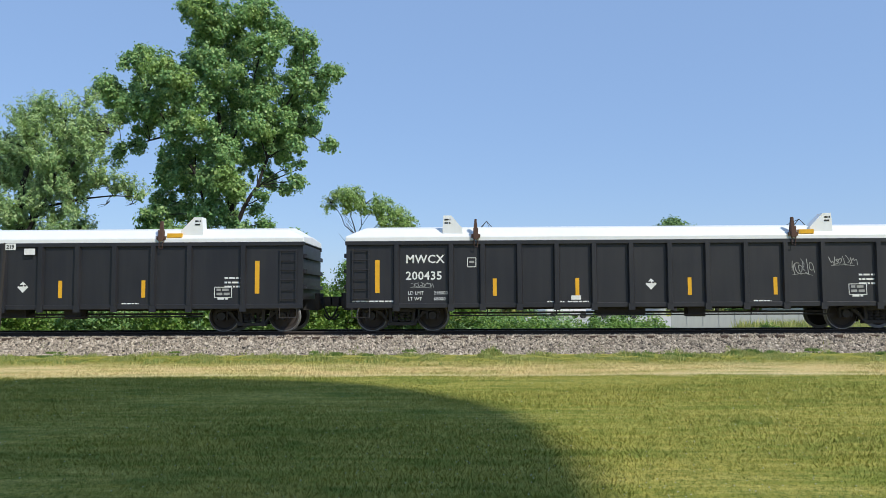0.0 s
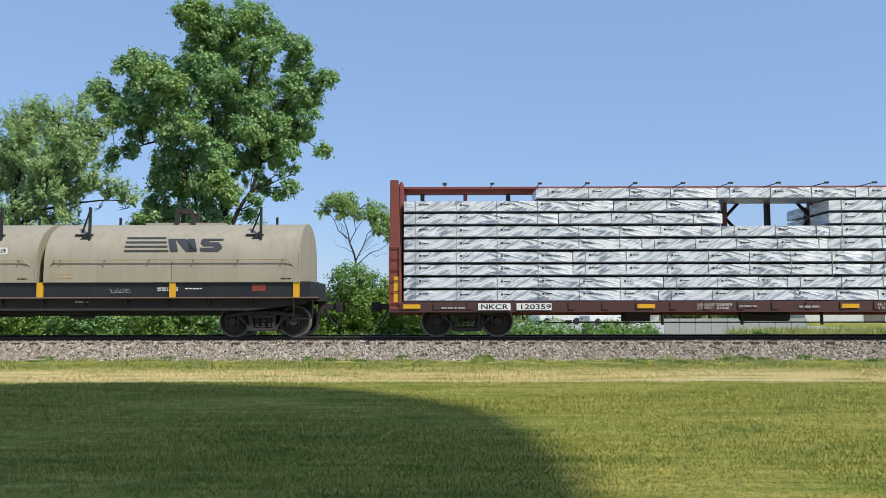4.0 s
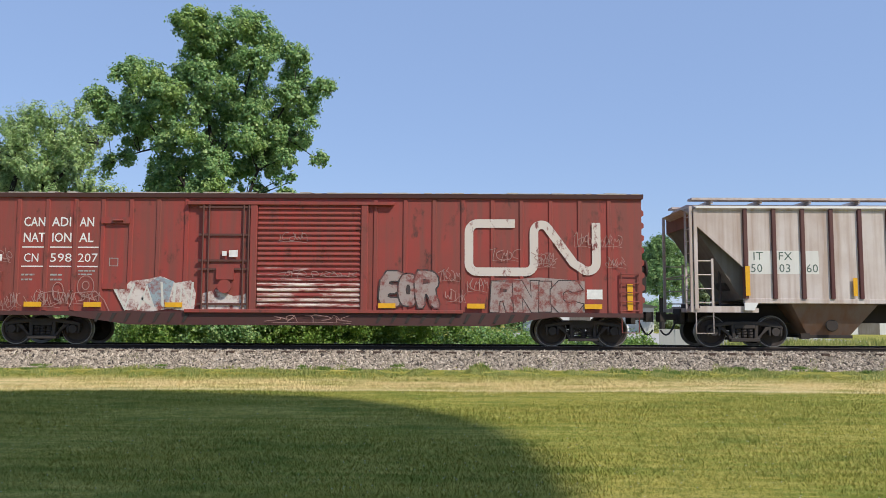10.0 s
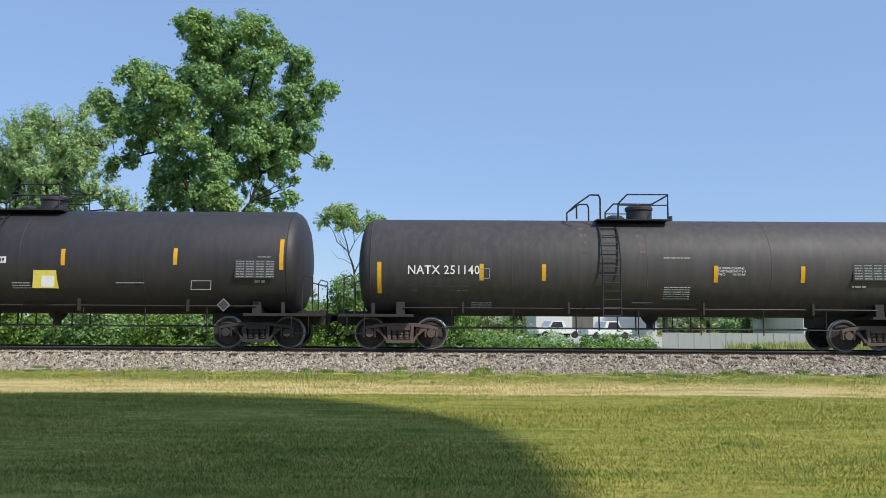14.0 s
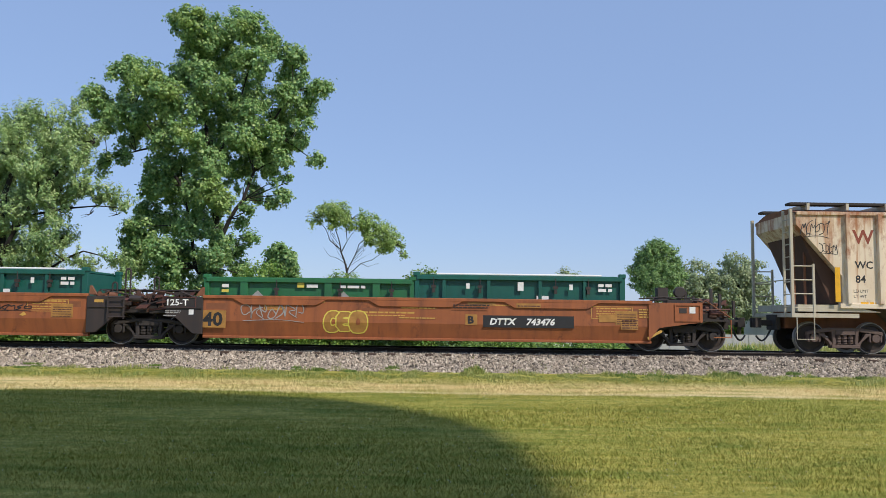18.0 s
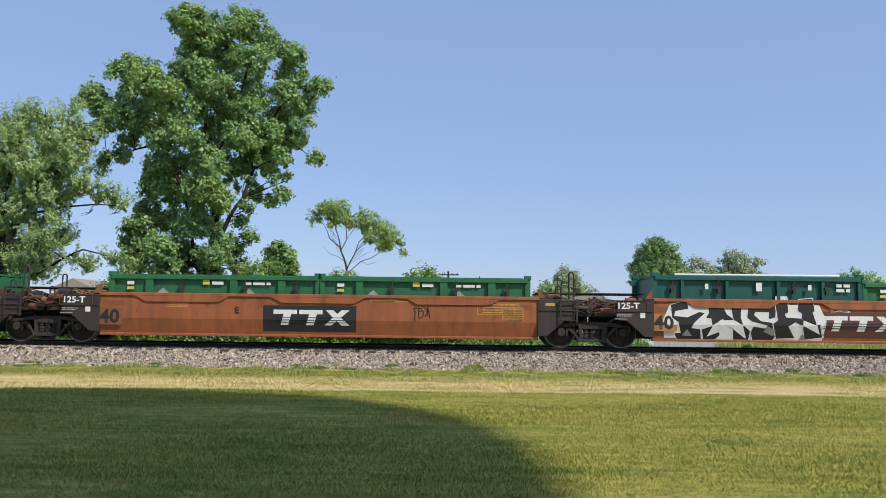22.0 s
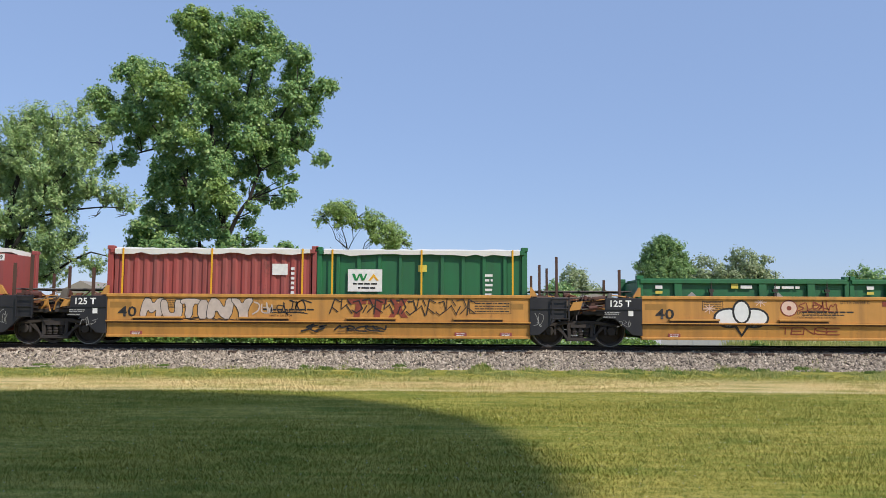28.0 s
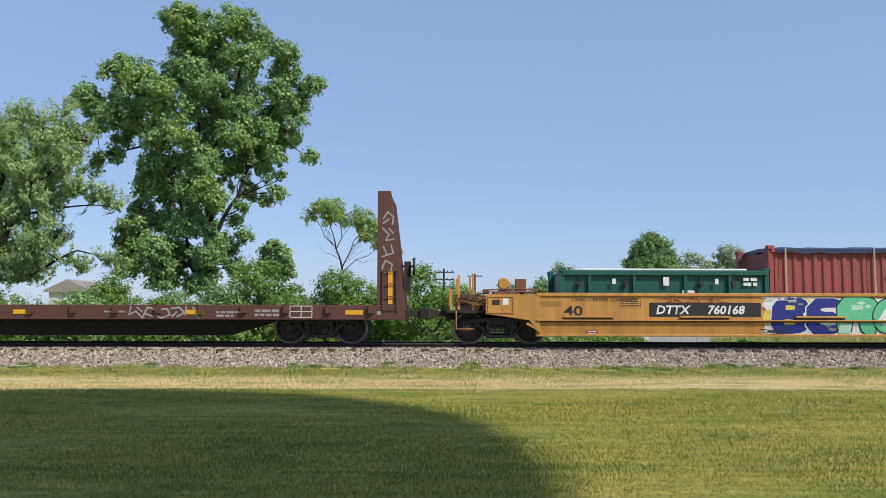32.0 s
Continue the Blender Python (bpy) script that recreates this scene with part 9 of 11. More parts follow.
def container(u, paint, top, style, seed):
    """A twenty-foot box standing in a well; style: 'half' open half-height, 'box' corrugated, 'ribbed' upright ribs."""
    names = {"green": "green", "teal": "teal-green", "red_box": "faded red"}
    label = names[paint] + {"half": " half-height steel waste container with a tarpaulin lid", "box": " corrugated shipping container with a tarpaulin top", "ribbed": " ribbed steel waste container with a white tarpaulin"}[style]
    c = car("container", label, "container", u, "containers in the well cars")
    h, Y, z0 = 3.0, 1.22, 0.36
    bm = B()
    bx(bm, -h + 0.06, h - 0.06, -Y + 0.06, Y - 0.06, z0, top - 0.06)
    if style == "box":
        bm.free()
        bm = B()
        n = 20
        pts = []
        for k in range(n):
            x = -h + 0.12 + k * (2 * h - 0.24) / n
            w = (2 * h - 0.24) / n
            pts += [(x, -Y + 0.02), (x + 0.30 * w, -Y + 0.02), (x + 0.5 * w, -Y + 0.065), (x + 0.8 * w, -Y + 0.065)]
        pts += [(h - 0.12, -Y + 0.02), (h - 0.12, Y - 0.04), (-h + 0.12, Y - 0.04)]
        pr(bm, pts, "z", z0 + 0.1, top - 0.08)
    part("wall", bm, paint, c)
    for x in (-h, h):
        for s in (-1, 1):
            part("corner_post", bx(B(), x - 0.08, x + 0.08, s * (Y - 0.06) - 0.08, s * (Y - 0.06) + 0.08, z0, top), paint, c, bevel=0.01)
    for s in (-1, 1):
        for a, b in ((top - 0.12, top), (z0, z0 + 0.14)):
            part("side_rail", bx(B(), -h, h, s * Y - 0.06, s * Y + 0.02, a, b), paint, c, bevel=0.01)
    for x in (-h, h):
        for s in (-1, 1):
            part("corner_casting", bx(B(), x - 0.10, x + 0.10, s * (Y - 0.05) - 0.10, s * (Y - 0.05) + 0.10, top - 0.02, top + 0.10), paint, c, bevel=0.015)
    y = -Y - 0.002
    if style == "half":
        for x in ((-1.9, 0.55, 1.95) if paint == "green" else (-2.2, -0.9, 0.6, 1.9)):
            part("post", bx(B(), x - (0.11 if paint == "green" else 0.05), x + (0.11 if paint == "green" else 0.05), -Y - 0.04, -Y + 0.08, z0, top - 0.1), paint, c, bevel=0.008)
        bm = B()
        bx(bm, -h + 0.1, h - 0.1, -Y - 0.05, -Y + 0.02, top - 0.05, top + 0.015), bx(bm, -h + 0.15, h - 0.15, -Y + 0.05, Y - 0.05, top - 0.03, top + 0.03)
        part("lid", bm, paint, c)
        if paint == "teal":
            tube_bm = B()
            tube(tube_bm, (-h + 0.6, -Y + 0.02, top + 0.045), (h - 0.6, -Y + 0.02, top + 0.045), 0.032, 10)
            part("rolled_tarpaulin", tube_bm, "white", c, "pale rolled tarpaulin edge")
            part("notice", plate(B(), -0.05, 0.12, top - 0.42, top - 0.17, y - 0.02, 0.006), "letter", c), part("notice", plate(B(), 0.5, 0.85, top - 0.66, top - 0.56, y - 0.02, 0.006), "letter", c)
            part("notice", plate(B(), -1.55, -1.45, top - 0.38, top - 0.22, y - 0.05, 0.006), "letter", c), part("notice", plate(B(), 1.45, 1.55, top - 0.38, top - 0.22, y - 0.05, 0.006), "letter", c)
            bars([(2.3, top - 0.28, 0.4, 0.09), (2.3, top - 0.42, 0.4, 0.09)], c, y, "letter")
        else:
            part("notice", plate(B(), -0.35, -0.15, top - 0.26, top - 0.12, y, 0.006), "graf_yellow", c), part("notice", plate(B(), -0.08, 0.25, top - 0.26, top - 0.16, y, 0.006), "letter", c)
            bars([(0.85 + 0.05, top - 0.26, 0.75, 0.08)], c, y, "letter")
            part("notice", plate(B(), -2.55, -2.35, top - 0.28, top - 0.18, y, 0.006), "letter", c), part("notice", plate(B(), -2.55, -2.35, top - 0.42, top - 0.34, y, 0.006), "graf_yellow", c)
            for x in (-1.5, 1.0):
                part("placard", pr(B(), [(x - 0.22, top - 0.56), (x + 0.22, top - 0.56), (x, top - 0.36)], "y", y - 0.006, y), "letter_dim", c, "silver placard point")
        for x in ((-0.95, 0.9, 2.4) if paint == "green" else (-2.5, -1.15, 1.05, 2.0)):
            bm = B()
            tube(bm, (x, -Y - 0.05, top - 0.45), (x, -Y - 0.05, top - 0.05), 0.014), bx(bm, x - 0.07, x + 0.07, -Y - 0.07, -Y, top - 0.36, top - 0.28), bx(bm, x - 0.04, x + 0.04, -Y - 0.08, -Y, top - 0.5, top - 0.38)
            part("latch", bm, "well_dark", c)
    else:
        blue = seed == 9
        n = 22
        rnd = random.Random(seed)
        secs = []
        for k in range(n + 1):
            x = -h + 0.14 + (2 * h - 0.28) * k / n
            d = rnd.uniform(0.10, 0.17)
            u1 = rnd.uniform(-0.015, 0.02)
            secs.append([(x, -Y - 0.075, top - d), (x, -Y - 0.085, top + 0.0), (x, -Y + 0.12, top + 0.045 + u1), (x, 0, top + 0.09 + u1), (x, Y - 0.12, top + 0.045), (x, Y + 0.045, top), (x, Y + 0.035, top - 0.2), (x, 0, top - 0.02)])
        part("tarpaulin", loft(B(), secs), "tarp_blue" if blue else "tarp", c, "dark blue tarpaulin" if blue else "white tarpaulin", smooth=True)
        for x in (-2.6, 0.0, 2.65):
            part("strap", bx(B(), x - 0.025, x + 0.025, -Y - 0.105, -Y - 0.09, z0 + 0.6, top + 0.02), "yellow" if style == "ribbed" or seed == 5 else "beige", c, "tie-down strap")
        if style == "ribbed":
            for k in range(9):
                x = -2.45 + k * 0.61
                part("rib", bx(B(), x - 0.05, x + 0.05, -Y - 0.01, -Y + 0.07, z0 + 0.14, top - 0.12), paint, c, bevel=0.008)
            p = part("notice_board", plate(B(), -2.15, -1.15, top - 1.20, top - 0.55, y - 0.015, 0.01), "letter", c, "white notice with green and amber shapes")
            bm = B()
            for a in (0.0, 0.20):
                pr(bm, [(-2.03 + a, top - 0.68), (-1.95 + a, top - 0.68), (-1.87 + a, top - 0.88), (-1.95 + a, top - 0.88)], "y", y - 0.032, y - 0.025), pr(bm, [(-1.83 + a, top - 0.68), (-1.78 + a, top - 0.68), (-1.87 + a, top - 0.88), (-1.92 + a, top - 0.88)], "y", y - 0.036, y - 0.032)
            part("emblem", bm, "sign_green", p)
            bm = pr(B(), [(-1.55, top - 0.88), (-1.40, top - 0.68), (-1.25, top - 0.88), (-1.32, top - 0.88), (-1.40, top - 0.78), (-1.48, top - 0.88)], "y", y - 0.032, y - 0.025)
            part("emblem", bm, "yellow", p)
            bars([(-2.0, top - 1.0, 0.7, 0.05), (-1.85, top - 1.12, 0.5, 0.05)], p, y - 0.025, "letter_black")
            part("notice", plate(B(), -0.1, 0.15, top - 0.62, top - 0.42, y - 0.01, 0.008), "graf_yellow", c)
            bars([(1.85, top - 0.75 - 0.14 * k, 0.22, 0.07) for k in range(5)], c, y - 0.01, "letter")
        elif seed == 6:
            p = part("emblem_board", plate(B(), -1.6, -0.97, top - 1.36, top - 0.85, y, 0.006), "sign_blue", c, "blue square emblem")
            part("emblem", pr(B(), [(-1.45, top - 1.25), (-1.3, top - 1.0), (-1.1, top - 0.93), (-1.25, top - 1.12)], "y", y - 0.012, y - 0.007), "letter", p)
            [small(part("marking", bm_, "letter", c)) for bm_ in (glyph_row("5675687", -0.55, top - 1.30, 0.22, 0.32, 0.34, 0.075, y),)], bars([(1.55, top - 0.6, 0.12, 0.28), (1.78, top - 0.6, 0.12, 0.28)], c, y, "letter")
            bars([(2.2, top - 0.55 - 0.14 * k, 0.1, 0.08) for k in range(6)], c, y, "letter")
        elif seed == 7:
            lettering("t", -2.0, top - 0.85, 0.34, y, c, bold=0.008), lettering("e", -2.05, top - 1.28, 0.34, y, c, bold=0.008)
            part("placard", pr(B(), [(0.15, top - 0.98), (0.37, top - 0.76), (0.59, top - 0.98), (0.37, top - 1.20)], "y", y - 0.01, y), "letter_dim", c, "silver diamond placard")
            part("notice", plate(B(), 1.95, 2.35, top - 0.62, top - 0.38, y, 0.006), "letter", c)
        elif seed == 9:
            part("placard", pr(B(), [(0.35, top - 0.85), (0.57, top - 0.63), (0.79, top - 0.85), (0.57, top - 1.07)], "y", y - 0.01, y), "letter_dim", c, "silver diamond placard")
            bars([(2.0, top - 0.62, 0.2, 0.2), (2.3, top - 0.62, 0.2, 0.2), (2.3, top - 0.9, 0.2, 0.12)], c, y, "letter")
        else:
            part("notice", plate(B(), 1.75, 2.2, top - 0.75, top - 0.42, y, 0.006), "letter", c), bars([(2.3, top - 0.6 - 0.14 * k, 0.1, 0.08) for k in range(6)], c, y, "letter")
    return c


LOADS = {("A", 0): ("green", "green"), ("A", 1): ("green", "green"), ("A", 2): ("teal", "green"), ("A", 3): ("teal", "teal"), ("A", 4): ("green", "teal"),
         ("B", 0): ("teal", "red9"), ("B", 1): ("red6", "red7"), ("B", 2): ("red5", "ribbed"), ("B", 3): ("green", "green"), ("B", 4): ("green", "green")}
for (which, k), pair in LOADS.items():
    a, b = (SET_A if which == "A" else SET_B)[k]
    mid = (a + b) / 2
    if k == 0:
        mid += 0.10 if which == "B" else -0.10
    if k == 4:
        mid -= 0.05
    for s, what in zip((-1, 1), pair):
        x = mid + s * 3.06
        if what in ("green", "teal"):
            container(x, what, 1.98 if what == "green" else 2.13, "half", 1)
        elif what == "ribbed":
            container(x, "green", 2.78, "ribbed", 8)
        else:
            container(x, "red_box", 2.80, "box", int(what[3]))


# ---- bulkhead flat car ----
def bulkhead_flat(u):
    g = car("bulkhead_flat_car", "dark brown empty bulkhead flat car with white tags", "rail car", u)
    L = 10.0
    bm = B()
    bx(bm, -L, L, -1.40, 1.40, 0.98, 1.10)
    part("deck", bm, "bulk_brown", g)
    for s in (-1, 1):
        bm = pr(B(), [(-L, 1.12), (L, 1.12), (L, 0.70), (-L, 0.70)], "y", s * 1.46 - 0.05, s * 1.46 + 0.05)
        part("side_sill", bm, "bulk_brown", g, bevel=0.012)
    bm = pr(B(), [(-7.5, 0.98), (7.5, 0.98), (6.0, 0.62), (4.6, 0.22), (-4.6, 0.22), (-6.0, 0.62)], "y", -0.45, 0.45)
    part("centre_sill", bm, "under", g)
    for k in range(16):
        x = -9.2 + k * 1.215
        for s in (-1, 1):
            part("stake_pocket", bx(B(), x - 0.08, x + 0.08, s * 1.55 - 0.06, s * 1.55 + 0.06, 0.88, 1.12), "bulk_brown", g, bevel=0.01)
    for e in (-1, 1):
        for s in (-1, 1):
            bm = B()
            pr(bm, [(e * (L + 0.02), 0.70), (e * (L - 0.80), 0.70), (e * (L - 0.80), 4.44), (e * (L - 0.42), 4.44)], "y", s * 1.44 - 0.05, s * 1.44 + 0.05)
            part("bulkhead_side", bm, "bulk_brown", g, bevel=0.01)
        part("bulkhead", bx(B(), e * (L - 0.74) - 0.06, e * (L - 0.74) + 0.06, -1.39, 1.39, 1.1, 4.42), "bulk_brown", g)
        bm = B()
        for q in (-1.0, -0.35, 0.35, 1.0):
            pr(bm, [(e * (L - 0.69), 1.1), (e * (L - 0.06), 1.1), (e * (L - 0.42), 4.40), (e * (L - 0.69), 4.40)], "y", q - 0.07, q + 0.07)
        for z in (2.3, 4.36):
            bx(bm, min(e * (L - 0.68), e * (L - 0.5)), max(e * (L - 0.68), e * (L - 0.5)), -1.38, 1.38, z - 0.05, z + 0.05)
        part("bulkhead_rib", bm, "bulk_brown", g)
        ladder(g, e * (L - 0.42), 0.40, 1.0, 2.1, -1.50, 4, "bulk_brown")
        tape(g, [(e * (L - 0.42), 1.15)], -1.50, 0.13, 0.95)
        coupler(g, e * L, e)
    bm = B()
    lathe(bm, [(0.26, 0.02), (0.28, 0.0), (0.28, -0.03), (0.26, -0.05)], "x", (L + 0.22, 0.4, 2.35), 18), tube(bm, (L - 0.3, 0.4, 2.35), (L + 0.22, 0.4, 2.35), 0.03), bx(bm, L - 0.1, L + 0.1, 0.3, 0.6, 1.6, 2.5)
    part("hand_brake", bm, "under", g)
    for k in range(4):
        z_ = 2.05 + 0.47 * k
        bm = B()
        for i, st in enumerate(GLYPH["3142"[k]]):
            stroke(bm, [(L - 0.66 + 0.32 * b_, z_ + 0.36 * a_) for a_, b_ in st], 0.045, -1.494 - 0.0006 * i)
        small(part("graffiti", bm, "letter_dim", g, "white sprayed tag"))
    graffiti(g, "41324", 2.1, 4.1, 0.72, 1.08, -1.512, "letter_dim", 92, 0.13)
    for x in (3.75, 8.3, -1.2):
        part("reflector_strip", plate(B(), x, x + 0.5, 0.85, 0.98, -1.52, 0.005), "yellow", g)
    bm = B()
    for a, b, c, d in ((6.7, 0.76, 7.35, 0.78), (6.7, 1.08, 7.35, 1.10), (6.7, 0.76, 6.72, 1.10), (7.33, 0.76, 7.35, 1.10), (6.7, 0.92, 7.35, 0.94), (7.02, 0.78, 7.04, 1.08)):
        plate(bm, a, c, b, d, -1.512, 0.004)
    part("stencil_frame", bm, "letter", g)
    bars([(4.6, 0.88, 0.8, 0.06), (4.6, 0.78, 0.5, 0.06), (5.7, 0.92, 0.7, 0.07), (5.7, 0.80, 0.7, 0.07), (1.4, 0.9, 0.6, 0.05), (9.2, 0.85, 0.15, 0.1)], g, -1.512, "letter_dim")
    truck(g, u, -7.5), truck(g, u, 7.5)


bulkhead_flat(-366.2)


# ---- ground, track ----
def stems(name, count, spread, height, mat, seed, lean=0.5, per=4, width=0.012):
    """Many grass blades in one mesh: spread(rng, n) gives x, y, z and a size factor."""
    rng = np.random.default_rng(seed)
    x, y, z, f = spread(rng, count)
    n = len(x)
    a = rng.uniform(0, 2 * np.pi, (n, per))
    h = height * f[:, None] * rng.uniform(0.6, 1.15, (n, per))
    bx_ = x[:, None] + rng.normal(0, 0.02, (n, per))
    by = y[:, None] + rng.normal(0, 0.02, (n, per))
    tx = bx_ + np.cos(a) * h * lean
    ty = by + np.sin(a) * h * lean
    w = width * (0.6 + f[:, None])
    px, py = -np.sin(a) * w, np.cos(a) * w * 0.3 + 0.0
    px = np.where(np.abs(px) < w * 0.4, w * 0.4, px)
    zz = np.broadcast_to(z[:, None], (n, per))
    v = np.stack([np.stack([bx_ - px, by - py, zz - 0.005], -1), np.stack([bx_ + px, by + py, zz - 0.005], -1), np.stack([tx, ty, zz + h], -1)], 2).reshape(-1, 3)
    return triangles(name, v, mat)


def triangles(name, v, mat, corners=3):
    me = bpy.data.meshes.new(name)
    k = len(v) // corners
    me.vertices.add(len(v)), me.loops.add(len(v)), me.polygons.add(k)
    me.vertices.foreach_set("co", np.ascontiguousarray(v, dtype=np.float32).ravel())
    me.loops.foreach_set("vertex_index", np.arange(len(v), dtype=np.int32))
    me.polygons.foreach_set("loop_start", np.arange(0, len(v), corners, dtype=np.int32))
    me.update(calc_edges=True)
    me.materials.append(mat)
    return new(name, me)


def lawn_material(name, blades):
    n = Nodes(name)
    big = n.ramp(n.noise(0.45, 6.0, (0.5, 2.4, 1)), 0.42, 0.58)
    mid = n.ramp(n.noise(1.5, 7.0, (0.28, 4.2, 1), 0.68), 0.42, 0.60)
    fine = n.ramp(n.noise(26.0, 4.0, (1, 0.7, 1)), 0.3, 0.72)
    sep = n.add("ShaderNodeSeparateXYZ", Vector=n.co.outputs["Object"])
    edge = n.add("ShaderNodeMath"); edge.operation = "ADD"
    wob = n.add("ShaderNodeMath"); wob.operation = "MULTIPLY_ADD"
    n.put(wob.inputs[0], n.noise(0.5, 4.0)), n.put(wob.inputs[1], 2.6), n.put(wob.inputs[2], -1.3)
    n.put(edge.inputs[0], sep.outputs[1]), n.put(edge.inputs[1], wob.outputs[0])
    dry_in = n.ramp(edge.outputs[0], 16.0, 16.6)
    dry_out = n.ramp(edge.outputs[0], 20.2, 18.2)
    dry = n.add("ShaderNodeMath"); dry.operation = "MULTIPLY"
    n.put(dry.inputs[0], dry_in), n.put(dry.inputs[1], dry_out)
    green = n.mix(big, (0.250, 0.285, 0.050), (0.385, 0.352, 0.070))
    green = n.mix(mid, green, (0.54, 0.45, 0.125))
    green = n.mix(n.ramp(fine, 0.45, 1.0), green, (0.095, 0.135, 0.018))
    clump = n.ramp(n.noise(6.5, 5.0, (0.8, 0.55, 1), 0.6), 0.38, 0.66)
    green = n.mix(n.ramp(clump, 0.0, 2.2), green, (0.130, 0.190, 0.034))
    swath = n.ramp(n.noise(2.6, 5.0, (0.16, 1.0, 1), 0.6), 0.54, 0.72)
    green = n.mix(n.ramp(swath, 0.0, 1.8), green, (0.54, 0.45, 0.13))
    dark = n.ramp(n.noise(0.95, 5.0, (0.7, 1.5, 1), 0.62), 0.53, 0.68)
    green = n.mix(dark, green, (0.165, 0.212, 0.040))
    straw = n.mix(fine, (0.80, 0.66, 0.34), (0.54, 0.42, 0.19))
    dm = n.add("ShaderNodeMath"); dm.operation = "MULTIPLY"
    n.put(dm.inputs[0], dry.outputs[0]), n.put(dm.inputs[1], n.ramp(n.noise(0.8, 6.0, (0.7, 2.4, 1)), 0.27, 0.54))
    c = n.mix(dm.outputs[0], green, straw)
    # pale line of raked clippings along the mown edge
    rake = n.add("ShaderNodeMath"); rake.operation = "MULTIPLY"
    line = n.add("ShaderNodeMath"); line.operation = "MULTIPLY_ADD"
    n.put(line.inputs[0], n.noise(0.25, 3.0, (1, 0.3, 1))), n.put(line.inputs[1], 1.1), n.put(line.inputs[2], sep.outputs[1])
    n.put(rake.inputs[0], n.ramp(line.outputs[0], 16.65, 16.78)), n.put(rake.inputs[1], n.ramp(line.outputs[0], 17.15, 16.95))
    c = n.mix(rake.outputs[0], c, n.mix(fine, (0.78, 0.66, 0.38), (0.54, 0.45, 0.22)))
    if blades:
        r = n.add("ShaderNodeNewGeometry").outputs["Random Per Island"]
        c = n.mix(n.ramp(r, 0.74, 1.5), c, (0.56, 0.50, 0.16))
        wet = n.add("ShaderNodeMath"); wet.operation = "MULTIPLY"
        n.put(wet.inputs[0], n.ramp(r, 0.45, -0.35)), n.put(wet.inputs[1], n.ramp(dm.outputs[0], 0.9, 0.1))
        c = n.mix(wet.outputs[0], c, (0.140, 0.225, 0.042))
        return n.done(c, 0.7, spec=0.12)
    return n.done(c, 0.9, bump=n.noise(40.0, 5.0), strength=0.9, distance=0.05, spec=0.1)


M["lawn"], M["blades"] = lawn_material("mown_lawn", False), lawn_material("lawn_blades", True)


def ground_height(y):
    ys = (-400, 20.5, 22.15, 22.95, 25.45, 26.4, 29, 1200)
    zs = (0.0, 0.0, 0.05, 0.40, 0.40, -0.1, -0.45, -0.5)
    return float(np.interp(y, ys, zs))


def ground():
    rng = np.random.default_rng(5)
    xs = np.concatenate([np.linspace(-900, -40, 12), np.linspace(-36, 36, 97), np.linspace(40, 900, 12)])
    ys = np.concatenate([np.linspace(-400, 0, 6), np.linspace(4, 30, 66), np.array([34, 40, 50, 65, 90, 130, 200, 350, 600, 1200])])
    verts, faces = [], []
    for y in ys:
        for x in xs:
            bump = 0.03 * noise.noise((x * 0.35, y * 0.5, 0.3)) if 3 < y < 22 and abs(x) < 40 else 0.0
            verts.append((x, y, ground_height(y) + bump))
    w = len(xs)
    for j in range(len(ys) - 1):
        for i in range(w - 1):
            faces.append((j * w + i, j * w + i + 1, (j + 1) * w + i + 1, (j + 1) * w + i))
    me = bpy.data.meshes.new("ground")
    me.from_pydata(verts, [], faces)
    me.shade_smooth()
    me.materials.append(M["lawn"])
    return tagged(new("ground", me), "mown lawn with dry straw-coloured strips along the railway", "ground", kind="structure")


ground()


def grass_near(rng, n):
    y = 5.5 + 16.0 * rng.random(n) ** 1.35
    x = rng.uniform(-1, 1, n) * (0.62 * y + 0.8)
    return x, y, np.zeros(n) + 0.0, rng.uniform(0.55, 1.1, n) * (0.8 + 0.02 * y)


tagged(stems("lawn_grass", 230000, grass_near, 0.036, M["blades"], 11, 1.05, 3, 0.0036), "short mown grass blades", "grass", kind="stuff")


def grass_edge(rng, n):
    x = rng.uniform(-14.5, 14.5, n)
    y = 20.9 + rng.normal(0, 0.75, n)
    tall = np.array([0.26 + 1.25 * max(0.0, noise.noise((a * 1.9, b * 1.3, 4.0)) + 0.02) + 1.4 * math.exp(-((a - 0.95) ** 2 + (b - 21.8) ** 2) / 0.05) + 0.7 * math.exp(-((a - 7.7) ** 2 + (b - 21.7) ** 2) / 0.2) for a, b in zip(x, y)])
    x, y, tall = x[tall > 0.3], y[tall > 0.3], tall[tall > 0.3]
    return x, y, np.array([ground_height(v) for v in y]), tall


def clover(rng, n):
    y = 5.6 + 10.5 * rng.random(n) ** 1.2
    return rng.uniform(-1, 1, n) * (0.6 * y + 0.5), y


rng_ = np.random.default_rng(19)
cx_, cy_ = clover(rng_, 1100)
size_ = rng_.uniform(0.003, 0.007, (1100, 1, 1))
tuft_ = np.array([(-1, 0, 0), (0, 0, -0.9), (1, 0, 0), (0, 0, 1.0)]) * size_ + np.stack([cx_, cy_, np.full(1100, 0.045)], -1)[:, None, :]
M["clover"] = plain("white_clover_flowers", (0.60, 0.60, 0.50), 0.8)
tagged(triangles("clover_flowers", tuft_.reshape(-1, 3), M["clover"], 4), "scattered small white clover heads in the lawn", "flowers", kind="stuff")


def weed_green(name, a, b):
    n = Nodes(name)
    r = n.add("ShaderNodeNewGeometry").outputs["Random Per Island"]
    c = n.mix(r, a, b)
    return n.done(c, 0.6, spec=0.3)


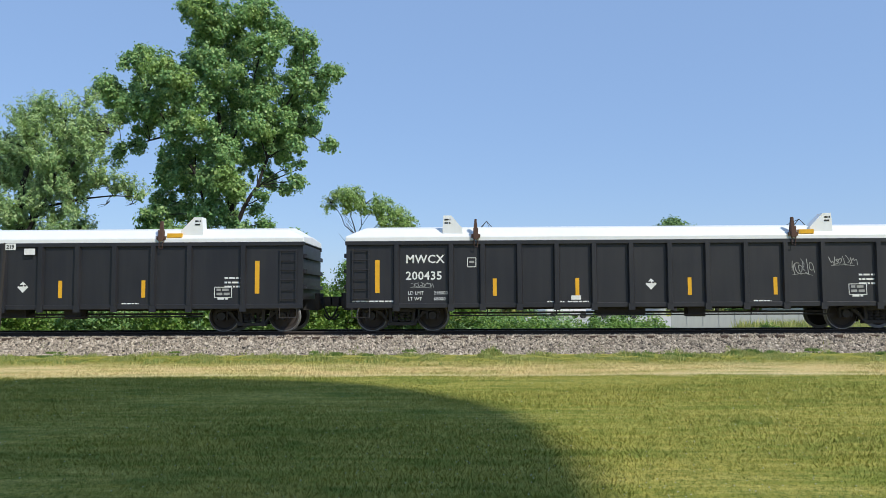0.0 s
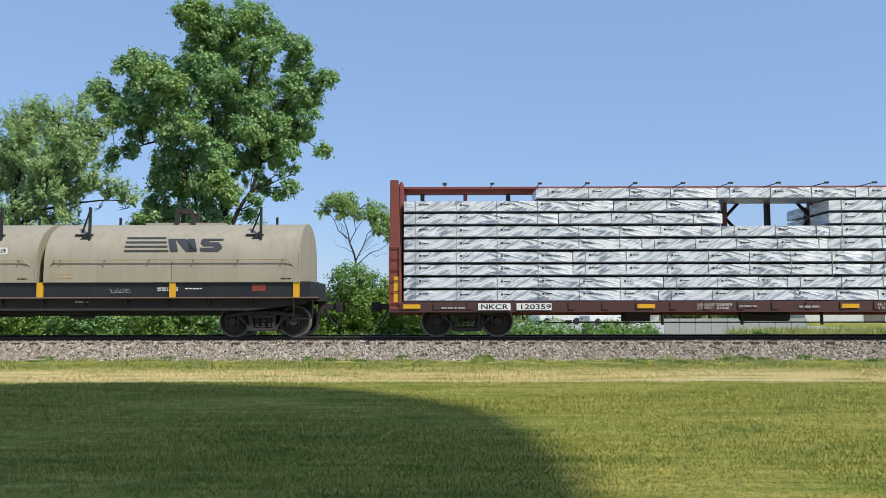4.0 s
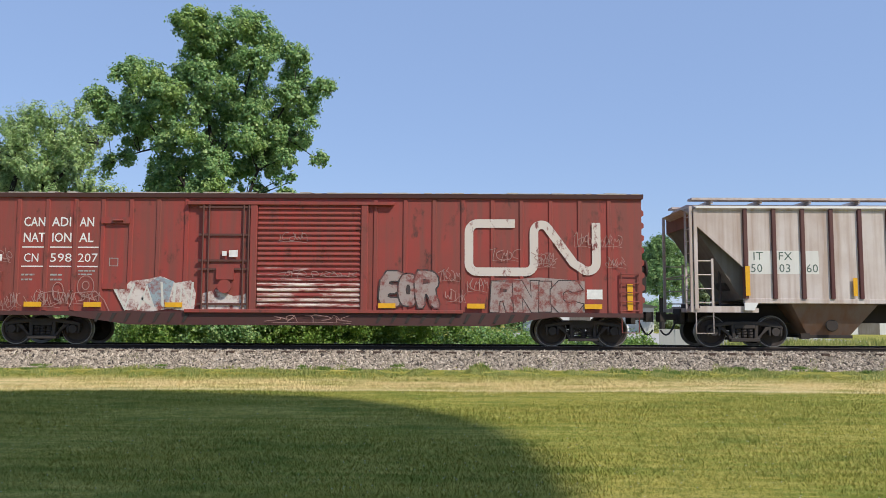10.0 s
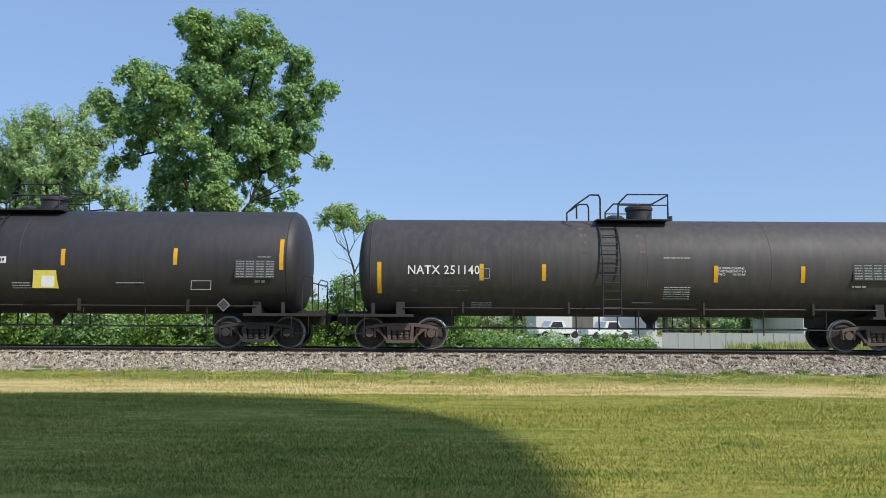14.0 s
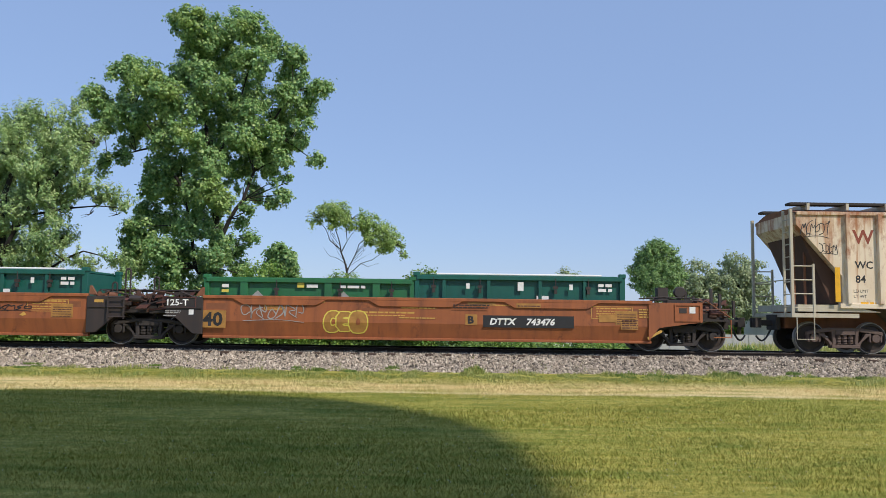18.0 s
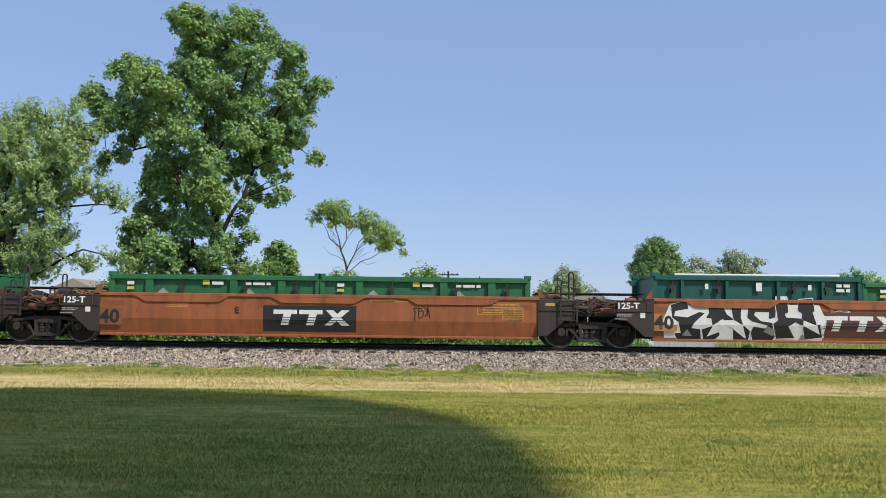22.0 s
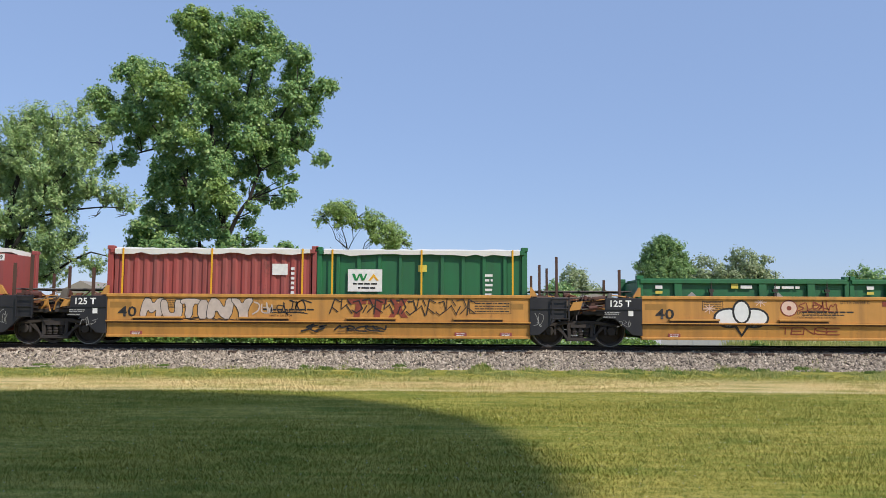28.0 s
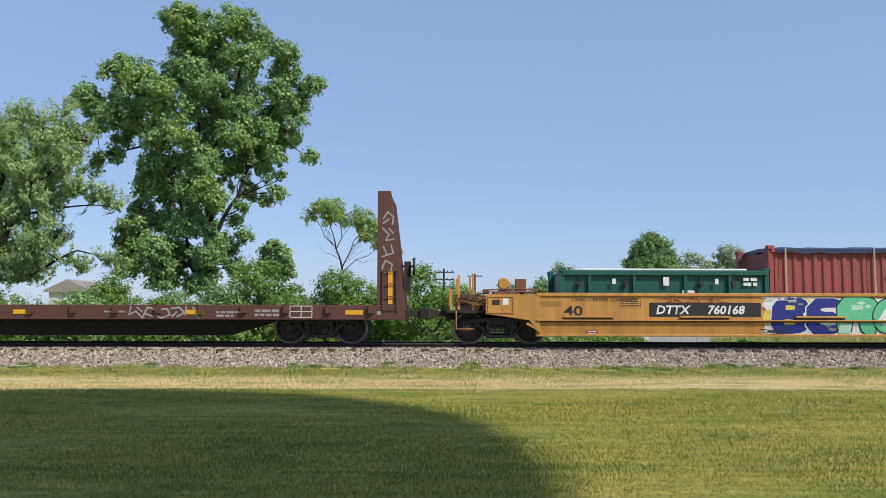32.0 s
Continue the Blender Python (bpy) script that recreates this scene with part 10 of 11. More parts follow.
M["weed"] = weed_green("weed_leaves", (0.14, 0.22, 0.04), (0.44, 0.42, 0.14))
tagged(stems("verge_grass", 16000, grass_edge, 0.14, M["weed"], 12, 0.5, 4, 0.008), "ragged tall grass along the foot of the ballast", "grass", kind="stuff")


def tufts(rng, n):
    at = rng.integers(0, 26, n)
    spots = np.array([(0.95, 21.85, 1.5), (0.85, 21.8, 1.3), (7.5, 21.7, 1.0), (8.0, 21.75, 1.2), (8.5, 21.65, 1.0)] + [(rng.uniform(-14, 14), rng.uniform(20.9, 22.2), rng.uniform(0.4, 0.9)) for _ in range(21)])
    x, y = spots[at, 0] + rng.normal(0, 0.09, n), spots[at, 1] + rng.normal(0, 0.06, n)
    return x, y, np.array([ground_height(v) + (0.06 if v > 21.95 else 0.0) for v in y]), spots[at, 2]


M["weed_dark"] = weed_green("dark_weed_leaves", (0.07, 0.15, 0.025), (0.20, 0.27, 0.06))
tagged(stems("weeds", 1100, tufts, 0.12, M["weed_dark"], 18, 0.4, 4, 0.014), "scattered dark green weeds at the foot of the ballast", "weeds", kind="stuff")


def ballast_material(name, island):
    n = Nodes(name)
    if island:
        r = n.add("ShaderNodeNewGeometry").outputs["Random Per Island"]
        c = n.mix(r, (0.15, 0.124, 0.094), (0.50, 0.425, 0.335))
        c = n.mix(n.ramp(r, 0.86, 1.1), c, (0.70, 0.63, 0.53))
        c = n.mix(n.ramp(r, 0.18, 0.0), c, (0.045, 0.037, 0.032))
        return n.done(c, 0.85, bump=n.noise(60.0, 3.0), strength=0.3, distance=0.01)
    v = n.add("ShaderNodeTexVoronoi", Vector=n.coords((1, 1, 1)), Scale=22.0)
    # gaps between the drawn stones carry their shade as a darker colour
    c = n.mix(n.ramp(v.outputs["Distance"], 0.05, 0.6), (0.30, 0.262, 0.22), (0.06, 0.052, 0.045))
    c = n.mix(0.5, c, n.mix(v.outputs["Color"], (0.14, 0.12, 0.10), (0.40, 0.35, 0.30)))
    return n.done(c, 0.9, bump=n.ramp(v.outputs["Distance"], 0.7, 0.0), strength=1.0, distance=0.05)


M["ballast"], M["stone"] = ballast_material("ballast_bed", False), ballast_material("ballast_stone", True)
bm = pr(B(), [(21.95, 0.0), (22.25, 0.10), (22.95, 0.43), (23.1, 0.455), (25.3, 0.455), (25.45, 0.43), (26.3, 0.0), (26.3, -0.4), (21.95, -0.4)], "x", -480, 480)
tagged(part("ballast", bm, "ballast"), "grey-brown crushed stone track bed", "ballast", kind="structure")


def stones(count, seed):
    rng = np.random.default_rng(seed)
    base = np.array([(1, 0, 0), (-1, 0, 0), (0, 1, 0), (0, -1, 0), (0, 0, 1), (0, 0, -1)], float)
    tri = np.array([(0, 2, 4), (2, 1, 4), (1, 3, 4), (3, 0, 4), (2, 0, 5), (1, 2, 5), (3, 1, 5), (0, 3, 5)])
    x, y = rng.uniform(-15.5, 15.5, count), rng.choice([1, 1, 1, 0], count) * 0.0 + rng.uniform(21.9, 23.45, count)
    z = np.interp(y, (21.9, 22.25, 22.95, 23.1, 25), (0.02, 0.10, 0.445, 0.475, 0.47))
    size = rng.uniform(0.026, 0.078, (count, 1, 1)) * rng.uniform(0.5, 1.25, (count, 1, 3))
    ang = rng.uniform(0, 6.28, (count, 3))
    p = np.broadcast_to(base, (count, 6, 3)) * size + rng.normal(0, 0.004, (count, 6, 3))
    for ax in range(3):
        c, s = np.cos(ang[:, ax])[:, None], np.sin(ang[:, ax])[:, None]
        i, j = (ax + 1) % 3, (ax + 2) % 3
        a, b = p[:, :, i].copy(), p[:, :, j].copy()
        p[:, :, i], p[:, :, j] = a * c - b * s, a * s + b * c
    p += np.stack([x, y, z], -1)[:, None, :]
    me = bpy.data.meshes.new("ballast_stones")
    me.from_pydata(p.reshape(-1, 3).tolist(), [], (tri[None] + 6 * np.arange(count)[:, None, None]).reshape(-1, 3).tolist())
    me.materials.append(M["stone"])
    return tagged(new("ballast_stones", me), "loose crushed stones on the shoulder of the track bed", "ballast", kind="stuff")


stones(44000, 3)


def rail(y):
    prof = [(-0.075, 0.0), (-0.075, 0.014), (-0.012, 0.035), (-0.010, 0.125), (-0.036, 0.140), (-0.036, 0.172), (-0.028, 0.180), (0.028, 0.180), (0.036, 0.172), (0.036, 0.140), (0.010, 0.125), (0.012, 0.035), (0.075, 0.014), (0.075, 0.0)]
    r = tagged(part("rail", pr(B(), [(y + a, RAIL - 0.18 + b) for a, b in prof], "x", -480, 480), "rail"), "rust-dark steel rail with a polished head", "rail", "rails", "structure")
    part("rail_head", bx(B(), -480, 480, y - 0.027, y + 0.027, RAIL - 0.001, RAIL + 0.002), "tread", r)


rail(TRACK_Y - 0.754), rail(TRACK_Y + 0.754)
track_ties = tagged(new("sleepers"), "row of weathered timber sleepers in the ballast", "sleeper", kind="structure")
tie_me = None
rnd = random.Random(8)
for k in range(180):
    x = -48 + k * 0.535 + rnd.uniform(-0.02, 0.02)
    if tie_me is None:
        o = part("sleeper", bx(B(), -0.115, 0.115, -1.32, 1.32, -0.10, 0.045), "tie", track_ties, bevel=0.012)
        tie_me = o.data
    else:
        o = again("sleeper", tie_me, track_ties)
    o.matrix_basis = pose(x, TRACK_Y + rnd.uniform(-0.05, 0.05), 0.452, 0, 0, rnd.uniform(-0.8, 0.8))
    if abs(x) < 15:
        q = again("tie_plate", SHARED.setdefault("plate", part("tie_plate", bx(B(), -0.09, 0.09, -0.18, 0.18, 0.0, 0.016), "rail", track_ties).data), o, m=pose(0, -0.754, 0.045))


# ---- milepost beside the track ----
post = thing("milepost", "white number plate 219 on a thin leaning dark post", "sign", pose(-12.73, 21.6, 0.0))
part("post", pr(B(), [(-0.03, -0.1), (0.03, -0.1), (0.18, 3.19), (0.12, 3.19)], "y", -0.02, 0.02), "under", post)
sign = part("number_plate", plate(B(), 0.17, 0.46, 2.99, 3.17, -0.02, 0.01), "letter", post, "white enamel number plate", bevel=0.002)
lettering("219", 0.205, 3.03, 0.10, -0.031, sign, "letter_black", bold=0.006, width=0.21)


# ---- trees ----
def leaf_material(name, dark, light, yellow):
    n = Nodes(name)
    r = n.add("ShaderNodeNewGeometry").outputs["Random Per Island"]
    big = n.ramp(n.noise(0.55, 4.0), 0.38, 0.66)
    c = n.mix(big, dark, light)
    c = n.mix(n.ramp(r, 0.5, 1.0), c, yellow)
    c = n.mix(n.ramp(r, 0.35, 0.0), c, tuple(0.75 * v for v in dark))
    m = n.done(c, 0.45, spec=0.35)
    n.bsdf.inputs["Transmission Weight"].default_value = 0.0
    t = n.add("ShaderNodeBsdfTranslucent", Color=n.mix(0.35, c, yellow))
    mixer = n.t.nodes.new("ShaderNodeMixShader")
    mixer.inputs[0].default_value = 0.34
    out = n.t.nodes["Material Output"]
    n.t.links.new(n.bsdf.outputs[0], mixer.inputs[1]), n.t.links.new(t.outputs[0], mixer.inputs[2]), n.t.links.new(mixer.outputs[0], out.inputs[0])
    return m


M["leaf"] = leaf_material("poplar_leaves", (0.165, 0.335, 0.135), (0.30, 0.49, 0.18), (0.47, 0.60, 0.235))
M["leaf_pale"] = leaf_material("box_elder_leaves", (0.27, 0.44, 0.18), (0.44, 0.60, 0.25), (0.60, 0.70, 0.34))
M["leaf_young"] = leaf_material("young_yellow_green_leaves", (0.27, 0.43, 0.135), (0.37, 0.52, 0.165), (0.47, 0.59, 0.215))
# paler and greyer: the haze of distance is mixed into this leaf colour
M["leaf_hazed"] = leaf_material("hazed_far_leaves", (0.27, 0.36, 0.19), (0.38, 0.47, 0.26), (0.49, 0.54, 0.33))
M["leaf_deep"] = leaf_material("deep_green_leaves", (0.145, 0.285, 0.105), (0.24, 0.40, 0.13), (0.35, 0.48, 0.18))
M["leaf_bush"] = leaf_material("bush_leaves", (0.115, 0.245, 0.05), (0.21, 0.37, 0.07), (0.34, 0.46, 0.11))
M["bark"] = painted("grey_brown_bark", (0.033, 0.028, 0.024), (0.020, 0.018, 0.016), 0.6, 0.95, 0.8, dents=0.6)


def leaves(name, blobs, mat, seed, parent, spray=0.30, per=34, size=0.055, cover=1.0, stretch=1.0, lift=0.25, gap=-0.12, narrow=0.66):
    """A crown of leafy sprays set over the shell of each lobe; a stretched spray is a shoot with its leaves along it."""
    rng = np.random.default_rng(seed)
    at, out = [], []
    for cx, cy, cz, rx, ry, rz in blobs:
        n = max(3, int(cover * 4.0 * (rx * ry * rz) ** (2 / 3) / spray ** 2))
        d = rng.normal(0, 1, (n, 3))
        d /= np.linalg.norm(d, axis=1)[:, None]
        rad = np.where(rng.random(n) < 0.8, rng.normal(0.86, 0.10, n), rng.uniform(0.3, 0.7, n))
        lump = np.array([1 + 0.35 * noise.noise(Vector((cx + 1.7 * a, cy + 1.7 * b, cz + 1.7 * c))) for a, b, c in d])
        p = d * (rad * lump)[:, None] * np.array([rx, ry, rz]) + np.array([cx, cy, cz])
        keep = np.array([noise.noise(Vector(q * 1.15)) for q in p]) > gap
        at.append(p[keep]), out.append(d[keep])
    at, out = np.concatenate(at), np.concatenate(out)
    m = len(at)
    way = out + np.array([0, 0, lift]) + 0.25 * rng.normal(0, 1, (m, 3))
    way /= np.linalg.norm(way, axis=1)[:, None]
    girth = spray * rng.uniform(0.65, 1.25, (m, 1))
    q = rng.normal(0, 0.42, (m, per, 3)) * (girth / stretch ** 0.5)[:, :, None]
    q += way[:, None, :] * (rng.uniform(-0.7, 0.9, (m, per)) * girth * (stretch - 1.0))[:, :, None]
    p = (at[:, None, :] + q).reshape(-1, 3)
    n = len(p)
    away = (q / (np.linalg.norm(q, axis=2, keepdims=True) + 1e-6) * 0.55 + out[:, None, :] * 0.45).reshape(-1, 3)
    nrm = away + 0.45 * rng.normal(0, 1, (n, 3)) + np.array([0, 0, 0.35])
    nrm /= np.linalg.norm(nrm, axis=1)[:, None]
    a = rng.normal(0, 1, (n, 3)) + np.repeat(way, per, 0) * (0.0 if stretch == 1.0 else 1.6)
    a -= (a * nrm).sum(1)[:, None] * nrm
    a /= np.linalg.norm(a, axis=1)[:, None]
    b = np.cross(nrm, a)
    s = size * rng.uniform(0.6, 1.3, (n, 1))
    a, b, fold = a * s, b * s * narrow, nrm * s * 0.2
    v = np.stack([p - a, p - 0.1 * a + b + fold, p + a, p - 0.1 * a - b + fold], 1).reshape(-1, 3)
    ob = triangles(name, v, mat, 4)
    ob.parent = parent
    return ob


def limb(bm, p, q, r0, r1, n=7, bend=0.0, seed=0):
    p, q = Vector(p), Vector(q)
    rnd = random.Random(seed)
    off = Vector((rnd.uniform(-1, 1), rnd.uniform(-1, 1), 0.3)) * bend
    pts = [p.lerp(q, k / 5) + off * math.sin(math.pi * k / 5) for k in range(6)]
    d = (q - p).normalized()
    a = d.orthogonal().normalized()
    b = d.cross(a)
    rings = []
    for k, c in enumerate(pts):
        r = r0 + (r1 - r0) * k / 5
        rings.append([bm.verts.new(c + r * (math.cos(2 * math.pi * i / n) * a + math.sin(2 * math.pi * i / n) * b)) for i in range(n)])
    for u_, v_ in zip(rings, rings[1:]):
        for i in range(n):
            bm.faces.new((u_[i], u_[(i + 1) % n], v_[(i + 1) % n], v_[i]))
    return pts


def bough(bm, pts, r0, r1, seed):
    """A bent limb through several points, thinner towards its end."""
    n = len(pts) - 1
    for k in range(n):
        limb(bm, pts[k], pts[k + 1], r0 + (r1 - r0) * k / n, r0 + (r1 - r0) * (k + 1) / n, 8, 0.04, seed + k)


def tree(name, label, at, trunk, blobs, leaf, seed, category="tree", twigs=4, group="", young=(), boughs=(), bare=0, **look_):
    """trunk: points (x, y, z, radius) from the foot; every lobe gets a limb from the nearest wood, and twigs."""
    t = thing(name, label, category, pose(*at), group)
    bm = B()
    wood = []
    for a, b in zip(trunk, trunk[1:]):
        limb(bm, a[:3], b[:3], a[3], b[3], 9, 0.05, seed)
        wood += [(Vector(a[:3]).lerp(Vector(b[:3]), f / 4), a[3] + (b[3] - a[3]) * f / 4) for f in range(5) if a[2] + (b[2] - a[2]) * f / 4 > trunk[1][2] * 0.8]
    for k, (pts, r0, r1) in enumerate(boughs):
        bough(bm, pts, r0, r1, seed + 50 + k)
        wood += [(Vector(p), r0 + (r1 - r0) * i / len(pts)) for i, p in enumerate(pts) if i]
    rnd = random.Random(seed)
    for k, (cx, cy, cz, rx, ry, rz) in enumerate(blobs):
        c = Vector((cx, cy, cz))
        start, r = min(wood, key=lambda w: (w[0] - c).length + 1.3 * max(0.0, w[0].z - cz + 0.3))
        limb(bm, start, c, min(r * 0.55, 0.02 + 0.03 * rx), 0.014, 6, 0.22, seed + k)
        for j in range(twigs):
            d = Vector((rnd.uniform(-1, 1), rnd.uniform(-1, 1), rnd.uniform(-0.5, 1))).normalized()
            f = 1.15 if j < bare else 0.9
            limb(bm, c, c + Vector((d.x * rx, d.y * ry, d.z * rz)) * f, 0.018, 0.006, 4, 0.08, seed + j)
    part("trunk", bm, "bark", t, smooth=True)
    leaves("crown", blobs, M[leaf], seed, t, **look_)
    if young:
        leaves("young_leaves", young, M["leaf_young"], seed + 1, t, **{**look_, "cover": look_["cover"] * 0.6})
    return t


def swell(blobs, k):
    return [(x, y, z, a * k, b * k, c * k) for x, y, z, a, b, c in blobs]


def lobes(*rows):
    return [(x, y, z, r, r * 0.9, r * k) for x, y, z, r, k in rows]


# the tall poplar behind the track, bough by bough
top = lobes((-1.5, -1, 16, 0.8, 0.85), (-1.5, 1, 16.1, 0.95, 0.85), (-0.3, -0.5, 15.8, 0.81, 0.85), (0.5, 0.7, 16.5, 0.89, 0.85), (1.8, -1, 15.6, 0.85, 0.85), (1.9, 0.5, 15.4, 0.72, 0.85),
           (-1.2, -0.7, 14.5, 0.91, 0.85), (-0.2, 1, 14.9, 1.06, 0.85), (1.7, -1.4, 13.9, 0.89, 0.85), (-0, -1.9, 12.9, 0.93, 0.85), (0.6, 1, 13.3, 0.95, 0.85), (-2.3, 1.4, 14.2, 0.85, 0.85))
left = lobes((-3.2, -1.4, 13.3, 0.79, 0.85), (-4.9, 1, 14.3, 0.67, 0.85), (-4.9, -0.7, 13.5, 0.53, 0.85), (-2.4, -1.9, 12.3, 0.93, 0.85), (-4.6, 0.7, 12.9, 0.89, 0.85), (-6.2, -0.5, 12.4, 0.65, 0.85),
           (-6.1, 1, 12.2, 0.73, 0.85), (-4.2, -1.2, 11.3, 0.79, 0.85), (-3.5, 0.5, 11.7, 0.88, 0.85), (-5.8, 0, 11.1, 0.44, 0.85), (-4.7, 0.7, 10.8, 0.67, 0.85), (-2.3, -1.4, 10.1, 0.73, 0.85),
           (-4.7, -0.5, 9.6, 0.54, 0.85), (-5.9, 0.5, 9.3, 0.47, 0.85), (-6.2, 0, 8.9, 0.33, 0.85))
right = lobes((3.3, 0, 14.8, 0.6, 0.85), (3.2, 0.7, 14, 0.67, 0.85), (3.2, -0.7, 12.6, 0.64, 0.85), (4.1, 0.5, 13.1, 0.5, 0.85), (4.9, -0.5, 13, 0.46, 0.85), (4, 0, 12.2, 0.55, 0.85),
           (2.7, 1, 11.9, 0.78, 0.85), (4, -0.7, 11.2, 0.48, 0.85), (2.5, -0.5, 10.7, 0.75, 0.85), (3.2, 0.7, 10.7, 0.61, 0.85), (4.6, 0, 9.6, 0.33, 0.85),
           (4.2, 0, 9.3, 0.16, 0.85), (3, -0.7, 9.4, 0.53, 0.85), (2, 0.7, 9.8, 0.61, 0.85), (3.4, 0, 8.5, 0.35, 0.85), (3.1, -0.5, 7.7, 0.4, 0.85))
middle = lobes((0.3, -0.6, 5.6, 0.55, 0.85), (0.6, 0.6, 4.9, 0.6, 0.85), (1.9, -0.3, 9.1, 0.45, 0.85), (2.6, 0.5, 10.2, 0.6, 0.85), (3.7, 0.2, 10.6, 0.45, 0.85), (2.3, 0.6, 12.6, 0.7, 0.85),
           (-1.3, -1.4, 11.6, 0.94, 0.85), (-0.5, 0.7, 12.1, 1, 0.85), (1.5, -1, 11.7, 0.9, 0.85), (-0.9, -2.4, 10.2, 0.77, 0.85), (-0.6, 1, 10.7, 1.01, 0.85), (1.3, -1.2, 10.4, 0.84, 0.85),
           (-2.1, 0.5, 9.6, 0.88, 0.85), (-2.6, -1, 8.9, 0.69, 0.85), (-0.1, -1.9, 8.9, 0.88, 0.85), (0.5, 0.7, 9.4, 0.78, 0.85), (1.5, 0.5, 10.2, 0.61, 0.85))
lower = lobes((-2.9, -0.7, 8, 0.7, 0.85), (-2.4, 0.7, 8.1, 0.89, 0.85), (-0.4, -1.4, 7.6, 0.89, 0.85), (-3.8, 1, 7.1, 0.61, 0.85), (-3.6, -0.5, 6.1, 0.65, 0.85), (-2.7, 0.7, 6.5, 0.78, 0.85),
           (-0.9, -1, 6.2, 0.8, 0.85), (0.1, 0.5, 6.8, 0.66, 0.85), (-3.9, 0, 5.2, 0.71, 0.85), (-2.3, -1.2, 5, 0.79, 0.85), (-1.8, 0.7, 4.8, 0.89, 0.85), (-0, -1, 4.7, 0.64, 0.85),
           (-4.2, 0.7, 4.4, 0.72, 0.85), (-2.2, -0.5, 3.9, 0.91, 0.85), (-0.7, 0, 3.7, 0.93, 0.85), (1.1, 0.5, 5.5, 0.40, 0.85), (0.9, 0.7, 4.3, 0.50, 0.85), (1.6, 0, 3.8, 0.40, 0.85))
young = lobes((-1.2, -1.7, 16, 0.68, 0.85), (-3, -2.1, 13, 0.77, 0.85), (-1.8, -2.4, 12.2, 0.56, 0.85), (-0.9, -2.8, 10.3, 0.55, 0.85), (0, -2.2, 7.7, 0.67, 0.85), (0.6, -2, 7.2, 0.62, 0.85),
           (2.1, -1.5, 10, 0.31, 0.85), (1.2, -1.5, 15.6, 0.39, 0.85))
side_ = lobes((1.3, 0, 8.6, 0.5, 0.85), (2.2, 0.5, 9.1, 0.44, 0.85), (2.9, -0.5, 8.5, 0.42, 0.85), (1.7, 0.3, 7.9, 0.53, 0.85), (2.5, 0, 7.4, 0.42, 0.85), (1.5, -0.5, 7.1, 0.4, 0.85),
           (1.0, 0.3, 6.5, 0.45, 0.85), (1.6, 0, 5.8, 0.38, 0.85), (0.8, 0.5, 5.3, 0.5, 0.85), (0.1, -0.5, 7.3, 0.47, 0.85), (0.4, 0.3, 8.2, 0.53, 0.85))
tree("poplar_tree", "tall broad poplar tree with glossy green leaves and gaps of sky", (-10.9, 38, -0.45),
     [(0.0, 0, 0, 0.26), (-0.1, 0, 4.2, 0.19), (-0.15, 0, 6.6, 0.15), (-0.5, 0, 9.0, 0.11), (-0.9, 0, 11.8, 0.07), (-1.2, 0, 14.8, 0.03)],
     swell(top + left + right + middle + lower, 1.08) + swell(side_, 0.85), "leaf", 21, young=young, twigs=2,
     boughs=((((0.0, -0.1, 5.2), (0.6, -0.3, 6.6), (1.2, -0.3, 7.5), (1.65, -0.2, 8.9), (2.2, -0.1, 11.0), (3.4, 0.0, 13.0)), 0.115, 0.035),
             (((0.0, 0, 3.0), (-1.0, -0.2, 4.2), (-1.25, -0.3, 6.2), (-1.9, -0.2, 8.2), (-3.0, 0, 10.2), (-4.4, 0, 12.2)), 0.10, 0.03),
             (((-0.5, 0, 9.0), (0.3, 0.3, 11.0), (0.9, 0.2, 13.2), (1.4, 0, 15.2)), 0.07, 0.02),
             (((-3.0, 0, 10.2), (-4.2, 0, 9.9), (-5.6, 0.1, 9.4)), 0.06, 0.02), (((2.2, -0.1, 11.0), (3.3, 0, 10.4), (4.3, 0, 9.7)), 0.05, 0.015)),
     spray=0.25, per=36, size=0.070, cover=2.5, lift=0.2, gap=-0.20, narrow=0.82)
top = lobes((-0.1, 0, 10.5, 0.62, 0.8), (0.2, 0.7, 11.2, 0.47, 0.8), (1.8, -0.7, 10.8, 0.46, 0.8), (2, 0.5, 10.9, 0.58, 0.8), (2.7, 0, 11.4, 0.31, 0.8), (3.2, -0.5, 10.5, 0.51, 0.8),
           (0.7, -1, 9.5, 0.7, 0.8), (0.7, 1, 10.2, 0.74, 0.8), (2.6, -0.7, 9.5, 0.71, 0.8), (3.1, 0.5, 9.9, 0.52, 0.8), (3.7, 0, 10, 0.31, 0.8))
middle = lobes((-0.6, 0.5, 8.8, 0.78, 0.8), (1.4, -1.2, 8.4, 0.75, 0.8), (1.4, 1, 8.8, 0.8, 0.8), (3.4, -1, 8.7, 0.65, 0.8), (-0.4, 0.7, 7.7, 0.74, 0.8), (1.6, -0.7, 7.3, 0.76, 0.8),
           (2, 0.7, 7.7, 0.74, 0.8), (3.5, -0.5, 7.8, 0.56, 0.8), (4.1, 0, 7.3, 0.36, 0.8), (4.6, 0.5, 7.2, 0.39, 0.8), (5.5, -0.5, 6.9, 0.33, 0.8), (3.7, 0, 6.5, 0.31, 0.8),
           (4.9, 0, 6.5, 0.26, 0.8))
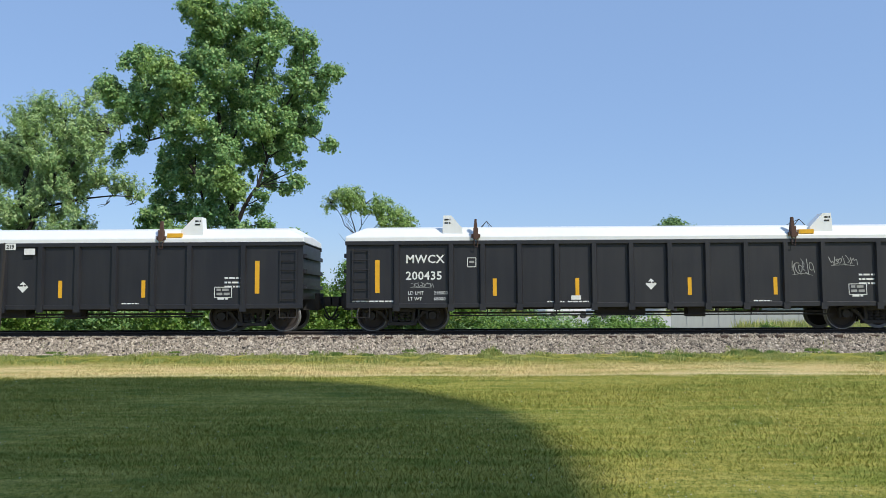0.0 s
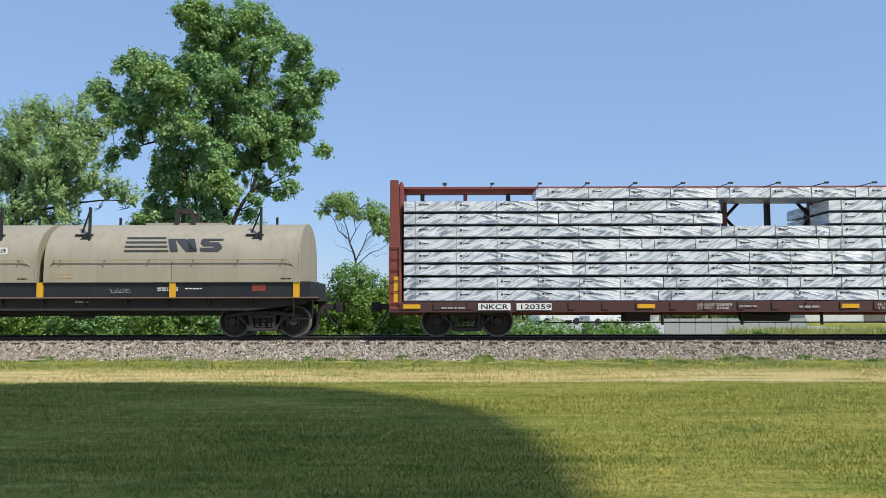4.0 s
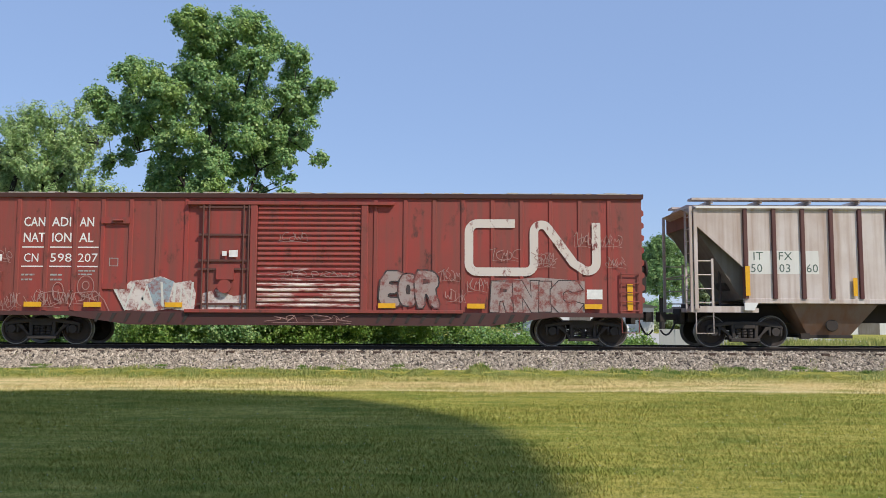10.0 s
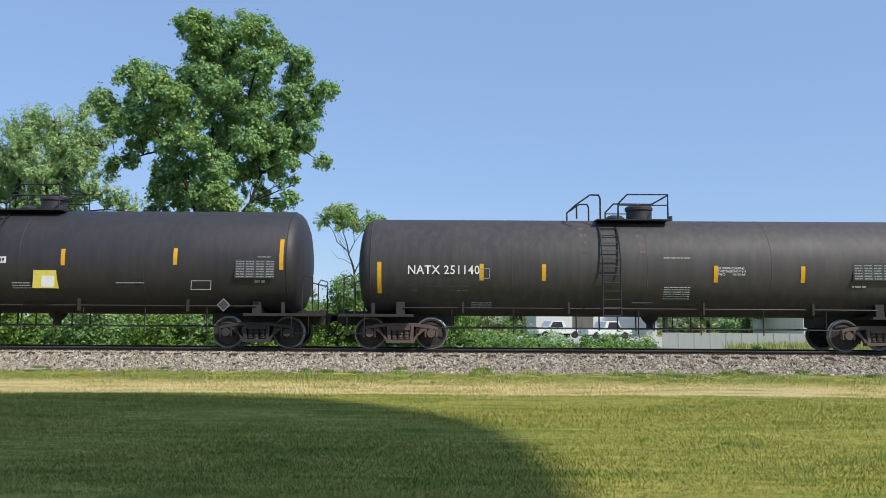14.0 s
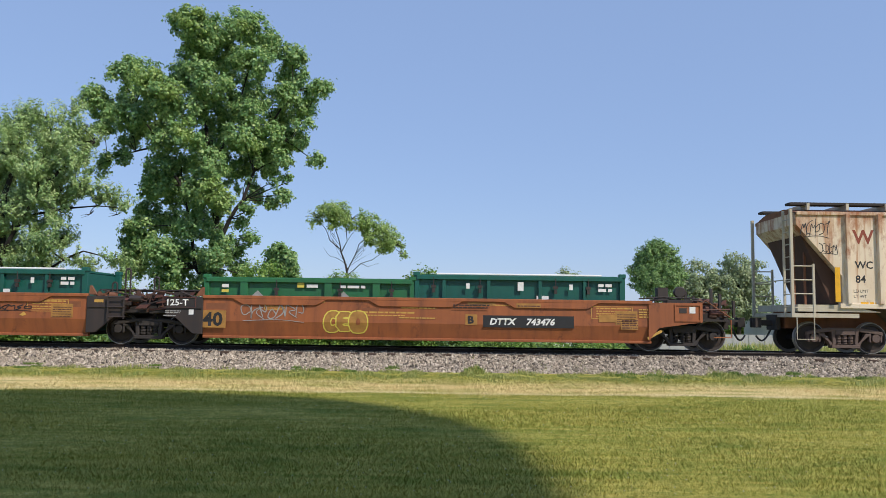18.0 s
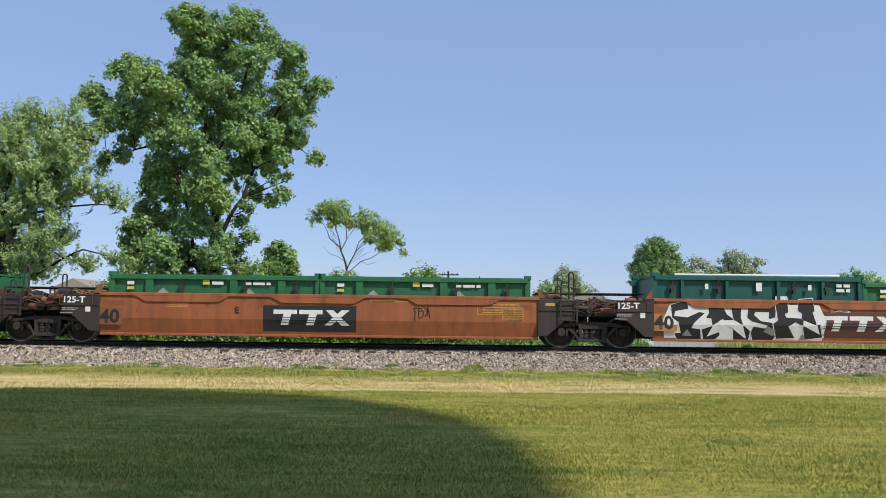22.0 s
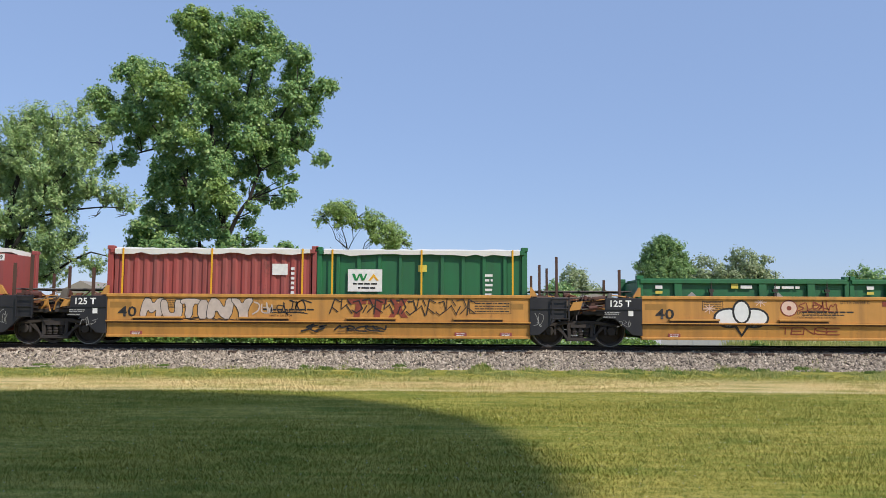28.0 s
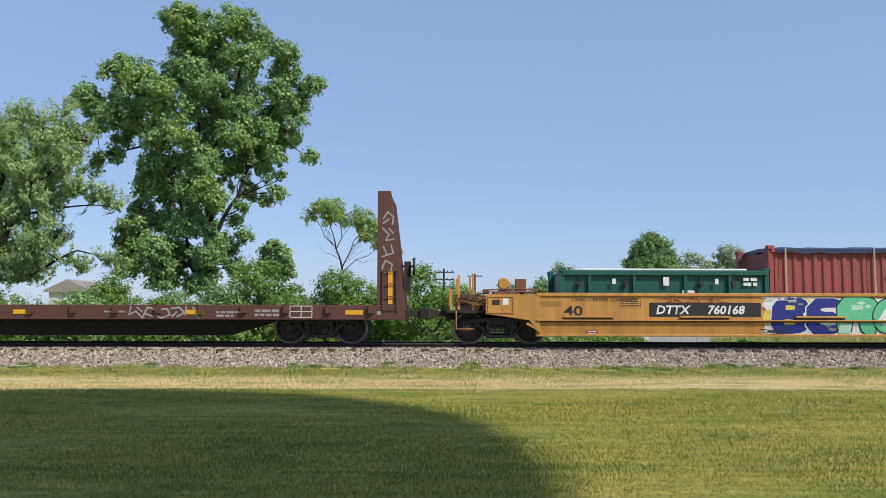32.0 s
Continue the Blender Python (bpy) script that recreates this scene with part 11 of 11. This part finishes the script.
lower = lobes((0.4, -0.7, 6.3, 0.76, 0.8), (0.8, 0.7, 6.4, 0.74, 0.8), (2.7, -0.7, 6.5, 0.66, 0.8), (-0.2, 0.7, 5.3, 0.79, 0.8), (2, -1, 5, 0.6, 0.8), (2.1, 0.7, 5.4, 0.47, 0.8),
           (0.5, 0, 4, 0.83, 0.8), (1.4, 0.7, 4, 0.68, 0.8), (3.1, 0, 4.5, 0.34, 0.8), (3.5, 0.5, 4.2, 0.34, 0.8), (5.1, -0.5, 4.5, 0.38, 0.8), (5.5, 0, 4, 0.36, 0.8),
           (-1.1, 0, 9.5, 0.77, 0.8), (-1.6, 0.7, 8.1, 0.9, 0.8), (-0.6, -0.7, 6, 0.86, 0.8))
tree("box_elder_tree", "pale green feathery tree with dark limbs and bare twigs", (-20.0, 36, -0.45),
     [(-0.6, 0, 0, 0.32), (-0.3, 0, 3.8, 0.22), (-0.3, 0, 7.3, 0.13), (0.15, 0, 9.0, 0.08), (0.3, 0, 10.4, 0.03)],
     swell(top + middle + lower, 1.14), "leaf_pale", 22, twigs=6, bare=2,
     boughs=((((-0.3, -0.2, 4.0), (0.4, -0.6, 5.2), (1.8, -0.8, 7.5), (3.0, -0.6, 9.0), (3.9, -0.3, 9.8)), 0.12, 0.03),
             (((-0.2, 0, 3.4), (1.4, 0.3, 3.7), (2.5, 0.2, 4.4), (3.5, 0, 4.8), (4.7, 0, 4.5)), 0.08, 0.02),
             (((-0.3, 0, 6.4), (0.9, 0.4, 8.2), (1.4, 0.4, 9.8), (1.6, 0.3, 10.9)), 0.10, 0.02),
             (((1.0, -0.5, 6.3), (2.6, -0.3, 6.7), (4.0, 0, 6.9), (5.3, 0, 6.8)), 0.06, 0.015)),
     spray=0.22, per=40, size=0.080, cover=2.4, stretch=3.8, lift=1.15, gap=-0.14, narrow=0.40)
tree("small_tree", "thin small tree with a sparse yellowing crown and bare lower branches", (-5.6, 45, -0.45),
     [(0.1, 0, 0, 0.09), (0.1, 0, 4.5, 0.06), (-0.25, 0, 5.6, 0.04), (-0.6, 0, 6.9, 0.02), (-0.7, 0, 7.6, 0.015)],
     lobes((-1.7, 0, 7.6, 0.62, 0.85), (-1.1, 0.4, 8.0, 0.70, 0.85), (-0.4, -0.4, 7.85, 0.72, 0.95), (0.3, 0.3, 7.6, 0.74, 0.95), (1.1, -0.3, 7.25, 0.76, 0.95), (1.8, 0, 6.9, 0.76, 0.95), (2.4, 0.4, 6.45, 0.72, 0.95),
           (3.0, -0.4, 6.05, 0.56, 0.95), (3.25, 0.3, 5.6, 0.28, 0.7), (1.4, -0.3, 6.4, 0.50, 0.8), (2.1, 0, 5.95, 0.44, 0.8), (0.5, 0.4, 7.0, 0.44, 0.8), (-0.8, -0.4, 7.3, 0.44, 0.8)),
     "leaf_young", 23, twigs=10, bare=5,
     boughs=((((0.1, 0, 4.5), (0.45, 0.1, 5.3), (0.75, 0, 6.1), (1.3, 0.1, 6.6), (1.7, 0, 6.9)), 0.034, 0.008), (((0.1, 0, 4.3), (0.9, -0.1, 5.0), (1.5, 0, 5.2), (2.2, 0.1, 5.7), (2.9, 0, 6.0)), 0.026, 0.007),
             (((-0.25, 0, 5.6), (0.05, 0.2, 6.3), (0.0, 0.1, 7.0), (0.3, 0, 7.5)), 0.03, 0.008), (((-0.3, 0, 5.8), (-0.9, -0.2, 6.3), (-1.2, 0, 7.0), (-1.7, 0, 7.5)), 0.03, 0.008),
             (((0.1, 0, 4.9), (-0.5, 0.1, 5.3), (-0.9, 0.2, 5.4), (-1.3, 0.2, 5.9)), 0.018, 0.005), (((0.9, -0.1, 5.0), (1.3, -0.2, 4.8), (1.9, -0.2, 5.0)), 0.015, 0.005),
             *[(((0.1 + 0.12 * k, 0.1, 4.7 + 0.22 * k), (0.7 + 0.16 * k, 0.3 - 0.1 * k, 5.2 + 0.3 * k), (1.2 + 0.22 * math.cos(k * 1.9), 0.2, 5.6 + 0.28 * k)), 0.012, 0.004) for k in range(6)],
             *[(((-0.1 - 0.1 * k, 0, 5.2 + 0.3 * k), (-0.5 - 0.12 * k, 0.2 - 0.1 * k, 5.7 + 0.33 * k), (-0.8 - 0.2 * math.sin(k * 2.3), 0.1, 6.4 + 0.3 * k)), 0.012, 0.004) for k in range(5)]),
     spray=0.20, per=24, size=0.066, cover=1.7, lift=0.5, gap=-0.20, narrow=0.6)
tree("poplar_sapling", "young poplar with a narrow crown of glossy leaves", (-7.7, 37, -0.45), [(0, 0, 0, 0.07), (0, 0, 2.5, 0.05), (0, 0, 4.8, 0.02)],
     lobes((-0, 0, 5, 0.4, 0.95), (-0.5, 0.5, 4.7, 0.43, 0.95), (0.5, -0.5, 4.6, 0.42, 0.95), (0, 0, 4.2, 0.53, 0.95), (-0.5, 0.2, 4, 0.43, 0.95), (0.5, 0.2, 3.9, 0.43, 0.95)), "leaf", 26, spray=0.22, per=34, size=0.072, cover=2.4, gap=-0.2, narrow=0.86)
tree("round_tree", "dense round-topped dark green tree in the distance", (24.4, 90, -0.5),
     [(0, 0, 0, 0.35), (0, 0, 4, 0.28), (0, 0, 8, 0.12)],
     lobes((0, 0, 8.7, 2.5, 0.9), (-1.4, 0, 7.2, 1.9, 0.9), (1.5, 0, 7.4, 1.8, 0.9), (0, -1, 6.2, 2.7, 0.8), (0, 0, 10.2, 1.3, 0.8)), "leaf_deep", 24, twigs=2, spray=0.42, per=44, size=0.115, cover=2.6, gap=-0.5, stretch=1.8, lift=0.9)
for k, (x, y, h, w, leafy) in enumerate(((32.5, 100, 9.5, 2.6, "leaf_hazed"), (37.5, 100, 10.6, 2.6, "leaf_hazed"), (40.5, 102, 8.2, 1.8, "leaf_hazed"), (19.8, 125, 9.6, 2.4, "leaf_hazed"), (13.4, 95, 6.0, 1.8, "leaf"), (16.4, 120, 7.4, 2.0, "leaf"), (52.0, 98, 8.2, 2.4, "leaf"), (24.0, 130, 7.2, 2.2, "leaf_hazed"), (10.0, 110, 6.0, 2.0, "leaf_hazed"), (62, 110, 7, 3, "leaf_hazed"), (3.0, 120, 6.5, 2.5, "leaf"), (0.5, 100, 5.5, 2.0, "leaf"), (70, 120, 8, 3, "leaf_hazed"))):
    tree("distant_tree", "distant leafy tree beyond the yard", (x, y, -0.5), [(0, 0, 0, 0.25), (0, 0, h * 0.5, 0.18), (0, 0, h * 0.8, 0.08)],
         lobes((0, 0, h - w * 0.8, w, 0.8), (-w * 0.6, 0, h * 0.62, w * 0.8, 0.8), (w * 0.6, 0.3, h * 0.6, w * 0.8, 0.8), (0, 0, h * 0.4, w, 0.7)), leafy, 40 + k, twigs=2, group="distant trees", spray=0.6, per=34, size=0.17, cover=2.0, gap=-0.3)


rnd = random.Random(77)
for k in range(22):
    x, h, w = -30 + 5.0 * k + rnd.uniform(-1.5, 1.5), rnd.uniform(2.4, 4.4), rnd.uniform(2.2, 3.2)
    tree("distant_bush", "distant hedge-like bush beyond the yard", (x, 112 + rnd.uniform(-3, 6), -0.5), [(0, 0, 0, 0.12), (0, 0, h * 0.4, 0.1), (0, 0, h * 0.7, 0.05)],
         lobes((0, 0, h * 0.65, w * 0.9, 0.6), (-w * 0.7, 0, h * 0.4, w * 0.8, 0.6), (w * 0.7, 0.3, h * 0.4, w * 0.8, 0.6)), "leaf_hazed" if k % 2 else "leaf", 300 + k, "bush", 1, group="distant bushes", spray=0.6, per=26, size=0.19, cover=1.8, gap=-0.4)


# ---- bushes along the far side of the track ----
rnd = random.Random(31)
for k in range(34):
    x = -23 + k * 0.98 + rnd.uniform(-0.4, 0.4)
    y = rnd.uniform(30.5, 35.5)
    if x > 7.5:
        continue
    top = ((2.3 if x < -9 else 3.0) + 0.6 * math.sin(k * 1.7) + rnd.uniform(-0.4, 0.5)) if x < -0.5 else rnd.uniform(0.9, 1.7)
    if x > 2:
        top = rnd.uniform(0.5, 1.0)
    w = rnd.uniform(1.0, 1.6)
    rows_ = [(rnd.uniform(-0.5, 0.5), rnd.uniform(-0.3, 0.3), top - 0.5, w * 0.62, 0.8), (-w * 0.5, 0, top * 0.5, w * 0.8, 0.9), (w * 0.5, 0.1, top * 0.55, w * 0.8, 0.9), (0, -0.4, 0.35, w * 0.9, 0.6)]
    tree("bush", "wild leafy bush beside the track", (x, y, -0.5), [(0, 0, 0, 0.06), (0, 0, top * 0.4, 0.04), (0, 0, top * 0.7, 0.02)], lobes(*rows_), "leaf_bush" if k % 3 else "leaf", 100 + k, "bush", 2, group="bushes by the track", spray=0.30, per=40, size=0.060, cover=2.0, gap=-0.4)
for k, x in enumerate((3.2, 4.4, 5.3, 6.2, 7.4, 11.4, 15.0, 17.2)):
    h = (0.7, 0.9, 1.0, 0.8, 0.9, 0.95, 0.7, 0.9)[k]
    tree("bush", "low bright green weed bush beside the track", (x, 28.5 + 0.4 * (k % 3), -0.45), [(0, 0, 0, 0.04), (0, 0, h * 0.5, 0.03), (0, 0, h * 0.8, 0.015)],
         lobes((0, 0, h * 0.75, 0.42, 0.8), (-0.35, 0, h * 0.45, 0.45, 0.8), (0.35, 0, h * 0.4, 0.45, 0.8)), "leaf_bush", 160 + k, "bush", 2, group="bushes by the track", spray=0.18, per=34, size=0.05, cover=1.8, gap=-0.35)


def far_grass(rng, n):
    x = rng.uniform(15.0, 40.0, n)
    y = rng.uniform(29.0, 44.0, n)
    return x, y, np.full(n, -0.47), rng.uniform(0.6, 1.3, n)


tagged(stems("meadow_grass", 26000, far_grass, 0.75, M["weed"], 17, 0.25, 3, 0.03), "tall green meadow grass beyond the track", "grass", kind="stuff")

# ---- the yard beyond ----
lot = tagged(part("yard", bx(B(), 3, 34, 38, 90, -0.46, -0.42), "lot"), "pale concrete yard beyond the track", "yard", kind="structure")
M["fence"] = painted("weathered_grey_green_sheet", (0.36, 0.37, 0.33), (0.26, 0.28, 0.25), 0.35, 0.6, 0.8)
fence = thing("fence", "grey-green corrugated sheet fence", "fence", kind="structure")
for k in range(18):
    x, y = 13.6 + 0.5 * k, 50.0
    p = part("fence_panel", bx(B(), -0.245, 0.245, -0.02, 0.02, -0.5, 0.72), "fence", fence)
    p.matrix_basis = pose(x, y + 0.03 * (k % 2), 0, 0, 0, 0)
M["siding"] = painted("white_building_sheet", (0.66, 0.66, 0.64), (0.5, 0.5, 0.48), 0.25, 0.6, 0.6)
M["roof_grey"] = painted("grey_brown_roof", (0.30, 0.27, 0.23), (0.22, 0.2, 0.17), 0.35, 0.8, 0.5)


def shed(x0, x1, y0, y1, eave, ridge, label):
    s = thing("shed", label, "building", pose(x0, y0, -0.5))
    w, d = x1 - x0, y1 - y0
    part("wall", bx(B(), 0, w, 0, d, 0, eave), "siding", s)
    bm = pr(B(), [(-0.3, eave), (w + 0.3, eave), (w + 0.3, eave + 0.15), (w / 2, ridge), (-0.3, eave + 0.15)], "y", -0.3, d + 0.3)
    part("roof", bm, "roof_grey", s)
    part("door", bx(B(), w * 0.3, w * 0.3 + 2.4, -0.04, 0.02, 0, 2.6), "hopper_dirt_shade", s)
    return s


shed(10, 24, 92, 104, 3.0, 4.6, "low white shed with a shallow grey-brown roof")
shed(-30.5, -27.5, 62, 70, 3.6, 4.6, "white shed half hidden behind trees")
shed(40, 62, 90, 105, 2.6, 4.2, "long white shed with a grey-brown roof")


def pole(x, y, h, arms):
    p = thing("utility_pole", "wooden utility pole with crossarms", "utility pole", pose(x, y, -0.5))
    part("shaft", lathe(B(), [(0.16, 0), (0.10, h)], "z", n=10), "bark", p)
    for k in range(arms):
        z = h - 0.4 - 0.8 * k
        part("crossarm", bx(B(), -1.1, 1.1, -0.06, 0.06, z - 0.06, z + 0.06), "bark", p)
        for q in (-0.95, -0.4, 0.4, 0.95):
            part("insulator", lathe(B(), [(0.05, z + 0.06), (0.06, z + 0.12), (0.03, z + 0.2)], "z", (q, 0, 0), 8), "under", p)
    return p


pole(0.6, 85, 6.8, 2), pole(5.6, 120, 8.0, 1)


def pickup(x, y, turn):
    v = thing("pickup_truck", "white pickup truck parked in the yard", "vehicle", pose(x, y, -0.42, 0, 0, turn))
    part("body", pr(B(), [(-2.6, 0.45), (-2.6, 1.0), (-0.7, 1.05), (-0.4, 1.75), (1.0, 1.75), (1.4, 1.12), (2.6, 1.0), (2.7, 0.45)], "y", -0.9, 0.9), "siding", v, bevel=0.05)
    part("window", pr(B(), [(-0.3, 1.12), (-0.12, 1.66), (0.85, 1.66), (1.2, 1.12)], "y", -0.915, 0.915), "black", v)
    for q in (-1.65, 1.75):
        for s in (-0.85, 0.85):
            part("wheel", lathe(B(), [(0.2, -0.11), (0.36, -0.10), (0.36, 0.10), (0.2, 0.11)], "y", (q, s, 0.36), 16), "hose", v)


pickup(15.2, 78, 25), pickup(11.0, 82, 200)

# ---- an unseen shape added behind the camera to cast the lawn's rounded shadow ----
k_ = SUN_TO.y / -SUN_TO.z
side_ = SUN_TO.x / SUN_TO.y
FRONT = -18.0


def cast(x, y):
    """The point of the added shape's front that shades the lawn at x, y."""
    return x - side_ * (y - FRONT), (y - FRONT) / k_


head = [cast(1.12, 5.2), cast(1.13, 7.0), cast(1.18, 8.0), cast(1.08, 9.1), cast(0.87, 10.4), cast(0.56, 11.6), cast(0.03, 12.65), cast(-0.8, 13.75), cast(-1.9, 14.8), cast(-3.1, 15.4), cast(-4.25, 15.75), cast(-5.45, 15.95), cast(-6.7, 16.1), cast(-8.7, 15.8), cast(-11.5, 15.0), cast(-13.5, 13.6), cast(-13.0, 10.5), cast(-10.0, 7.0), cast(-6.0, 5.0), cast(-2.0, 4.4)]
caster = thing("water_tower", "unseen rounded shape added behind the viewpoint to shade the lawn", "building", kind="structure")
# the tank is only an added outline, drawn back from its shadow
part("tank", pr(B(), head, "y", FRONT - 2.5, FRONT), "siding", caster)
foot = cast(-2.0, 4.4)[0]
part("stem", lathe(B(), [(1.6, -0.2), (1.3, cast(-2.0, 4.4)[1] + 1.0)], "z", (foot + 0.5, FRONT - 1.3, 0), 24), "siding", caster)


# ---- movement ----
def gone(t):
    return float(np.interp(t, [0.5 * k for k in range(len(GONE))], GONE))


def motions():
    times = [0.5 * k for k in range(len(GONE))]
    for ob, u, z, y in MOVERS:
        walk(ob, [(t, pose(u + gone(t), y, z)) for t in times])
    step = 1 / 30
    for w, at, u, r in WHEELS:
        inside = [t for t in (k * step for k in range(961)) if abs(u + gone(t)) < 16.5]
        t0, t1 = (inside[0], inside[-1]) if inside else (0.0, 0.0)
        rows = []
        for t in sorted({0.0, 32.0, *inside}):
            turn = math.degrees(gone(min(max(t, t0), t1)) - gone(t0)) / r
            rows.append((t, pose(at.x, at.y, at.z, 0, turn % 360.0, 0)))
        walk(w, rows)


motions()
